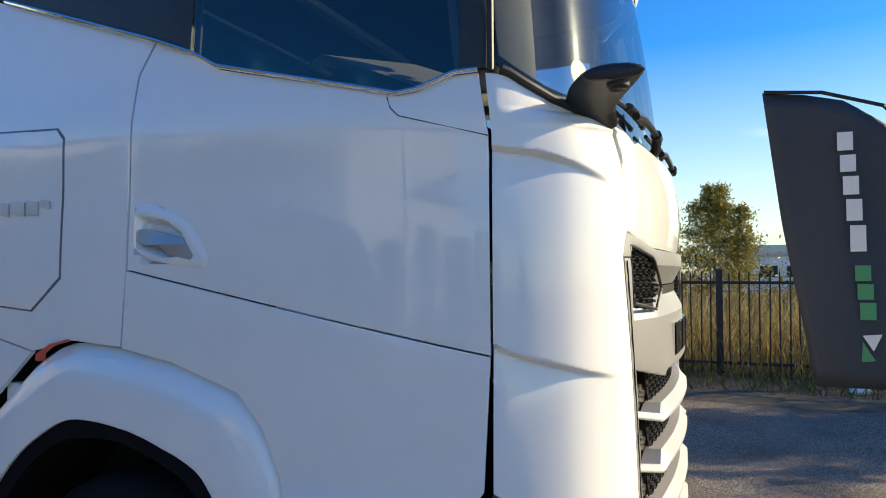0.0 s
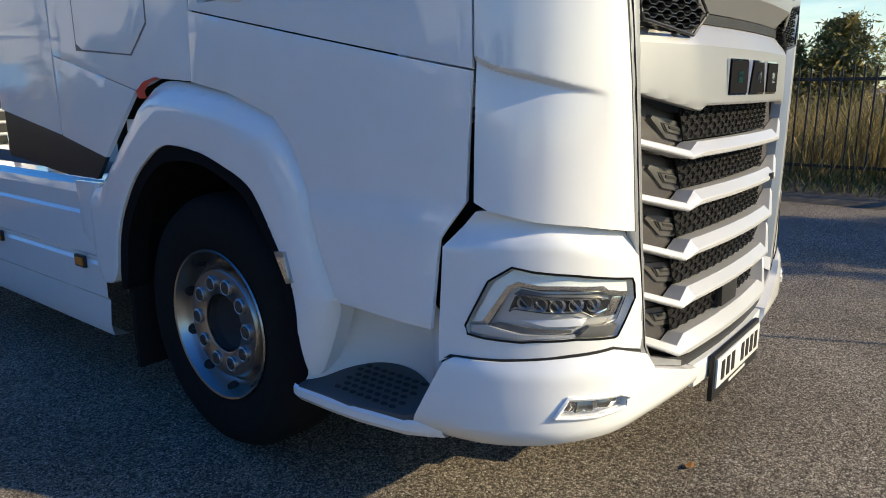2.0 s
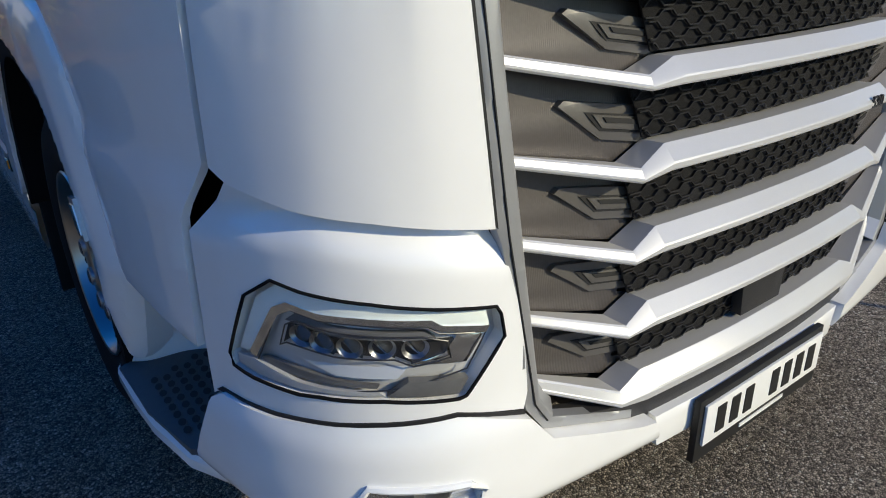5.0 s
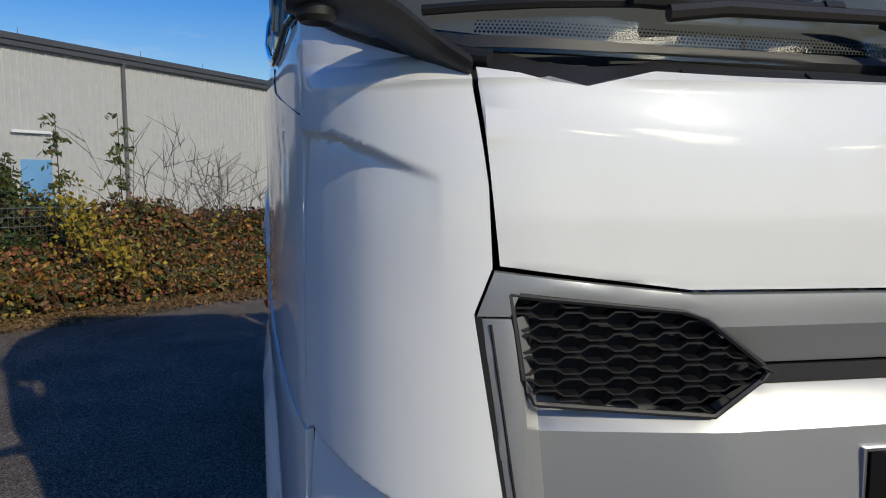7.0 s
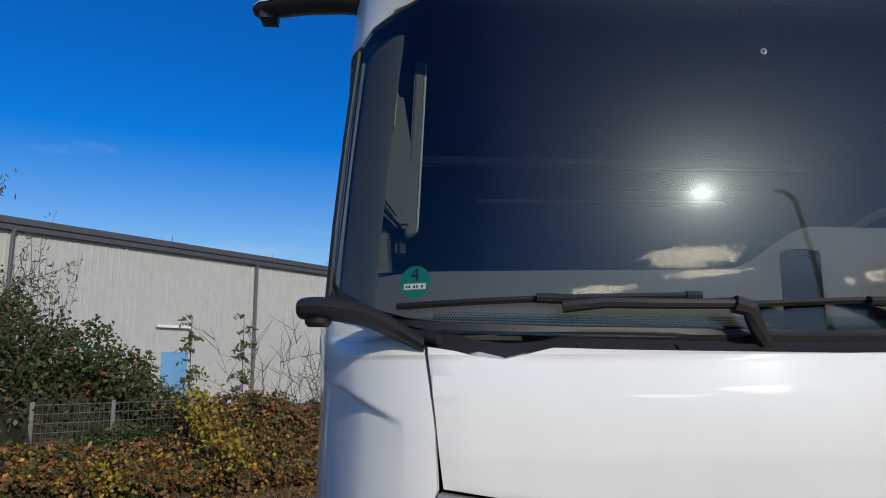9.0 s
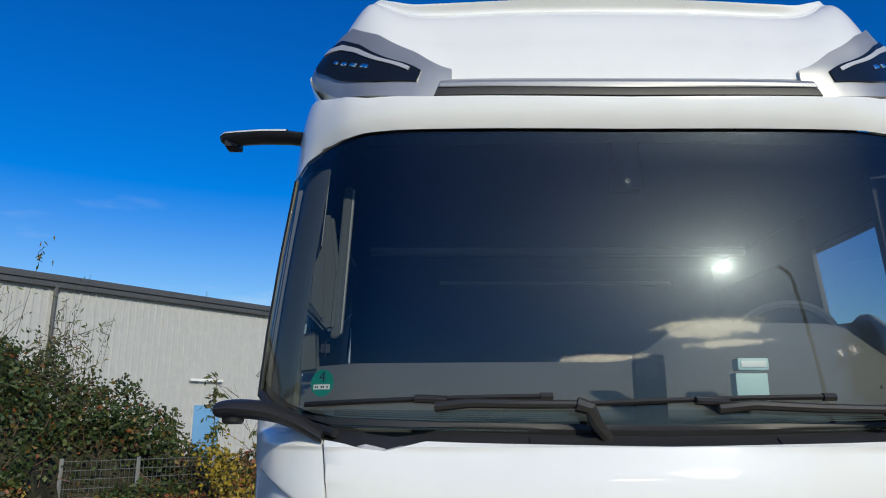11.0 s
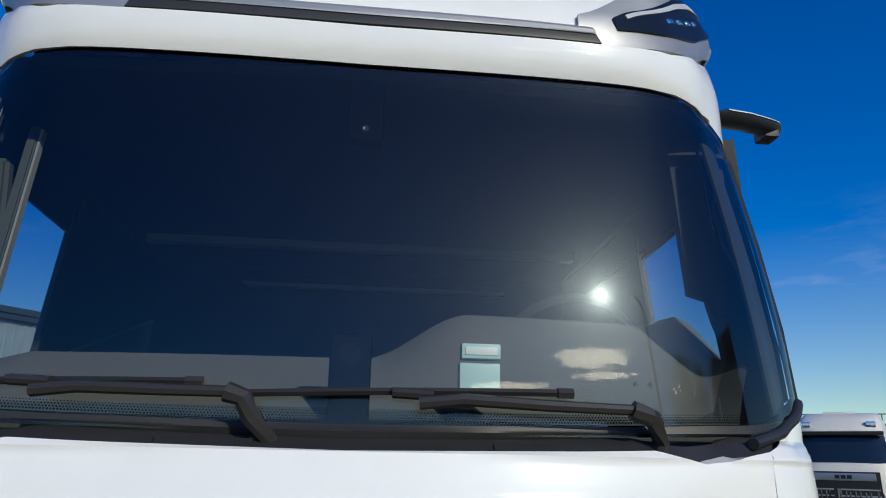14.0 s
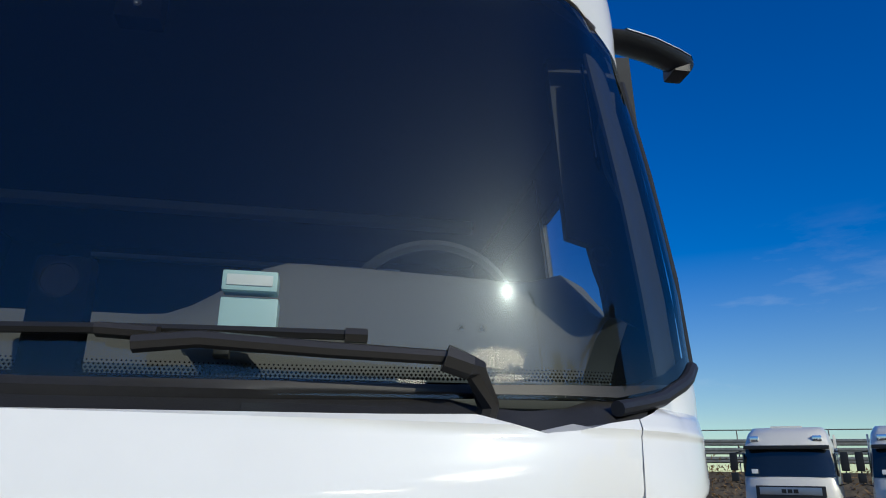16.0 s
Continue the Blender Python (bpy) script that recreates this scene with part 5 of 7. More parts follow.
# roof skin: half sections from the middle outwards, front row first
SEC = [
    [(0, .20, 3.17), (.30, .203, 3.17), (.56, .21, 3.172), (.70, .215, 3.176), (.83, .235, 3.185), (.915, .31, 3.215), (.965, .365, 3.245), (1.0, .44, 3.258), (1.025, .62, 3.262), (1.06, 2.7, 3.25)],
    [(0, .205, 3.27), (.30, .208, 3.27), (.56, .218, 3.28), (.69, .232, 3.30), (.82, .265, 3.305), (.925, .325, 3.325), (.995, .375, 3.345), (1.045, .45, 3.352), (1.07, .66, 3.352), (1.10, 2.7, 3.29)],
    [(0, .25, 3.40), (.30, .255, 3.40), (.58, .27, 3.40), (.69, .275, 3.42), (.80, .29, 3.44), (.895, .34, 3.45), (.97, .41, 3.45), (1.01, .52, 3.45), (1.04, .85, 3.45), (1.07, 2.7, 3.31)],
    [(0, .37, 3.586), (.30, .375, 3.586), (.60, .39, 3.582), (.71, .405, 3.596), (.80, .435, 3.646), (.858, .475, 3.678), (.905, .56, 3.656), (.94, .70, 3.635), (.98, 1.0, 3.62), (1.04, 2.7, 3.325)],
    [(0, .60, 3.615), (.30, .60, 3.615), (.58, .62, 3.615), (.67, .65, 3.625), (.74, .68, 3.635), (.79, .72, 3.65), (.83, .80, 3.65), (.88, .95, 3.65), (.93, 1.3, 3.64), (1.0, 2.7, 3.33)],
    [(0, 2.7, 3.35), (.30, 2.7, 3.35), (.55, 2.7, 3.35), (.62, 2.7, 3.35), (.68, 2.7, 3.35), (.72, 2.7, 3.35), (.76, 2.7, 3.35), (.83, 2.7, 3.34), (.90, 2.7, 3.34), (.96, 2.7, 3.335)],
]


def cubic(p0, p1, p2, p3, t):
    return 0.5 * (2 * p1 + (p2 - p0) * t + (2 * p0 - 5 * p1 + 4 * p2 - p3) * t * t + (3 * p1 - p0 - 3 * p2 + p3) * t ** 3)


def roof0(s, v):
    """The roof skin: s runs outwards (0 to 9, signed), v backwards."""
    a, i = abs(s), min(4, int(max(0, v)))
    k = min(8, int(a))
    rows = []
    for r in (i - 1, i, i + 1, i + 2):
        sec = SEC[max(0, min(5, r))]
        pts = [Vector(sec[abs(c)] if c < 10 else sec[9]) for c in (k - 1, k, k + 1, k + 2)]
        if k == 0:
            pts[0].x *= -1
        rows.append(cubic(*pts, a - k))
    q = cubic(*rows, v - i)
    return Vector((math.copysign(q.x, s), q.y, q.z))


def roof(s, v, d=0.0):
    p = roof0(s, v)
    if d:
        e = .05
        n = (roof0(s + e, v) - roof0(s - e, v)).cross(roof0(s, v + e) - roof0(s, v - e)).normalized()
        p = p + n * d
    return p


bm = bmesh.new()
cols = [i / 8 for i in range(-72, 73)]
vs = [i / 12 for i in range(0, 61)]
grid = [[bm.verts.new(roof0(c if c else 1e-6, v)) for c in cols] for v in vs]
for a, b in zip(grid, grid[1:]):
    for k in range(len(cols) - 1):
        mid_s, mid_v = abs(cols[k] + .0625), vs[grid.index(a)] + .04
        if not (2.9 < mid_s < 6.4 and .45 < mid_v < min(1.95, .95 + (mid_s - 2.9) * .5)):       # open behind the lamps
            bm.faces.new((a[k], a[k + 1], b[k + 1], b[k]))
part("roof", bm, W, truck, "white high roof with raised corners", auto=1.2)
for sg in (-1, 1):
    def sr(poly):
        return [(sg * a, b) for a, b in poly][::sg]
    surround = patch("lamp_surround", sr([(7.2, .9), (6.75, 1.45), (6.35, 1.95), (5.8, 2.17), (5.1, 2.25), (4.0, 1.95), (2.9, 1.4), (2.2, 1.0), (2.0, .92), (2.0, .6), (2.1, .02), (3.8, .02), (5.5, .1), (6.7, .5)]), M["silver"], truck, .02, edge=0, lift=.014, step=(.0625, .05), fn=roof, label="silver roof lamp surround")
    patch("lamp_cover", sr([(6.45, 1.2), (6.2, 1.75), (5.9, 1.96), (5.4, 2.0), (4.5, 1.7), (3.4, 1.1), (2.7, .78), (2.8, .5), (3.8, .52), (5.2, .7), (6.3, 1.0)]), M["smoked"], surround, .01, edge=0, lift=.020, step=(.0625, .05), fn=roof, label="smoked roof lamp")
    patch("lamp_strip", sr([(6.1, 1.74), (5.9, 1.82), (5.2, 1.80), (4.5, 1.58), (3.7, 1.18), (3.0, .84), (3.05, .76), (3.7, 1.07), (4.6, 1.49), (5.2, 1.65), (6.1, 1.66)]), M["bar"], surround, .004, edge=0, lift=.024, step=(.05, .04), fn=roof)
    for k in range(4):
        c, e = 4.15 + k * .36, .97 + k * .075
        patch("lamp_bulb", sr([(c + .15, e + .02), (c + .06, e + .13), (c - .12, e + .06), (c - .06, e - .05)]), M["chrome"], surround, .004, edge=.01, lift=.025, step=(.0625, .05), fn=roof)

# wipers
def wiper(x0, tip, knee, base, mid):
    wp = empty("wiper", base)
    wp.parent = truck
    def L(p):
        return tuple(Vector(p) - Vector(base))
    def on(x, z, d):
        return L(skin(X(x), z, d))
    tube("blade", [on(x0 + (tip[0] - x0) * t, 2.218 + (tip[1] - 2.218) * t + .004 * math.sin(t * 3), .022) for t in [i / 8 for i in range(9)]], .0085, M["ink"], wp, 6)
    tube("blade_cap", [on(tip[0] - .03, tip[1], .023), on(tip[0] + .004, tip[1], .023)], .012, M["satin"], wp, 6)
    tube("blade_clip", [on(mid[0] - .045, mid[1], .030), on(mid[0] + .04, mid[1] - .004, .034)], .019, M["satin"], wp, 8, flat=.6)
    tube("arm", [on(mid[0] + .01, mid[1] - .022, .045), on(mid[0] + .10, mid[1] - .014, .055), on((mid[0] + knee[0]) / 2 + .05, (mid[1] + knee[1]) / 2 - .008, .06), on(knee[0], knee[1], .062)], .014, M["satin"], wp, 8, 1.35, .8)
    tube("knuckle", [on(knee[0] - .005, knee[1], .062), on(knee[0] + .03, knee[1] - .012, .062), on(knee[0] + .045, knee[1] - .05, .05), (.008, .0, .015), (0, 0.01, -.03)], .021, M["satin"], wp, 8, 1.1, .8)
    return wp


wiper(-.965, (-.297, 2.238), (-.232, 2.214), (-.160, .075, 2.115), (-.62, 2.232))
wiper(-.21, (.470, 2.236), (.590, 2.196), (.655, .085, 2.125), (.135, 2.226))

# kerb-view camera arm at the glass corner
arm = spline([(-.915, .125, 2.130), (-.975, .140, 2.165), (-1.04, .108, 2.195), (-1.10, .078, 2.206), (-1.15, .054, 2.208), (-1.184, .044, 2.204)], 5)
bm = bmesh.new()
rings = []
for i, p in enumerate(arm):
    t = i / (len(arm) - 1)
    wd, h = .050 + .050 * math.sin(min(1, t * 1.25) * math.pi * .62) - .022 * t, .020 + .006 * math.sin(t * 3)
    if t > .9:
        k = math.sqrt(max(.05, 1 - ((t - .9) / .1) ** 2))
        wd, h = wd * k, h * (.4 + .6 * k)
    rings.append([bm.verts.new((p[0] + .02 * math.cos(w) * 0, p[1] + wd * math.cos(w), p[2] + h * math.sin(w))) for w in [q * math.pi / 6 for q in range(12)]])
for a, b in zip(rings, rings[1:]):
    for k in range(12):
        bm.faces.new((a[k], a[(k + 1) % 12], b[(k + 1) % 12], b[k]))
bm.faces.new(rings[0])
bm.faces.new(rings[-1])
kerb_arm = part("camera_arm", bm, M["black"], truck, "black plastic camera arm")
bm = bmesh.new()
lathe(bm, [(.030, .012), (.028, -.008), (.022, -.015), (.017, -.012), (.012, -.009), (.001, -.007)], 20, "z")
eye_ = part("camera_eye", bm, M["ink"], kerb_arm)
eye_.location = (-1.140, .040, 2.183)
# camera wings high on the cab
for sg in (-1, 1):
    sec = [(1.07, .36, .046, .024), (1.16, .385, .050, .025), (1.27, .44, .050, .025), (1.38, .51, .050, .025), (1.44, .55, .048, .024), (1.468, .57, .03, .014)]
    bm = bmesh.new()
    rings = []
    for x, y, wd, h in sec:
        rings.append([bm.verts.new((sg * x, y + .20 + wd * math.cos(w), 3.178 + .085 * (x - 1.07) / .4 + h * math.sin(w) * (1.0 if math.sin(w) < 0 else .7))) for w in [q * math.pi / 6 for q in range(12)]])
    for a, b in zip(rings, rings[1:]):
        for k in range(12):
            bm.faces.new((a[k], a[(k + 1) % 12], b[(k + 1) % 12], b[k]))
    bm.faces.new(rings[0])
    bm.faces.new(rings[-1])
    wing = part("camera_wing", bm, M["black"], truck, "black camera wing with white top")
    bm = bmesh.new()
    rings = []
    for x, y, wd, h in sec[1:]:
        rings.append([bm.verts.new((sg * x, y + .20 + wd * 1.03 * math.cos(w), 3.182 + .085 * (x - 1.07) / .4 + h * .75 * math.sin(w))) for w in [q * math.pi / 8 for q in range(9)]])
    for a, b in zip(rings, rings[1:]):
        for k in range(8):
            bm.faces.new((a[k], a[k + 1], b[k + 1], b[k]))
    part("wing_cap", bm, W, wing)
    bm = bmesh.new()
    box_bm(bm, sg * 1.412 - .028, sg * 1.412 + .028, .71, .785, 3.212, 3.265, .012)
    part("wing_lens", bm, M["black"], wing)

# cab interior
I, ID = M["interior"], M["interior_dark"]
box("cab_floor", -1.05, 1.05, .50, 2.62, 1.78, 1.84, ID, truck)
# ceiling coloured near-black to carry the shade under the roof
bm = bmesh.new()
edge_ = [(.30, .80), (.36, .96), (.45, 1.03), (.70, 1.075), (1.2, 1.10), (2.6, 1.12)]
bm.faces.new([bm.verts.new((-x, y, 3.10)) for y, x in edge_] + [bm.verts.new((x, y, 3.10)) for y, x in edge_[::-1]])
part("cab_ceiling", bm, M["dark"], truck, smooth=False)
box("rear_wall", -1.15, 1.15, 2.50, 2.56, 1.84, 3.12, ID, truck)
box("shelf", -.95, .95, 1.60, 1.66, 2.985, 3.02, M["shelf"], truck, .006, "grey overhead shelf edge")
box("shelf_net", -.60, .70, 2.0, 2.04, 2.90, 2.92, M["shelf"], truck, .004)
box("bunk", -1.1, 1.1, 1.75, 2.5, 2.15, 2.30, ID, truck, .03)


def slab(name, outline, y0, y1, material, parent, bevel, label="", sg=1, lean=0.0):
    """An outline in (x, z) given depth from y0 to y1, leaning back with height."""
    bm = bmesh.new()
    f0 = bm.faces.new([bm.verts.new((sg * x, y0, z)) for x, z in outline])
    r = bmesh.ops.extrude_face_region(bm, geom=[f0])
    bmesh.ops.translate(bm, verts=[v for v in r["geom"] if isinstance(v, bmesh.types.BMVert)], vec=(0, y1 - y0, 0))
    if bevel:
        bmesh.ops.bevel(bm, geom=bm.edges[:], offset=bevel, segments=2, affect="EDGES")
    for v in bm.verts:
        v.co.y += lean * (v.co.z - 2.45)
    return part(name, bm, material, parent, label)


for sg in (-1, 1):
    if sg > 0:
        # right housing and pillar in one slab, coloured dark for the shade there
        pod_ = slab("mirror_screen", [(.902, 3.03), (.937, 2.563), (.990, 2.548), (1.004, 2.49), (1.016, 2.455), (1.026, 2.38), (1.036, 2.12), (1.16, 2.12), (1.12, 3.06)], .462, .492, M["pillar"], truck, 0, "mirror screen housing and pillar in a shaded tone")
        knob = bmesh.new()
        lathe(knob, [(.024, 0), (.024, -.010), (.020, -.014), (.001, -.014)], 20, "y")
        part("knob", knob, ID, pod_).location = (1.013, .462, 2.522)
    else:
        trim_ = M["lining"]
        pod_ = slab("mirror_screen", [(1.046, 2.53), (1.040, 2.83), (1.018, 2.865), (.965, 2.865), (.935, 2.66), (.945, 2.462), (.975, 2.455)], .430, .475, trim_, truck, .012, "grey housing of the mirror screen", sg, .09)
        slab("back_panel", [(1.030, 2.545), (1.026, 2.80), (1.008, 2.835), (.980, 2.835), (.972, 2.50), (.985, 2.485)], .418, .432, trim_, pod_, .008, "", sg, .09)
        slab("screen_frame", [(.957, 2.435), (.930, 2.965), (.902, 2.968), (.928, 2.442)], .448, .485, trim_, pod_, .005, "", sg, .05)
        slab("screen_edge", [(.926, 2.45), (.901, 2.96), (.895, 2.96), (.920, 2.46)], .452, .480, M["shelf"], pod_, .002, "", sg, .05)
        slab("screen_upper", [(1.050, 2.90), (1.045, 2.975), (1.030, 3.0), (.995, 2.99), (1.0, 2.905), (1.02, 2.885)], .445, .485, M["lining"], pod_, .012, "", sg, .03)
        slab("pillar_trim", [(1.06, 3.06), (1.115, 3.06), (1.135, 2.62), (1.15, 2.22), (1.05, 2.22), (1.055, 2.45)], .475, .50, M["lining"], truck, 0, "", sg, .12)
        slab("screen_mount", [(.985, 2.375), (.985, 2.43), (.955, 2.43), (.955, 2.375)], .425, .465, ID, truck, .014, "", sg)
        slab("mount_plate", [(1.06, 2.32), (1.06, 2.45), (1.0, 2.46), (.99, 2.33)], .455, .475, M["lining"], truck, .01, "", sg)
    tube("grab_line", [Vector((sg * x, y, z)) for x, y, z in ((.978, .425, 2.99), (.985, .415, 2.85), (.994, .408, 2.73), (1.0, .408, 2.712), (1.006, .410, 2.735), (.996, .418, 2.85), (.986, .43, 2.96))], .0042, ID, truck, 6)
    # a thin pale bar drawn as the highlight along the grab loop
    tube("grab_highlight", [Vector((sg * x, y, z)) for x, y, z in ((.972, .405, 2.985), (.979, .398, 2.87), (.988, .392, 2.735))], .0016, M["shelf"], truck, 5)
    if sg > 0:
        tube("grab_handle", [skin(sg * 1.16, 2.86, -.045), skin(sg * 1.15, 2.80, -.065), skin(sg * 1.145, 2.70, -.065), skin(sg * 1.14, 2.62, -.045)], .011, M["lining"], truck, 8)
# dashboard: a slope from the glass up to its back edge, with a hump for the driver
def dash_part(name, first, last, material, label):
    bm = bmesh.new()
    xs = [i * .05 for i in range(-22, 23)]
    rows = []
    for f in [k / 10 for k in range(first, last + 1)]:
        row = []
        for x in xs:
            hump = max(0, min(1, (x - .02) / .3))
            hump = hump * hump * (3 - 2 * hump)
            end = max(0, min(1, (x - .87) / .14))
            z = 2.135 + .258 * f ** .8 + end * end * (3 - 2 * end) * (.20 - .165 * f) + .142 * hump * max(0, min(1, (f - .35) / .45)) - .05 * max(0, (f - .9) / .1)
            row.append(bm.verts.new((x * (1 + .02 * f), .135 + .09 * x * x + .9 * max(0, abs(x) - .9) + .55 * f, z)))
        rows.append(row)
    for p, q in zip(rows, rows[1:]):
        for k in range(len(xs) - 1):
            bm.faces.new((p[k], p[k + 1], q[k + 1], q[k]))
    return part(name, bm, material, truck, label)


dash_part("dashboard", 2, 10, I, "grey moulded dashboard")
dash_part("defroster_grille", 0, 2, M["lining"], "darker air outlet strip along the glass")
box("dash_front", -1.0, 1.0, .62, .70, 1.84, 2.26, ID, truck, .02)
pod = box("dash_camera", -.048, .044, .148, .190, 2.140, 2.362, M["void"], truck, .026, "black dash unit with round lens")
bm = bmesh.new()
lathe(bm, [(.030, 0), (.030, -.003), (.026, -.004), (.025, -.001), (.001, 0)], 24, "y")
lens_ = part("dash_lens", bm, M["matt"], pod)
lens_.location = (-.004, .147, 2.318)
bm = bmesh.new()
rings = []
for k in range(48):
    w = 2 * math.pi * k / 48
    rings.append([bm.verts.new(((.225 + .015 * math.cos(q)) * math.cos(w), .015 * math.sin(q), (.225 + .015 * math.cos(q)) * math.sin(w))) for q in [j * math.pi / 3 for j in range(6)]])
for k in range(48):
    a, b = rings[k], rings[(k + 1) % 48]
    for j in range(6):
        bm.faces.new((a[j], a[(j + 1) % 6], b[(j + 1) % 6], b[j]))
box_bm(bm, -.2, .2, -.01, .01, -.02, .02, .006)
box_bm(bm, -.02, .02, -.01, .01, -.2, 0, .006)
wheel_ = part("steering_wheel", bm, M["pillar"], truck)
wheel_.matrix_basis = pose(.66, .765, 2.395, 35, 0, 0)
for x in (.63, .665):
    bm = bmesh.new()
    a = skin(x, 2.262, -.006)
    bm.faces.new([bm.verts.new(a + Vector(q)) for q in ((-.006, 0, 0), (.006, 0, 0), (0, 0, .012))])
    part("screen_mark", bm, M["ink"], screen, smooth=False)

# round green badge on the glass, with a figure and a plate bar
at = skin(X(-.942), 2.281, -.009)
bm = bmesh.new()
bmesh.ops.create_circle(bm, cap_ends=True, segments=40, radius=.0385)
disc = part("green_sticker", bm, M["green"], screen, "round green emission sticker", smooth=False)
nrm = (skin(X(-.942) + .01, 2.281) - skin(X(-.942) - .01, 2.281)).normalized()
turn = Matrix.Rotation(math.atan2(nrm.y, nrm.x), 4, "Z") @ Matrix.Rotation(radians(90 - 5), 4, "X")
disc.matrix_basis = Matrix.Translation(at) @ turn
txt = bpy.data.curves.new("figure", "FONT")
txt.body, txt.size, txt.align_x, txt.align_y, txt.extrude = "4", .044, "CENTER", "CENTER", .0004
fig = new("figure", txt)
fig.data.materials.append(M["ink"])
fig.parent = disc
fig.location = (0, .016, .001)
bm = bmesh.new()
bm.faces.new([bm.verts.new(p) for p in ((-.028, -.018, .001), (.028, -.018, .001), (.028, -.004, .001), (-.028, -.004, .001))])
part("plate_field", bm, M["plate_white"], disc, smooth=False)
bm = bmesh.new()
for k in range(7):
    if k in (2, 5):
        continue
    x = -.023 + k * .0066
    bm.faces.new([bm.verts.new(p) for p in ((x, -.0145, .0015), (x + .0045, -.0145, .0015), (x + .0045, -.0085, .0015), (x, -.0085, .0015))])
part("plate_mark", bm, M["ink"], disc, smooth=False)

# toll box standing on the dashboard behind the glass
toll = empty("toll_box", (.285, .165, 2.235), "pale mint toll box leaning on the dashboard", "toll box")
box("body", -.046, .046, -.012, .03, -.012, .072, M["mint"], toll, .006)
box("head", -.044, .044, -.030, .012, .078, .112, M["mint"], toll, .006)
box("window", -.036, .036, -.0325, -.0295, .086, .104, M["plate_white"], toll, .002)
box("clip", -.046, -.022, -.02, .0, -.028, -.010, M["ink"], toll, .002)
# rain sensor hanging at the top of the glass
sens = box("rain_sensor", -.045, .045, .262, .312, 2.885, 3.06, M["void"], truck, .012, "black sensor box behind the glass")
bm = bmesh.new()
lathe(bm, [(.008, 0), (.008, -.004), (.005, -.004), (.001, -.002)], 16, "y")
s2 = part("sensor_eye", bm, M["hex"], sens)
s2.location = (.0, .261, 2.915)


# ---- plants ----
def leaf_mat(name, stops, rough=0.55):
    """Leaves, each with a shade of its own."""
    m = bpy.data.materials.new(name)
    m.use_nodes = True
    nt = m.node_tree
    b = nt.nodes["Principled BSDF"]
    b.inputs["Roughness"].default_value = rough
    geo = nt.nodes.new("ShaderNodeNewGeometry")
    ramp = nt.nodes.new("ShaderNodeValToRGB")
    ramp.color_ramp.interpolation = "CONSTANT"
    el = ramp.color_ramp.elements
    while len(el) < len(stops):
        el.new(0.5)
    for e, (pos, c) in zip(el, stops):
        e.position, e.color = pos, (*c, 1)
    nt.links.new(geo.outputs["Random Per Island"], ramp.inputs[0])
    nt.links.new(ramp.outputs[0], b.inputs["Base Color"])
    tl = nt.nodes.new("ShaderNodeBsdfTranslucent")
    nt.links.new(ramp.outputs[0], tl.inputs[0])
    mx = nt.nodes.new("ShaderNodeMixShader")
    mx.inputs[0].default_value = 0.28
    out = nt.nodes["Material Output"]
    nt.links.new(b.outputs[0], mx.inputs[1])
    nt.links.new(tl.outputs[0], mx.inputs[2])
    nt.links.new(mx.outputs[0], out.inputs[0])
    return m


M["bramble"] = leaf_mat("bramble_leaves", [(0, (0.070, 0.099, 0.032)), (.15, (0.116, 0.133, 0.043)), (.28, (0.052, 0.052, 0.026)), (.42, (0.203, 0.152, 0.061)), (.58, (0.246, 0.123, 0.058)), (.74, (0.334, 0.109, 0.052)), (.88, (0.478, 0.239, 0.052)), (.955, (0.600, 0.435, 0.072))])
M["greenbramble"] = leaf_mat("green_bramble_leaves", [(0, (0.039, 0.069, 0.021)), (.25, (0.068, 0.105, 0.030)), (.5, (0.045, 0.063, 0.021)), (.7, (0.105, 0.135, 0.039)), (.88, (0.180, 0.128, 0.036)), (.95, (0.255, 0.090, 0.030))])
M["willow"] = leaf_mat("willow_leaves", [(0, (0.070, 0.105, 0.031)), (.35, (0.119, 0.147, 0.049)), (.65, (0.168, 0.168, 0.063)), (.88, (0.252, 0.182, 0.070))])
M["olive"] = leaf_mat("olive_leaves", [(0, (.20, .18, .055)), (.3, (.30, .25, .07)), (.55, (.38, .28, .08)), (.8, (.20, .15, .06))])
M["birch"] = leaf_mat("birch_leaves", [(0, (.15, .17, .035)), (.3, (.26, .24, .045)), (.55, (.36, .28, .05)), (.78, (.22, .18, .04)), (.9, (.42, .29, .06))])
M["darkleaf"] = leaf_mat("dark_leaves", [(0, (.035, .050, .016)), (.4, (.060, .070, .022)), (.7, (.095, .075, .025)), (.9, (.130, .080, .025))])
M["dry"] = leaf_mat("dry_grass", [(0, (.30, .22, .085)), (.3, (.38, .28, .12)), (.6, (.22, .17, .065)), (.88, (.13, .13, .045))], 0.8)
M["verge"] = leaf_mat("verge_grass", [(0, (0.069, 0.098, 0.025)), (.35, (0.115, 0.127, 0.037)), (.6, (0.172, 0.132, 0.052)), (.8, (0.081, 0.063, 0.032))], 0.8)
M["litter"] = leaf_mat("leaf_litter", [(0, (.22, .13, .055)), (.4, (.32, .20, .09)), (.7, (.14, .09, .045))], 0.8)
M["bark"] = mat("brown_bark", (0.085, 0.065, 0.050), 0.85, grain=0.4, grain_size=25, bump=0.5, bump_size=40)
M["birchbark"] = mat("pale_bark", (0.38, 0.36, 0.33), 0.8, grain=0.4, grain_size=12, bump=0.3, bump_size=30)
M["soil"] = mat("dark_soil", (0.11, 0.085, 0.055), 0.95, grain=0.5, grain_size=9, bump=0.8, bump_size=20)
rnd = random.Random(7)


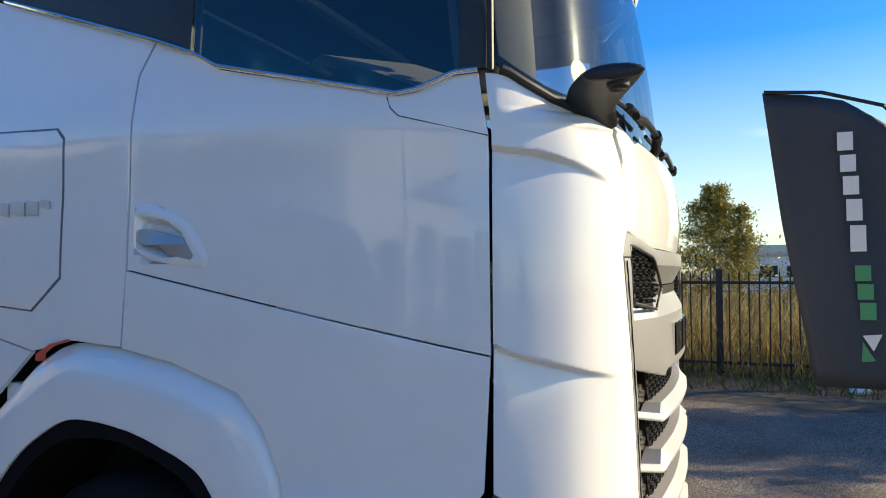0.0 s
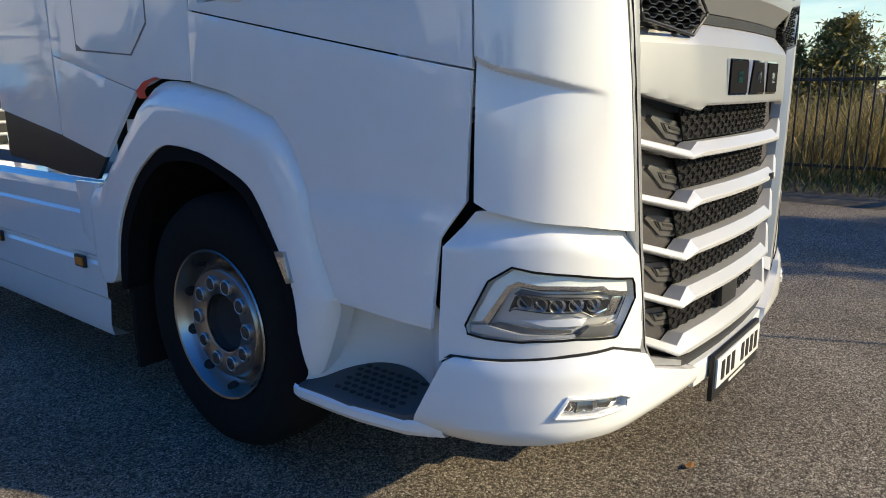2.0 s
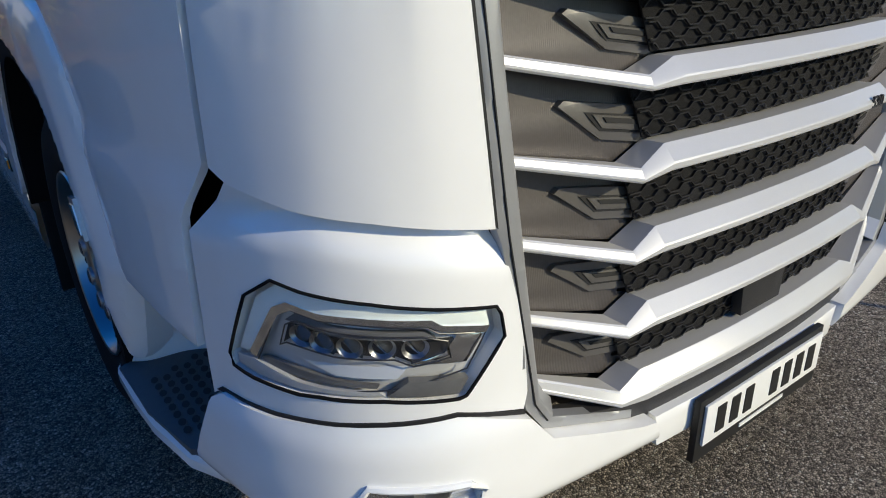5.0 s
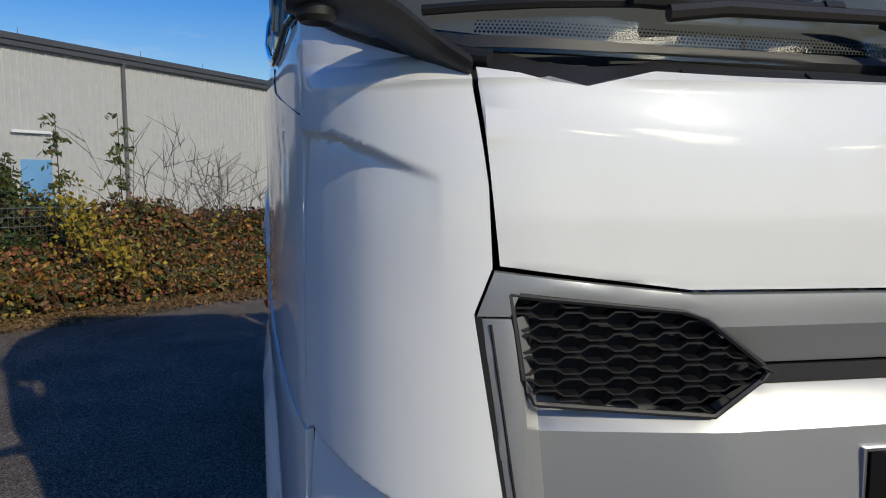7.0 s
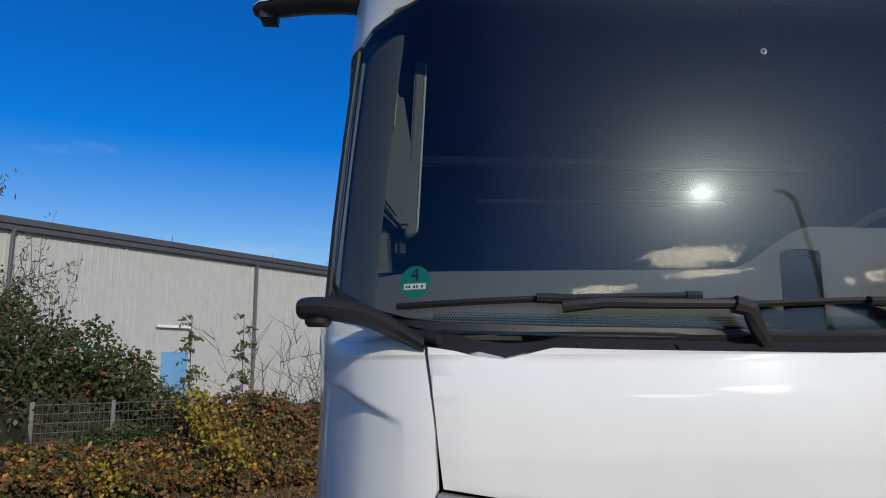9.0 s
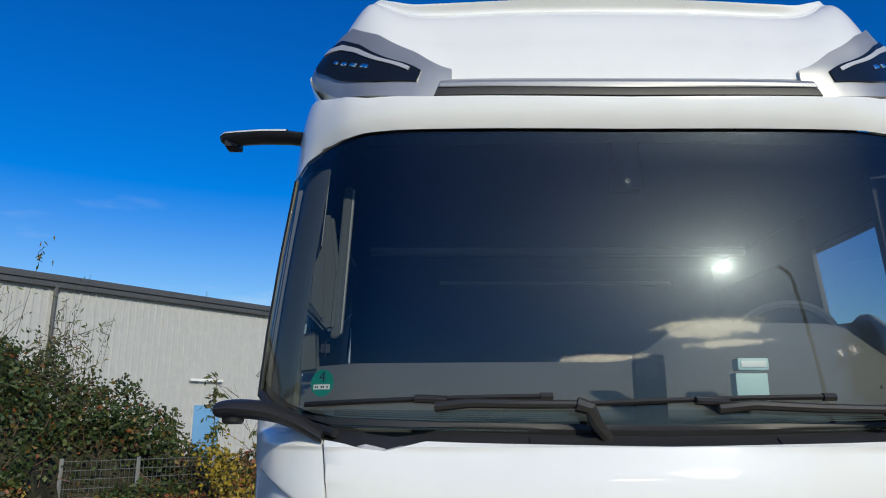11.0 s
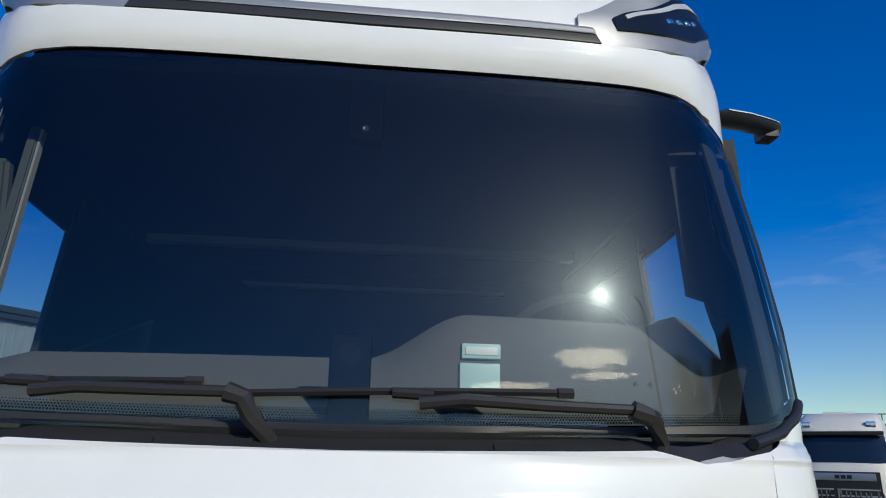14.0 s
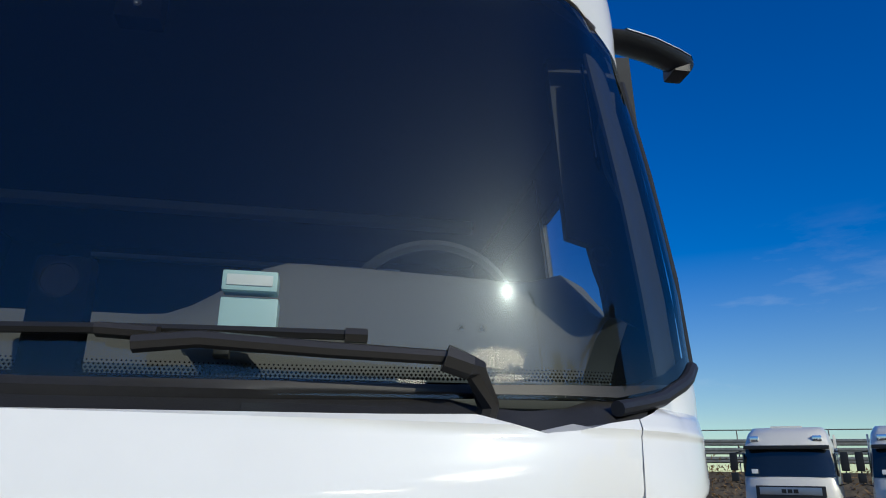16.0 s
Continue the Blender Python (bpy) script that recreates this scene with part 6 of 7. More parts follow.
def leaves(points, size, material, name, parent=None, up=0.3, narrow=0.6, label=""):
    """One mesh of many small pointed leaves."""
    verts, faces = [], []
    for p in points:
        n = Vector((rnd.gauss(0, 1), rnd.gauss(0, 1), rnd.gauss(0, 1) + up)).normalized()
        a = n.orthogonal().normalized()
        a.rotate(Matrix.Rotation(rnd.random() * 6.28, 3, n))
        b = n.cross(a)
        s = size * rnd.uniform(.55, 1.35)
        i = len(verts)
        p = Vector(p)
        verts += [p - a * s, p + b * s * narrow * .5 - a * s * .1 + n * s * .12, p + a * s, p - b * s * narrow * .5 - a * s * .1 + n * s * .12]
        faces.append((i, i + 1, i + 2, i + 3))
    me = bpy.data.meshes.new(name)
    me.from_pydata(verts, [], faces)
    me.materials.append(material)
    ob = new(name, me)
    ob.parent = parent
    if label:
        tagged(ob, label)
    return ob


def twigs(lines, name, material, parent=None, r=.006):
    bm = bmesh.new()
    for a, b in lines:
        a, b = Vector(a), Vector(b)
        m = (a + b) / 2 + Vector((rnd.gauss(0, .04), rnd.gauss(0, .04), rnd.gauss(0, .03)))
        tube_bm(bm, [a, m, b], r, 3, .35)
    return part(name, bm, material, parent, smooth=False)


def tree(x, y, h, spread, material, bark, label, lean=0.0, n=2600, size=.075, seed=1, droop=0.0, first=.18):
    """A tapered trunk, limbs and clumps of leaves round them."""
    r = random.Random(seed)
    t = empty("tree", (x, y, 0), label, "tree")
    bm = bmesh.new()
    trunk = [Vector((lean * h * f + .06 * h * math.sin(f * 4 + seed) * .12, .05 * h * math.sin(f * 3 + seed) * .12, h * f * .94)) for f in [i / 10 for i in range(11)]]
    tube_bm(bm, trunk, .022 * h, 8, .12)
    tips = []
    for k in range(int(26 + h * 2)):
        f = first + (.97 - first) * (k + r.random()) / int(26 + h * 2)
        p = trunk[min(9, int(f * 10))].lerp(trunk[min(10, int(f * 10) + 1)], f * 10 - int(f * 10))
        w = k * 2.4 + r.random()
        ln = spread * (1.0 - f) ** .55 * (.55 + .6 * r.random()) * (.5 + .5 * min(1, (f - first + .08) / .25))
        d = Vector((math.cos(w), math.sin(w), .55 + .5 * r.random()))
        q = p + d.normalized() * ln
        m = p.lerp(q, .5) + Vector((0, 0, .05 * ln))
        q.z -= droop * ln
        tube_bm(bm, [p, m, q], .007 * h * (1 - f * .6), 4, .25)
        tips += [(p, m, q, ln)]
    part("trunk", bm, bark, t)
    pts = []
    for _ in range(n):
        p, m, q, ln = tips[int(r.random() ** .9 * len(tips))]
        s = .25 + .8 * r.random()
        c = p.lerp(m, s * 2) if s < .5 else m.lerp(q, s * 2 - 1)
        g = .09 + .075 * ln
        pts.append(c + Vector((r.gauss(0, g), r.gauss(0, g), r.gauss(0, g * .8) - droop * .3 * r.random())))
    leaves(pts, size, material, "crown", t)
    return t


# ---- the fence, its verge and the field behind ----
bm = bmesh.new()
ys = [-30 + 1.0 * i for i in range(71)]
prof = [(6.95, .004), (7.1, .05), (7.5, .09), (8.2, .12), (9.2, .10), (16, .06), (120, .05)]
rows = [[bm.verts.new((x + (.12 * math.sin(y * 1.7) + .08 * math.sin(y * 4.1) if x < 7.2 else 0), y, z + (.02 * math.sin(y * 2.3 + x) if z > .01 else 0))) for x, z in prof] for y in ys]
for a, b in zip(rows, rows[1:]):
    for k in range(len(prof) - 1):
        bm.faces.new((a[k], a[k + 1], b[k + 1], b[k]))
tagged(part("verge", bm, M["soil"]), "dark soil verge with weeds under the fence", "verge", kind="structure")
fence = empty("fence", (8.6, 0, 0), "black steel picket fence along the verge", "fence")
fm = mat("fence_paint", (0.016, 0.015, 0.015), 0.5, grain=0.25, grain_size=30, bump=0.1, bump_size=60)
box("rail", -.012, .012, -14, 22, 1.52, 1.565, fm, fence, .003)
box("rail", -.012, .012, -14, 22, .30, .345, fm, fence, .003)
bm = bmesh.new()
box_bm(bm, -.011, .011, -.011, .011, .10, 1.68)
tip = [bm.verts.new((sx * .011, sy * .011, 1.68)) for sx, sy in ((-1, -1), (1, -1), (1, 1), (-1, 1))]
top = bm.verts.new((0, 0, 1.73))
for k in range(4):
    bm.faces.new((tip[k], tip[(k + 1) % 4], top))
pk = part("picket", bm, fm, fence, smooth=False)
pk.location = (-.024, -14, 0)
k = 1
while -14 + k * .137 < 22:
    q = new("picket", pk.data)
    q.parent = fence
    q.location = (-.024, -14 + k * .137, rnd.uniform(-.008, .008))
    q.rotation_euler = (rnd.gauss(0, .006), rnd.gauss(0, .006), 0)
    k += 1
for i in range(13):
    box("fence_post", -.04, .04, -14.07 + i * 2.8, -13.97 + i * 2.8, 0, 1.75, fm, fence, .006)


def blades(name, n, xr, yr, hr, material, width, label, cat, zb=.08, bend=.35):
    verts, faces = [], []
    for _ in range(n):
        x, y = rnd.uniform(*xr), rnd.uniform(*yr)
        h = rnd.uniform(*hr) * (.6 + .5 * noise.noise(Vector((x * .6, y * .6, 0))) + .4)
        w, a = width * rnd.uniform(.6, 1.4), rnd.uniform(0, 6.28)
        d = Vector((math.cos(a), math.sin(a), 0))
        b = Vector((rnd.gauss(0, bend), rnd.gauss(0, bend), 0)) * h
        i = len(verts)
        base = Vector((x, y, zb))
        verts += [base - d * w, base + d * w, base + b * .4 + d * w * .8 + Vector((0, 0, h * .6)), base + b * .4 - d * w * .8 + Vector((0, 0, h * .6)), base + b + Vector((0, 0, h))]
        faces += [(i, i + 1, i + 2, i + 3), (i + 3, i + 2, i + 4)]
    me = bpy.data.meshes.new(name)
    me.from_pydata(verts, [], faces)
    me.materials.append(material)
    return tagged(new(name, me), label, cat, kind="stuff")


blades("dry_grass", 9000, (8.75, 13.5), (-7, 9), (.55, 1.15), M["dry"], .012, "tall straw-coloured dry grass behind the fence", "grass")
blades("dry_grass", 4500, (13.5, 30), (-12, 22), (.6, 1.2), M["dry"], .030, "tall straw-coloured dry grass behind the fence", "grass")
blades("verge_grass", 5000, (7.35, 8.9), (-6, 9), (.06, .30), M["verge"], .008, "low green and brown verge weeds", "grass", bend=.6)
blades("verge_weeds", 900, (8.3, 8.9), (-6, 9), (.5, 1.0), M["dry"], .007, "dry weed stalks grown through the fence", "weeds")
tree(28, .5, 5.6, 2.7, M["birch"], M["birchbark"], "yellowing birch with drooping autumn leaves", n=13000, size=.085, seed=3, droop=.35, first=.10)
tree(30, 2.65, 5.2, 1.2, M["willow"], M["birchbark"], "slim grey-green young birch", n=4000, size=.08, seed=5, first=.2)
tree(27, -.55, 4.6, 1.2, M["birch"], M["birchbark"], "small thin birch with few leaves", n=3500, size=.08, seed=8, first=.2)
tree(27, 4.6, 4.0, 2.5, M["olive"], M["bark"], "low dense olive-yellow autumn tree", n=12000, size=.10, seed=11, first=.05)
tree(26, 6.6, 3.7, 2.5, M["olive"], M["bark"], "low dense olive-yellow autumn tree", n=12000, size=.10, seed=12, first=.05)
tree(28, 9.5, 4.4, 2.7, M["olive"], M["bark"], "low dense olive-yellow autumn tree", n=12000, size=.10, seed=13, first=.05)
pts = []
for _ in range(9000):
    y = rnd.uniform(-9, 16)
    pts.append((24 + rnd.gauss(0, 1.2), y, abs(rnd.gauss(0, .9)) * (1.3 + .4 * math.sin(y * .9)) + .3))
tagged(leaves(pts, .11, M["olive"], "far_scrub"), "dense olive autumn scrub beyond the dry field", "scrub", kind="stuff")
# trees on the sunny side that shade the yard
tree(9.1, -10.5, 6.8, 2.4, M["birch"], M["birchbark"], "tall thinly leaved birch beyond the fence", n=3600, size=.09, seed=21, first=.3)
tree(10.6, -12.5, 7.0, 2.5, M["birch"], M["birchbark"], "tall thinly leaved birch beyond the fence", n=3600, size=.09, seed=22, first=.3)
tree(8.9, -8.4, 5.2, 2.2, M["birch"], M["birchbark"], "thinly leaved birch beside the yard", n=4200, size=.09, seed=23, first=.25)
tree(10.4, -9.8, 6.6, 2.4, M["birch"], M["birchbark"], "thinly leaved birch beside the yard", n=4200, size=.09, seed=24, first=.25)
shed = empty("warehouse", (70, -3, 0), "far pale grey flat-roofed warehouse", "building")
box("wall", -6, 6, -6, 4, 0, 3.0, M["plate_white"], shed)
box("roof", -6.2, 6.2, -6.2, 4.2, 3.0, 4.0, M["steel"], shed)
for k in range(4):
    box("window", -6.05, -5.95, -5 + k * 2.1, -3.6 + k * 2.1, 1.2, 2.2, M["ink"], shed, 0)
bm = bmesh.new()
bmesh.ops.create_icosphere(bm, subdivisions=2, radius=.13)
for v in bm.verts:
    v.co *= 1 + .3 * noise.noise(v.co * 9)
    v.co.z *= .6
st = tagged(part("stone", bm, M["plate_white"]), "pale stone lying on the verge", "stone")
st.location = (7.75, -1.75, .13)

# ---- flag ----
flag = empty("flag", (2.3, -1.38, 0), "dark grey feather flag on a pole", "flag")
cloth = bmesh.new()
n = 18
rows = []
for i in range(n + 1):
    t = i / n
    row = []
    for j in range(13):
        s = j / 12
        zt, zb = float(np.interp(s, (0, .25, .5, .75, 1), (2.93, 2.90, 2.83, 2.66, 2.25))), .96
        z = zt + (zb - zt) * t
        yl = float(np.interp(z, (.96, 2.02, 2.93), (-.71, -.53, -.42)))
        y = yl + (-1.37 - yl) * s
        row.append(cloth.verts.new((.018 * math.sin(s * 9 + t * 2) * (1 - t * .5) + .02 * math.sin(t * 5), y + 1.38, z)))
    rows.append(row)
for a, b in zip(rows, rows[1:]):
    for j in range(12):
        cloth.faces.new((a[j], a[j + 1], b[j + 1], b[j]))
fl = part("cloth", cloth, mat("flag_cloth", (0.030, 0.038, 0.052), 0.6, grain=0.15, grain_size=20, bump=0.1, bump_size=300), flag, "dark grey printed cloth")
sol = fl.modifiers.new("thick", "SOLIDIFY")
sol.thickness = .003
tube("pole", [(0, 0, 0), (0, 0, 2.2), (0, .05, 2.5), (0, .25, 2.78), (0, .60, 2.9), (0, .95, 2.935)], .013, M["ink"], flag)
bm = bmesh.new()
lathe(bm, [(.001, .06), (.06, .06), (.22, .03), (.25, 0)], 24, "z")
part("base", bm, M["ink"], flag)
white_cloth = mat("white_print", (0.75, 0.75, 0.75), 0.6, grain=0.05)
green_cloth = mat("green_print", (0.05, 0.30, 0.13), 0.6, grain=0.05)
for z0, z1, c in ((2.50, 2.62, white_cloth), (2.36, 2.47, white_cloth), (2.21, 2.33, white_cloth), (2.04, 2.18, white_cloth), (1.84, 2.01, white_cloth), (1.65, 1.75, green_cloth), (1.53, 1.63, green_cloth), (1.40, 1.51, green_cloth)):
    y = -.90 - (2.6 - (z0 + z1) / 2) * .10
    box("print_block", -.034, -.028, y + 1.38 - .045, y + 1.38 + .045, z0, z1, c, flag, 0)
for a, c in ((((-.98, 1.30), (-1.09, 1.31), (-1.04, 1.20)), white_cloth), (((-.98, 1.26), (-1.05, 1.14), (-.97, 1.13)), green_cloth)):
    bm = bmesh.new()
    bm.faces.new([bm.verts.new((-.033, y + 1.38, z)) for y, z in a])
    part("print_block", bm, c, flag, smooth=False)

# ---- the hall ----
WN, WD, W0 = Vector((.788, -.6155, 0)), Vector((.6155, .788, 0)), Vector((-22.013, 17.19, 0))
hall = empty("hall", W0, "long pale grey ribbed metal hall with dark eaves", "building")
hall.rotation_euler = (0, 0, math.atan2(WD.y, WD.x))
# inside the hall's own frame x runs along the wall and -y faces the yard
clad = mat("ribbed_cladding", (0.47, 0.47, 0.455), 0.5, grain=0.07, grain_size=4, bump=0.02, bump_size=20)
bm = bmesh.new()
x = -22.0
prev = None
while x < 46:
    for dx, dy in ((0, 0), (.20, 0), (.225, -.035), (.275, -.035), (.30, 0)):
        v = [bm.verts.new((x + dx, dy, z)) for z in (0, 7.1)]
        if prev:
            bm.faces.new((prev[0], v[0], v[1], prev[1]))
        prev = v
    x += .30
part("wall", bm, clad, hall, smooth=False)
box("side_wall", 46, 46.2, 0, 30, 0, 7.1, clad, hall)
eave = mat("dark_eaves", (0.075, 0.078, 0.085), 0.45, grain=0.1, grain_size=5)
box("eave_board", -22, 46.3, -.28, .3, 7.06, 7.36, eave, hall, .02)
box("gutter", -22, 46.3, -.36, -.20, 7.28, 7.54, eave, hall, .03)
bm = bmesh.new()
rf = [bm.verts.new(p) for p in ((-22, -.1, 7.5), (46.3, -.1, 7.5), (46.3, 30, 9.0), (-22, 30, 9.0))]
bm.faces.new(rf)
part("roof", bm, eave, hall, smooth=False)
for px in (33.5, 21.83, 10.2, -1.5, -13.2):
    tube("downpipe", [(px, -.16, 0), (px, -.16, 6.9), (px, -.28, 7.1)], .085, mat("zinc_pipe", (0.16, 0.165, 0.17), 0.45, metal=.3, grain=.1, grain_size=10), hall)
box("side_door", 16.75, 18.1, -.10, .02, .35, 2.62, mat("blue_door", (0.16, 0.36, 0.60), 0.35, grain=.05, grain_size=3), hall, .01, "light blue steel door")
box("door_frame", 16.66, 18.2, -.07, .03, .3, 2.70, clad, hall, .01)
box("strip_lamp", 16.4, 18.1, -.22, -.10, 3.68, 3.80, M["plate_white"], hall, .02, "long white strip lamp")
for px in (17, 23, 27):
    tube("roof_rod", [(px, 0, 7.5), (px, 0, 7.85)], .012, eave, hall, 5)

# ---- brambles in front of the hall ----
def base_line(x):
    return float(np.interp(x, (-12, -8, -5.3, -3.9, -2.0, 2, 9), (3.6, 6.6, 8.55, 9.65, 10.9, 13.2, 17)))


def crest(x):
    return float(np.interp(x, (-12, -9, -8, -7, -5.8, -4.9, -4.2, -3.5, -2.6, 0, 9), (4.3, 4.3, 4.1, 3.4, 2.4, 1.65, 1.55, 1.55, 1.35, 1.25, 1.2)))


bm = bmesh.new()
xs = [-12 + i * .7 for i in range(31)]
rows = [[bm.verts.new((x, base_line(x) + d + .25 * math.sin(x * 2.2), z)) for x in xs] for d, z in ((-.55, .004), (.1, .06), (2, .12), (9, .1))]
for a, b in zip(rows, rows[1:]):
    for k in range(len(xs) - 1):
        bm.faces.new((a[k], a[k + 1], b[k + 1], b[k]))
tagged(part("soil_bed", bm, M["soil"]), "brown soil bed strewn with leaf litter", "soil", kind="structure")
pts, green, lit, tw = [], [], [], []


def hedge_top(x, d):
    """Height of the bramble mass, d metres behind its front line."""
    n = noise.noise(Vector((x * 1.1, d * 1.1, 3))) * .30 + noise.noise(Vector((x * 3.1, d * 3.1, 8))) * .14
    top = crest(x) * (.86 + n) * min(1, (.26 + d / 1.5) ** .8)
    return min(top, .95 * (1 + n)) if d < 1.35 and -6.3 < x < -4.4 else top


for _ in range(105000):
    x = rnd.uniform(-11.5, 1.0)
    d = rnd.random() ** 1.5 * 3.4
    top = hedge_top(x, d)
    z = top * (1 - abs(rnd.gauss(0, .14))) if rnd.random() < .72 else rnd.random() * top
    z = max(.03, z + rnd.gauss(0, .05))
    p = (x, base_line(x) + d + .15 * noise.noise(Vector((x * 2, z * 2, 0))), z)
    (green if noise.noise(Vector((x * .5, d * .6, z * .8 + 5))) + .55 * (z - 1.3) + .35 * (-5.4 - x) > .05 else pts).append(p)
# a filler sheet under the leaves, coloured dark as the hedge's inner shade
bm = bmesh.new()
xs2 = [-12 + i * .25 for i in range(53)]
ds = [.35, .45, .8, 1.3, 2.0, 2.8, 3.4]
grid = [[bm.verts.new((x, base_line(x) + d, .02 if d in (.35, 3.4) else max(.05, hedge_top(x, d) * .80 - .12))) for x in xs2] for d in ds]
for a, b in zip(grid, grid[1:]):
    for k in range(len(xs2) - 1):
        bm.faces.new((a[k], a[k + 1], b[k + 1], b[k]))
tagged(part("hedge_shade_core", bm, mat("thicket_shade", (.035, .036, .018), .95, grain=.5, grain_size=14, bump=1.0, bump_size=12), smooth=False), "dark filler sheet standing for the shade inside the bramble hedge", "hedge", kind="stuff")
for _ in range(9000):
    x = rnd.uniform(-9, 0)
    lit.append((x, base_line(x) + rnd.gauss(-.10, .26), .03 + abs(rnd.gauss(0, .03))))
for _ in range(1100):
    x = rnd.uniform(-9.5, 0)
    d = rnd.random() ** 1.3 * 2.2
    z = rnd.random() * crest(x) * min(1, .35 + d / 1.6)
    a = Vector((x, base_line(x) + d, z))
    tw.append((a, a + Vector((rnd.gauss(0, .35), rnd.gauss(0, .25), rnd.gauss(.12, .22)))))
tagged(leaves(pts, .040, M["bramble"], "bramble_hedge", narrow=1.5), "overgrown bramble hedge in autumn colours", "hedge", kind="stuff")
tagged(leaves(green, .042, M["greenbramble"], "green_hedge", narrow=1.4), "dark green overgrown hedge tops", "hedge", kind="stuff")
tagged(leaves(lit, .045, M["litter"], "leaf_litter"), "brown fallen leaves at the yard's edge", "leaves", kind="stuff")
tagged(twigs(tw, "bramble_stem", mat("bramble_stem", (0.16, 0.085, 0.055), .7, grain=.3), r=.006), "reddish brown bramble stems", "stems", kind="stuff")


def shrub(x, y, h, n, spread, material, name, label, leafy=14, size=.05, seed=1):
    """Upright stems, each with leaves along it."""
    r = random.Random(seed)
    t = empty(name, (x, y, 0), label, "shrub")
    lines, pts = [], []
    for _ in range(n):
        w = r.random() * 6.28
        a = Vector((r.gauss(0, spread * .3), r.gauss(0, spread * .3), 0))
        hh = h * r.uniform(.55, 1.0)
        b = a + Vector((math.cos(w) * spread * r.random(), math.sin(w) * spread * r.random(), hh))
        lines.append((a, b))
        for _k in range(leafy):
            f = r.uniform(.35, 1.02)
            c = a.lerp(b, f) + Vector((r.gauss(0, .07), r.gauss(0, .07), r.gauss(0, .06)))
            pts.append(c)
        for _k in range(3 if leafy else 9):
            f = r.uniform(.35, .95)
            c = a.lerp(b, f)
            e = c + Vector((r.gauss(0, .22 if leafy else .34), r.gauss(0, .22 if leafy else .34), r.uniform(.1, .4 if leafy else .6)))
            lines.append((c, e))
            for _q in range(leafy // 3):
                pts.append(c.lerp(e, r.random() * 1.05) + Vector((r.gauss(0, .03), r.gauss(0, .03), r.gauss(0, .03))))
    twigs(lines, "stem", M["bark"], t, r=.008)
    if leafy:
        leaves(pts, size, material, "foliage", t, narrow=.45)
    return t


shrub(-8.2, 9.4, 4.9, 46, 1.3, M["willow"], "willow_shrub", "tall grey-green willow shrub", 26, .06, 31)
shrub(-7.0, 10.2, 4.2, 30, 1.0, M["willow"], "willow_shrub", "tall grey-green willow shrub", 24, .06, 32)
shrub(-9.8, 8.4, 4.9, 36, 1.3, M["willow"], "willow_shrub", "tall grey-green willow shrub", 24, .06, 33)
shrub(-2.9, 12.2, 2.9, 12, 1.2, M["willow"], "bare_shrub", "bare brown twiggy shrub", 0, .05, 34)
shrub(-2.1, 12.6, 2.6, 10, 1.1, M["willow"], "bare_shrub", "bare brown twiggy shrub", 0, .05, 35)


def sapling(x, y, h, seed, yellow=False):
    """A straight stem with whorls of feathered leaves."""
    r = random.Random(seed)
    t = empty("sapling", (x, y, 0), "slender sapling with feathered leaves", "sapling")
    tube("stem", [(0, 0, 0), (.02, .01, h * .5), (0, 0, h)], .014, M["bark"], t, 6, taper=.4)
    pts = []
    for k in range(40 if yellow else 30):
        f = r.uniform(.45, 1.0)
        w = r.random() * 6.28
        ln = .40 * (1.15 - f * .5)
        for q in range(9):
            s = q / 9
            pts.append((math.cos(w) * ln * s + r.gauss(0, .015), math.sin(w) * ln * s + r.gauss(0, .015), h * f + .10 * s - .18 * s * s + r.gauss(0, .015)))
    leaves(pts, .066, M["willow"], "foliage", t, narrow=.7)
    return t


sapling(-4.95, 12.0, 2.95, 41, True)
sapling(-3.98, 12.0, 3.0, 42)
sapling(-5.6, 11.6, 2.3, 43)
M["yellow"] = leaf_mat("yellow_leaves", [(0, (.36, .26, .025)), (.5, (.42, .31, .04)), (.8, (.22, .20, .04))])
for i, (x, y, z) in enumerate(((-4.15, 9.6, 1.5), (-3.95, 9.55, 1.2), (-3.45, 9.5, .85), (-4.95, 8.7, .55))):
    pts = [(x + rnd.gauss(0, .17), y + rnd.gauss(0, .15), z + rnd.gauss(0, .19)) for _ in range(240)]
    tagged(leaves(pts, .042, M["yellow"], "yellow_shrub", narrow=1.1), "bright yellow autumn shrub leaves", "shrub", kind="stuff")
# welded mesh fence among the brambles
mesh_fence = empty("mesh_fence", (-5.35, 9.9, 0), "grey welded mesh fence among brambles", "fence")
zinc = mat("galvanised_wire", (0.16, 0.165, 0.165), 0.6, metal=.4, grain=.1)
mesh_fence.rotation_euler = (0, 0, radians(35))
for k in range(9):
    tube("wire", [(-1.2, 0, .42 + k * .135), (1.1, 0, .42 + k * .135)], .006, zinc, mesh_fence, 5)
for k in range(34):
    tube("wire", [(-1.2 + k * .07, .006, .3), (-1.2 + k * .07, .006, 1.52)], .0035, zinc, mesh_fence, 4)
for px in (-1.2, -.1, 1.1):
    box("post", px - .03, px + .03, -.03, .03, 0, 1.55, zinc, mesh_fence, .005)

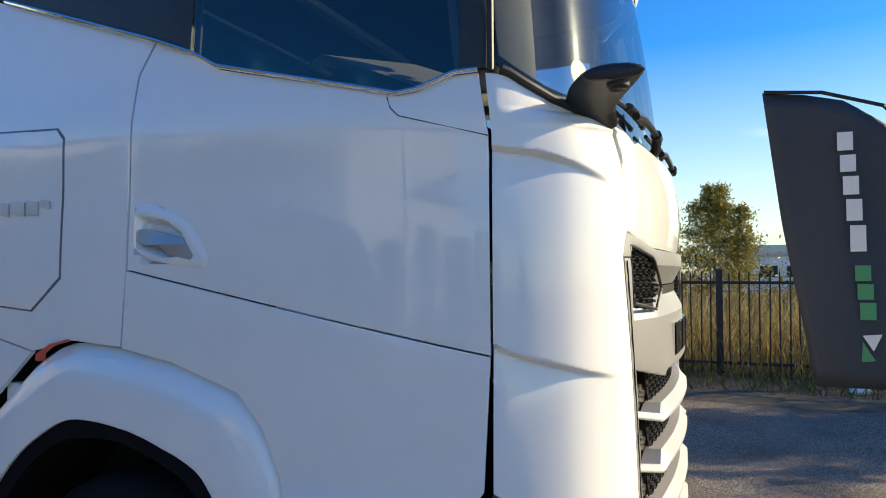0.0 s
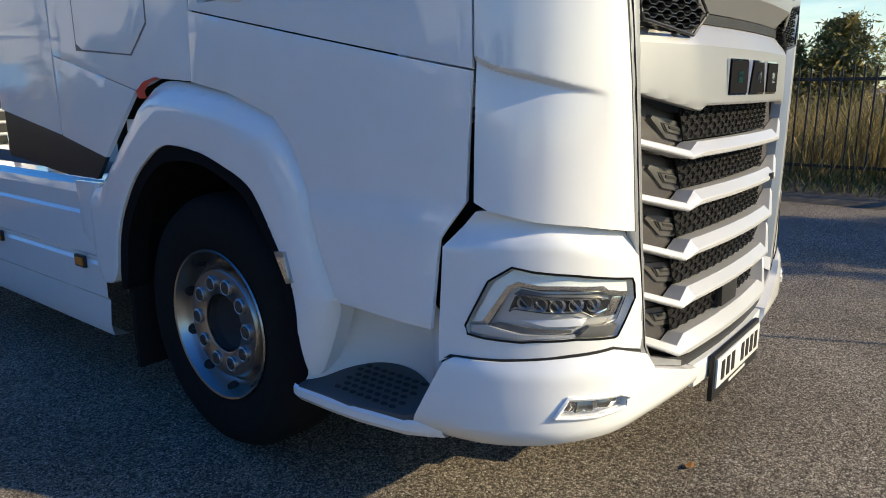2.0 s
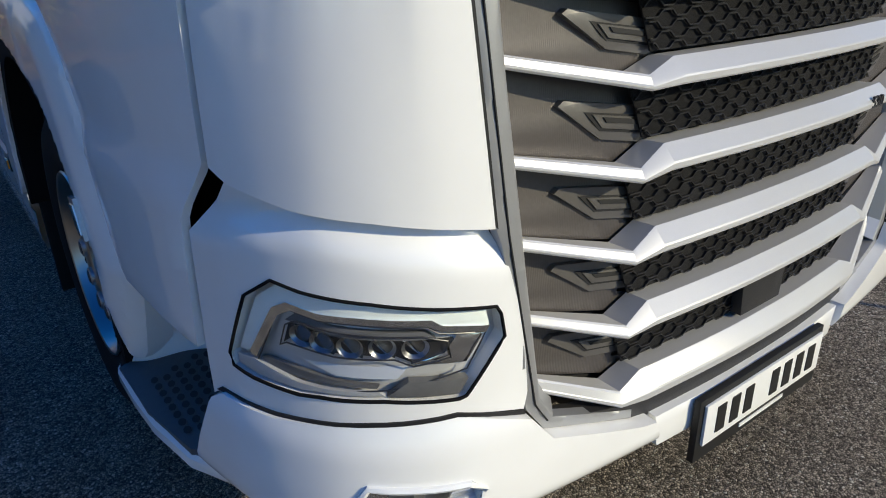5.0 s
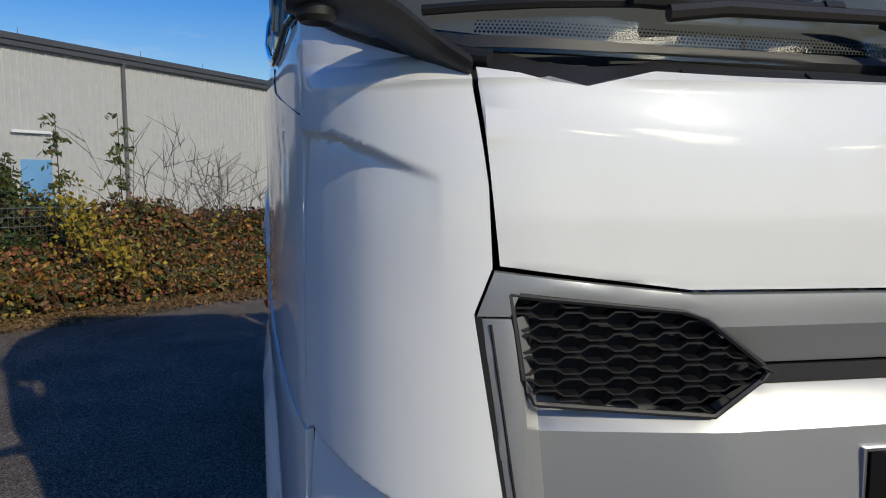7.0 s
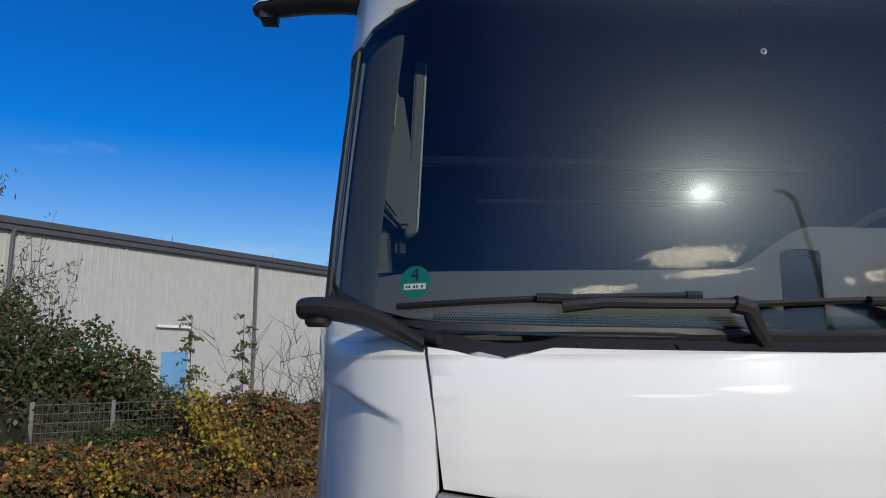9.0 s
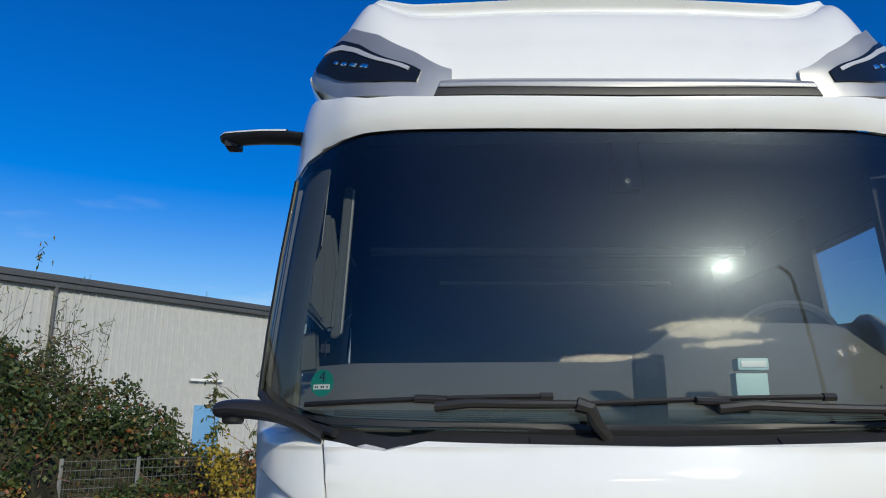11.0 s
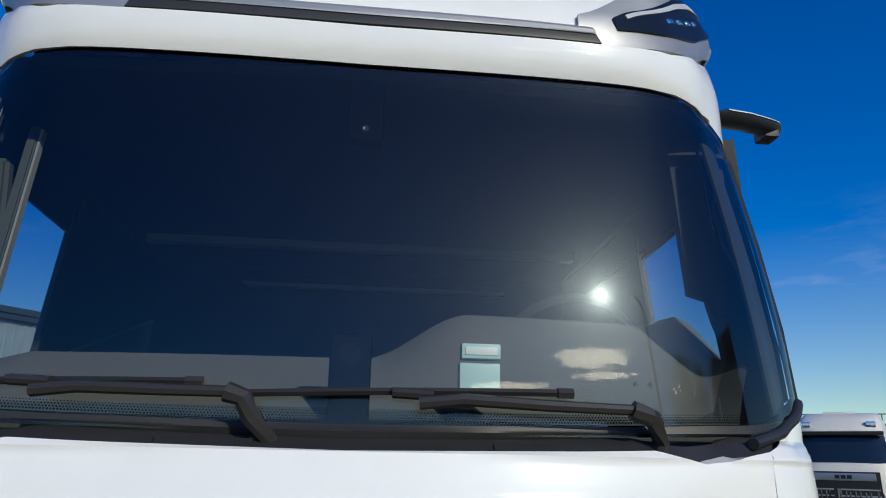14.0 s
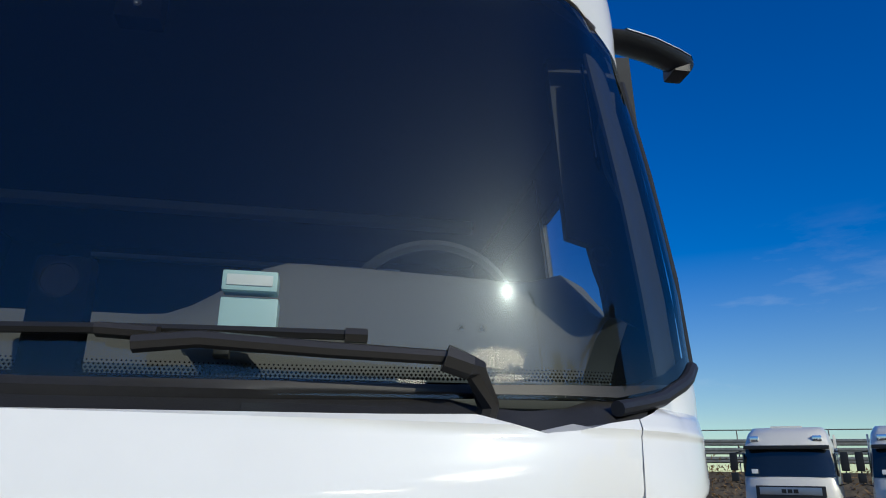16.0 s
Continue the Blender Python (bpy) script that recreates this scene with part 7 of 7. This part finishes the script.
# ---- parked trucks across the yard ----
def other_truck():
    """A plainer high-roofed tractor unit, facing -y, its front at the origin."""
    t = empty("parked_truck", (0, 0, 0), "cream white tractor unit parked by guard rails", "truck", "parked trucks")
    cream = mat("cream_paint", (0.76, 0.73, 0.65), 0.35, coat=.5, grain=.03, grain_size=5)
    bm = bmesh.new()
    sec = [(.35, 1.20, .10), (.95, 1.24, 0), (1.75, 1.24, .0), (2.15, 1.22, .06), (2.25, 1.21, .10), (3.02, 1.14, .24), (3.12, 1.14, .20), (3.45, 1.06, .45), (3.65, .96, .95)]
    rings = []
    for z, hw, f in sec:
        pts = [(-hw, 2.2), (-hw, .45 + f), (-hw * .96, .20 + f), (-hw * .82, .06 + f), (-hw * .4, f), (0, f - .01), (hw * .4, f), (hw * .82, .06 + f), (hw * .96, .20 + f), (hw, .45 + f), (hw, 2.2)]
        rings.append([bm.verts.new((x, y, z)) for x, y in pts])
    for a, b in zip(rings, rings[1:]):
        for k in range(10):
            bm.faces.new((a[k], a[k + 1], b[k + 1], b[k]))
    bm.faces.new(rings[-1])
    part("cab", bm, cream, t)
    bm = bmesh.new()
    rows = []
    for z, hw, f in ((2.26, 1.16, .10), (2.6, 1.13, .155), (3.0, 1.09, .228)):
        rows.append([bm.verts.new((x * hw, .06 * abs(x) ** 3 + f - .012 + (.08 if abs(x) == 1 else 0), z)) for x in (-1, -.8, -.4, 0, .4, .8, 1)])
    for a, b in zip(rows, rows[1:]):
        for k in range(6):
            bm.faces.new((a[k], a[k + 1], b[k + 1], b[k]))
    part("windscreen", bm, M["ink_glass"], t, "dark windscreen")
    box("sun_visor", -1.10, 1.10, .02, .22, 3.0, 3.10, M["ink"], t, .02)
    box("screen_paper", -.95, -.78, .08, .092, 2.34, 2.46, M["plate_white"], t, .002)
    box("hatch", -.42, .42, 1.0, 1.5, 3.64, 3.70, cream, t, .02)
    g = box("grille", -.88, .88, -.045, .05, .75, 2.02, M["ink"], t, .03, "black grille with silver bars")
    box("badge_panel", -.78, .78, -.06, -.04, 1.78, 1.98, M["steel"], g, .01)
    for k in range(3):
        box("badge_block", -.22 + k * .15, -.10 + k * .15, -.068, -.055, 1.83, 1.93, M["ink"], g, .004)
    for k in range(5):
        box("grille_bar", -.84, .84, -.062, -.03, .85 + k * .17, .89 + k * .17, M["silver"], g, .006)
    box("bumper", -1.2, 1.2, -.06, .3, .30, .72, cream, t, .05)
    for sg in (-1, 1):
        box("headlight", sg * .98 - .16, sg * .98 + .16, -.07, .06, .62, .86, M["chrome"], t, .03)
        box("roof_lamp", sg * .82 - .12, sg * .82 + .12, .30, .44, 3.22, 3.38, M["chrome"], t, .03)
        mr = box("mirror", sg * 1.42 - .10, sg * 1.42 + .10, .12, .26, 2.42, 2.92, M["ink"], t, .04, "black wing mirror")
        box("wide_mirror", sg * 1.42 - .10, sg * 1.42 + .10, .12, .26, 2.12, 2.36, M["ink"], mr, .04)
        tube("mirror_arm", [(sg * 1.2, .3, 2.95), (sg * 1.42, .22, 2.9), (sg * 1.42, .22, 2.1), (sg * 1.2, .3, 2.05)], .02, M["ink"], mr, 6)
        box("side_window", sg * 1.195 - .02, sg * 1.195 + .02, .50, 1.30, 2.28, 2.92, M["ink_glass"], t, .01)
        box("air_guide", sg * 1.16 - .03, sg * 1.16 + .03, 2.2, 2.9, 1.0, 3.5, cream, t, .02)
        for wy in (1.5, 5.0):
            w = empty("wheel", (sg * 1.05, wy, .51))
            w.parent = t
            bm = bmesh.new()
            lathe(bm, [(.30, -.15), (.32, .15), (.47, .16), (.51, .10), (.51, -.15)], 28)
            part("tyre", bm, M["rubber"], w)
            bm = bmesh.new()
            lathe(bm, [(.31, .13), (.26, .05), (.20, .10), (.001, .12)], 28)
            part("rim", bm, M["steel"], w)
    box("chassis", -.5, .5, .3, 6.2, .5, .95, M["ink"], t, .02)
    return t


M["ink_glass"] = mat("dark_glass", (0.012, 0.016, 0.020), 0.06, coat=.3)
pt = other_truck()
pt.matrix_basis = pose(13.2, 17.6, 0, 0, 0, -40)
copy_thing(pt, pose(13.2 + 3.2 * .766, 17.6 - 3.2 * .643, 0, 0, 0, -40))
copy_thing(pt, pose(.45, 10.7, 0, 0, 0, 0))
# guard rails along the raised road behind them
rail = empty("guard_rail", (20, 31, 0), "weathered grey steel guard rails on a bank", "guard rail")
rail.rotation_euler = (0, 0, radians(-28))
rust = mat("weathered_steel", (0.20, 0.21, 0.20), 0.6, metal=.3, grain=.3, grain_size=6)
for z in (3.15, 3.55, 3.95):
    bm = bmesh.new()
    rows = [[bm.verts.new((x, y, z + dz)) for dz, y in ((-.15, 0), (-.10, -.07), (-.04, -.07), (0, -.01), (.04, -.07), (.10, -.07), (.15, 0))] for x in (-40, 40)]
    for k in range(6):
        bm.faces.new((rows[0][k], rows[0][k + 1], rows[1][k + 1], rows[1][k]))
    part("beam", bm, rust, rail, smooth=False)
tube("hand_rail", [(-40, .3, 4.55), (40, .3, 4.55)], .03, zinc, rail, 6)
for k in range(40):
    tube("rail_post", [(-40 + 2 * k, .15, 2.2), (-40 + 2 * k, .3, 4.55)], .03, zinc, rail, 5)
bm = bmesh.new()
rows = [[bm.verts.new((x, y, z)) for y, z in ((-6, 0), (-3, 1.0), (-.6, 2.6), (6, 2.7), (30, 2.7))] for x in (-14, 0, 20, 45)]
for a, b in zip(rows, rows[1:]):
    for k in range(4):
        bm.faces.new((a[k], a[k + 1], b[k + 1], b[k]))
bank = part("bank", bm, M["soil"])
bank.matrix_basis = pose(20, 31, 0, 0, 0, -28)
tagged(bank, "brown scrubby bank below the guard rails", "bank", kind="structure")
pts = []
mb = pose(20, 31, 0, 0, 0, -28)
for _ in range(9000):
    x, y = rnd.uniform(-18, 16), rnd.uniform(-6.5, -.4)
    zz = float(np.interp(y, (-6, -3, -.6), (0, 1.0, 2.6)))
    pts.append(mb @ Vector((x, y, zz + abs(rnd.gauss(0, .35)))))
tagged(leaves(pts, .11, M["litter"], "bank_scrub"), "brown autumn scrub on the bank", "scrub", kind="stuff")
# far trees on the side that the doors mirror
for i, (x, y, h) in enumerate(((-16, 10.5, 2.9), (-17, 7.5, 3.3), (-18, 5.2, 2.7), (-19, 2.6, 3.6), (-18, .2, 2.8), (-18.5, -2.5, 3.2), (-20, -5.5, 3.6), (-19, -10.5, 3.2))):
    tree(x, y, h, 2.4, M["darkleaf"], M["bark"], "broad brown-green tree across the yard", n=2200, size=.13, seed=50 + i, first=.06)
# a fallen leaf on the asphalt
bm = bmesh.new()
pl = [(0, -.02), (.012, -.012), (.03, 0), (.012, .012), (-.004, .016), (-.03, .006), (-.018, -.008)]
bm.faces.new([bm.verts.new((x, y, .006 + .25 * abs(x))) for x, y in pl])
lf = tagged(part("fallen_leaf", bm, mat("dry_leaf", (.36, .16, .05), .7, grain=.2), smooth=False), "curled orange leaf lying on asphalt", "leaf")
lf.location = (-.195, .035, .004)

# a street lamp far behind the camera, which the windscreen mirrors
lamp_post = empty("street_lamp", (12.85, -20.0, 0), "tall thin dark street lamp across the yard", "street lamp")
tube("pole", [(0, 0, 0), (0, 0, 6), (0, 0, 12.4)], .13, M["ink"], lamp_post, 8, taper=.6)
tube("lamp_head", [(0, 0, 12.3), (-.25, .1, 12.6), (-.75, .3, 12.7)], .12, M["ink"], lamp_post, 8, flat=.6)
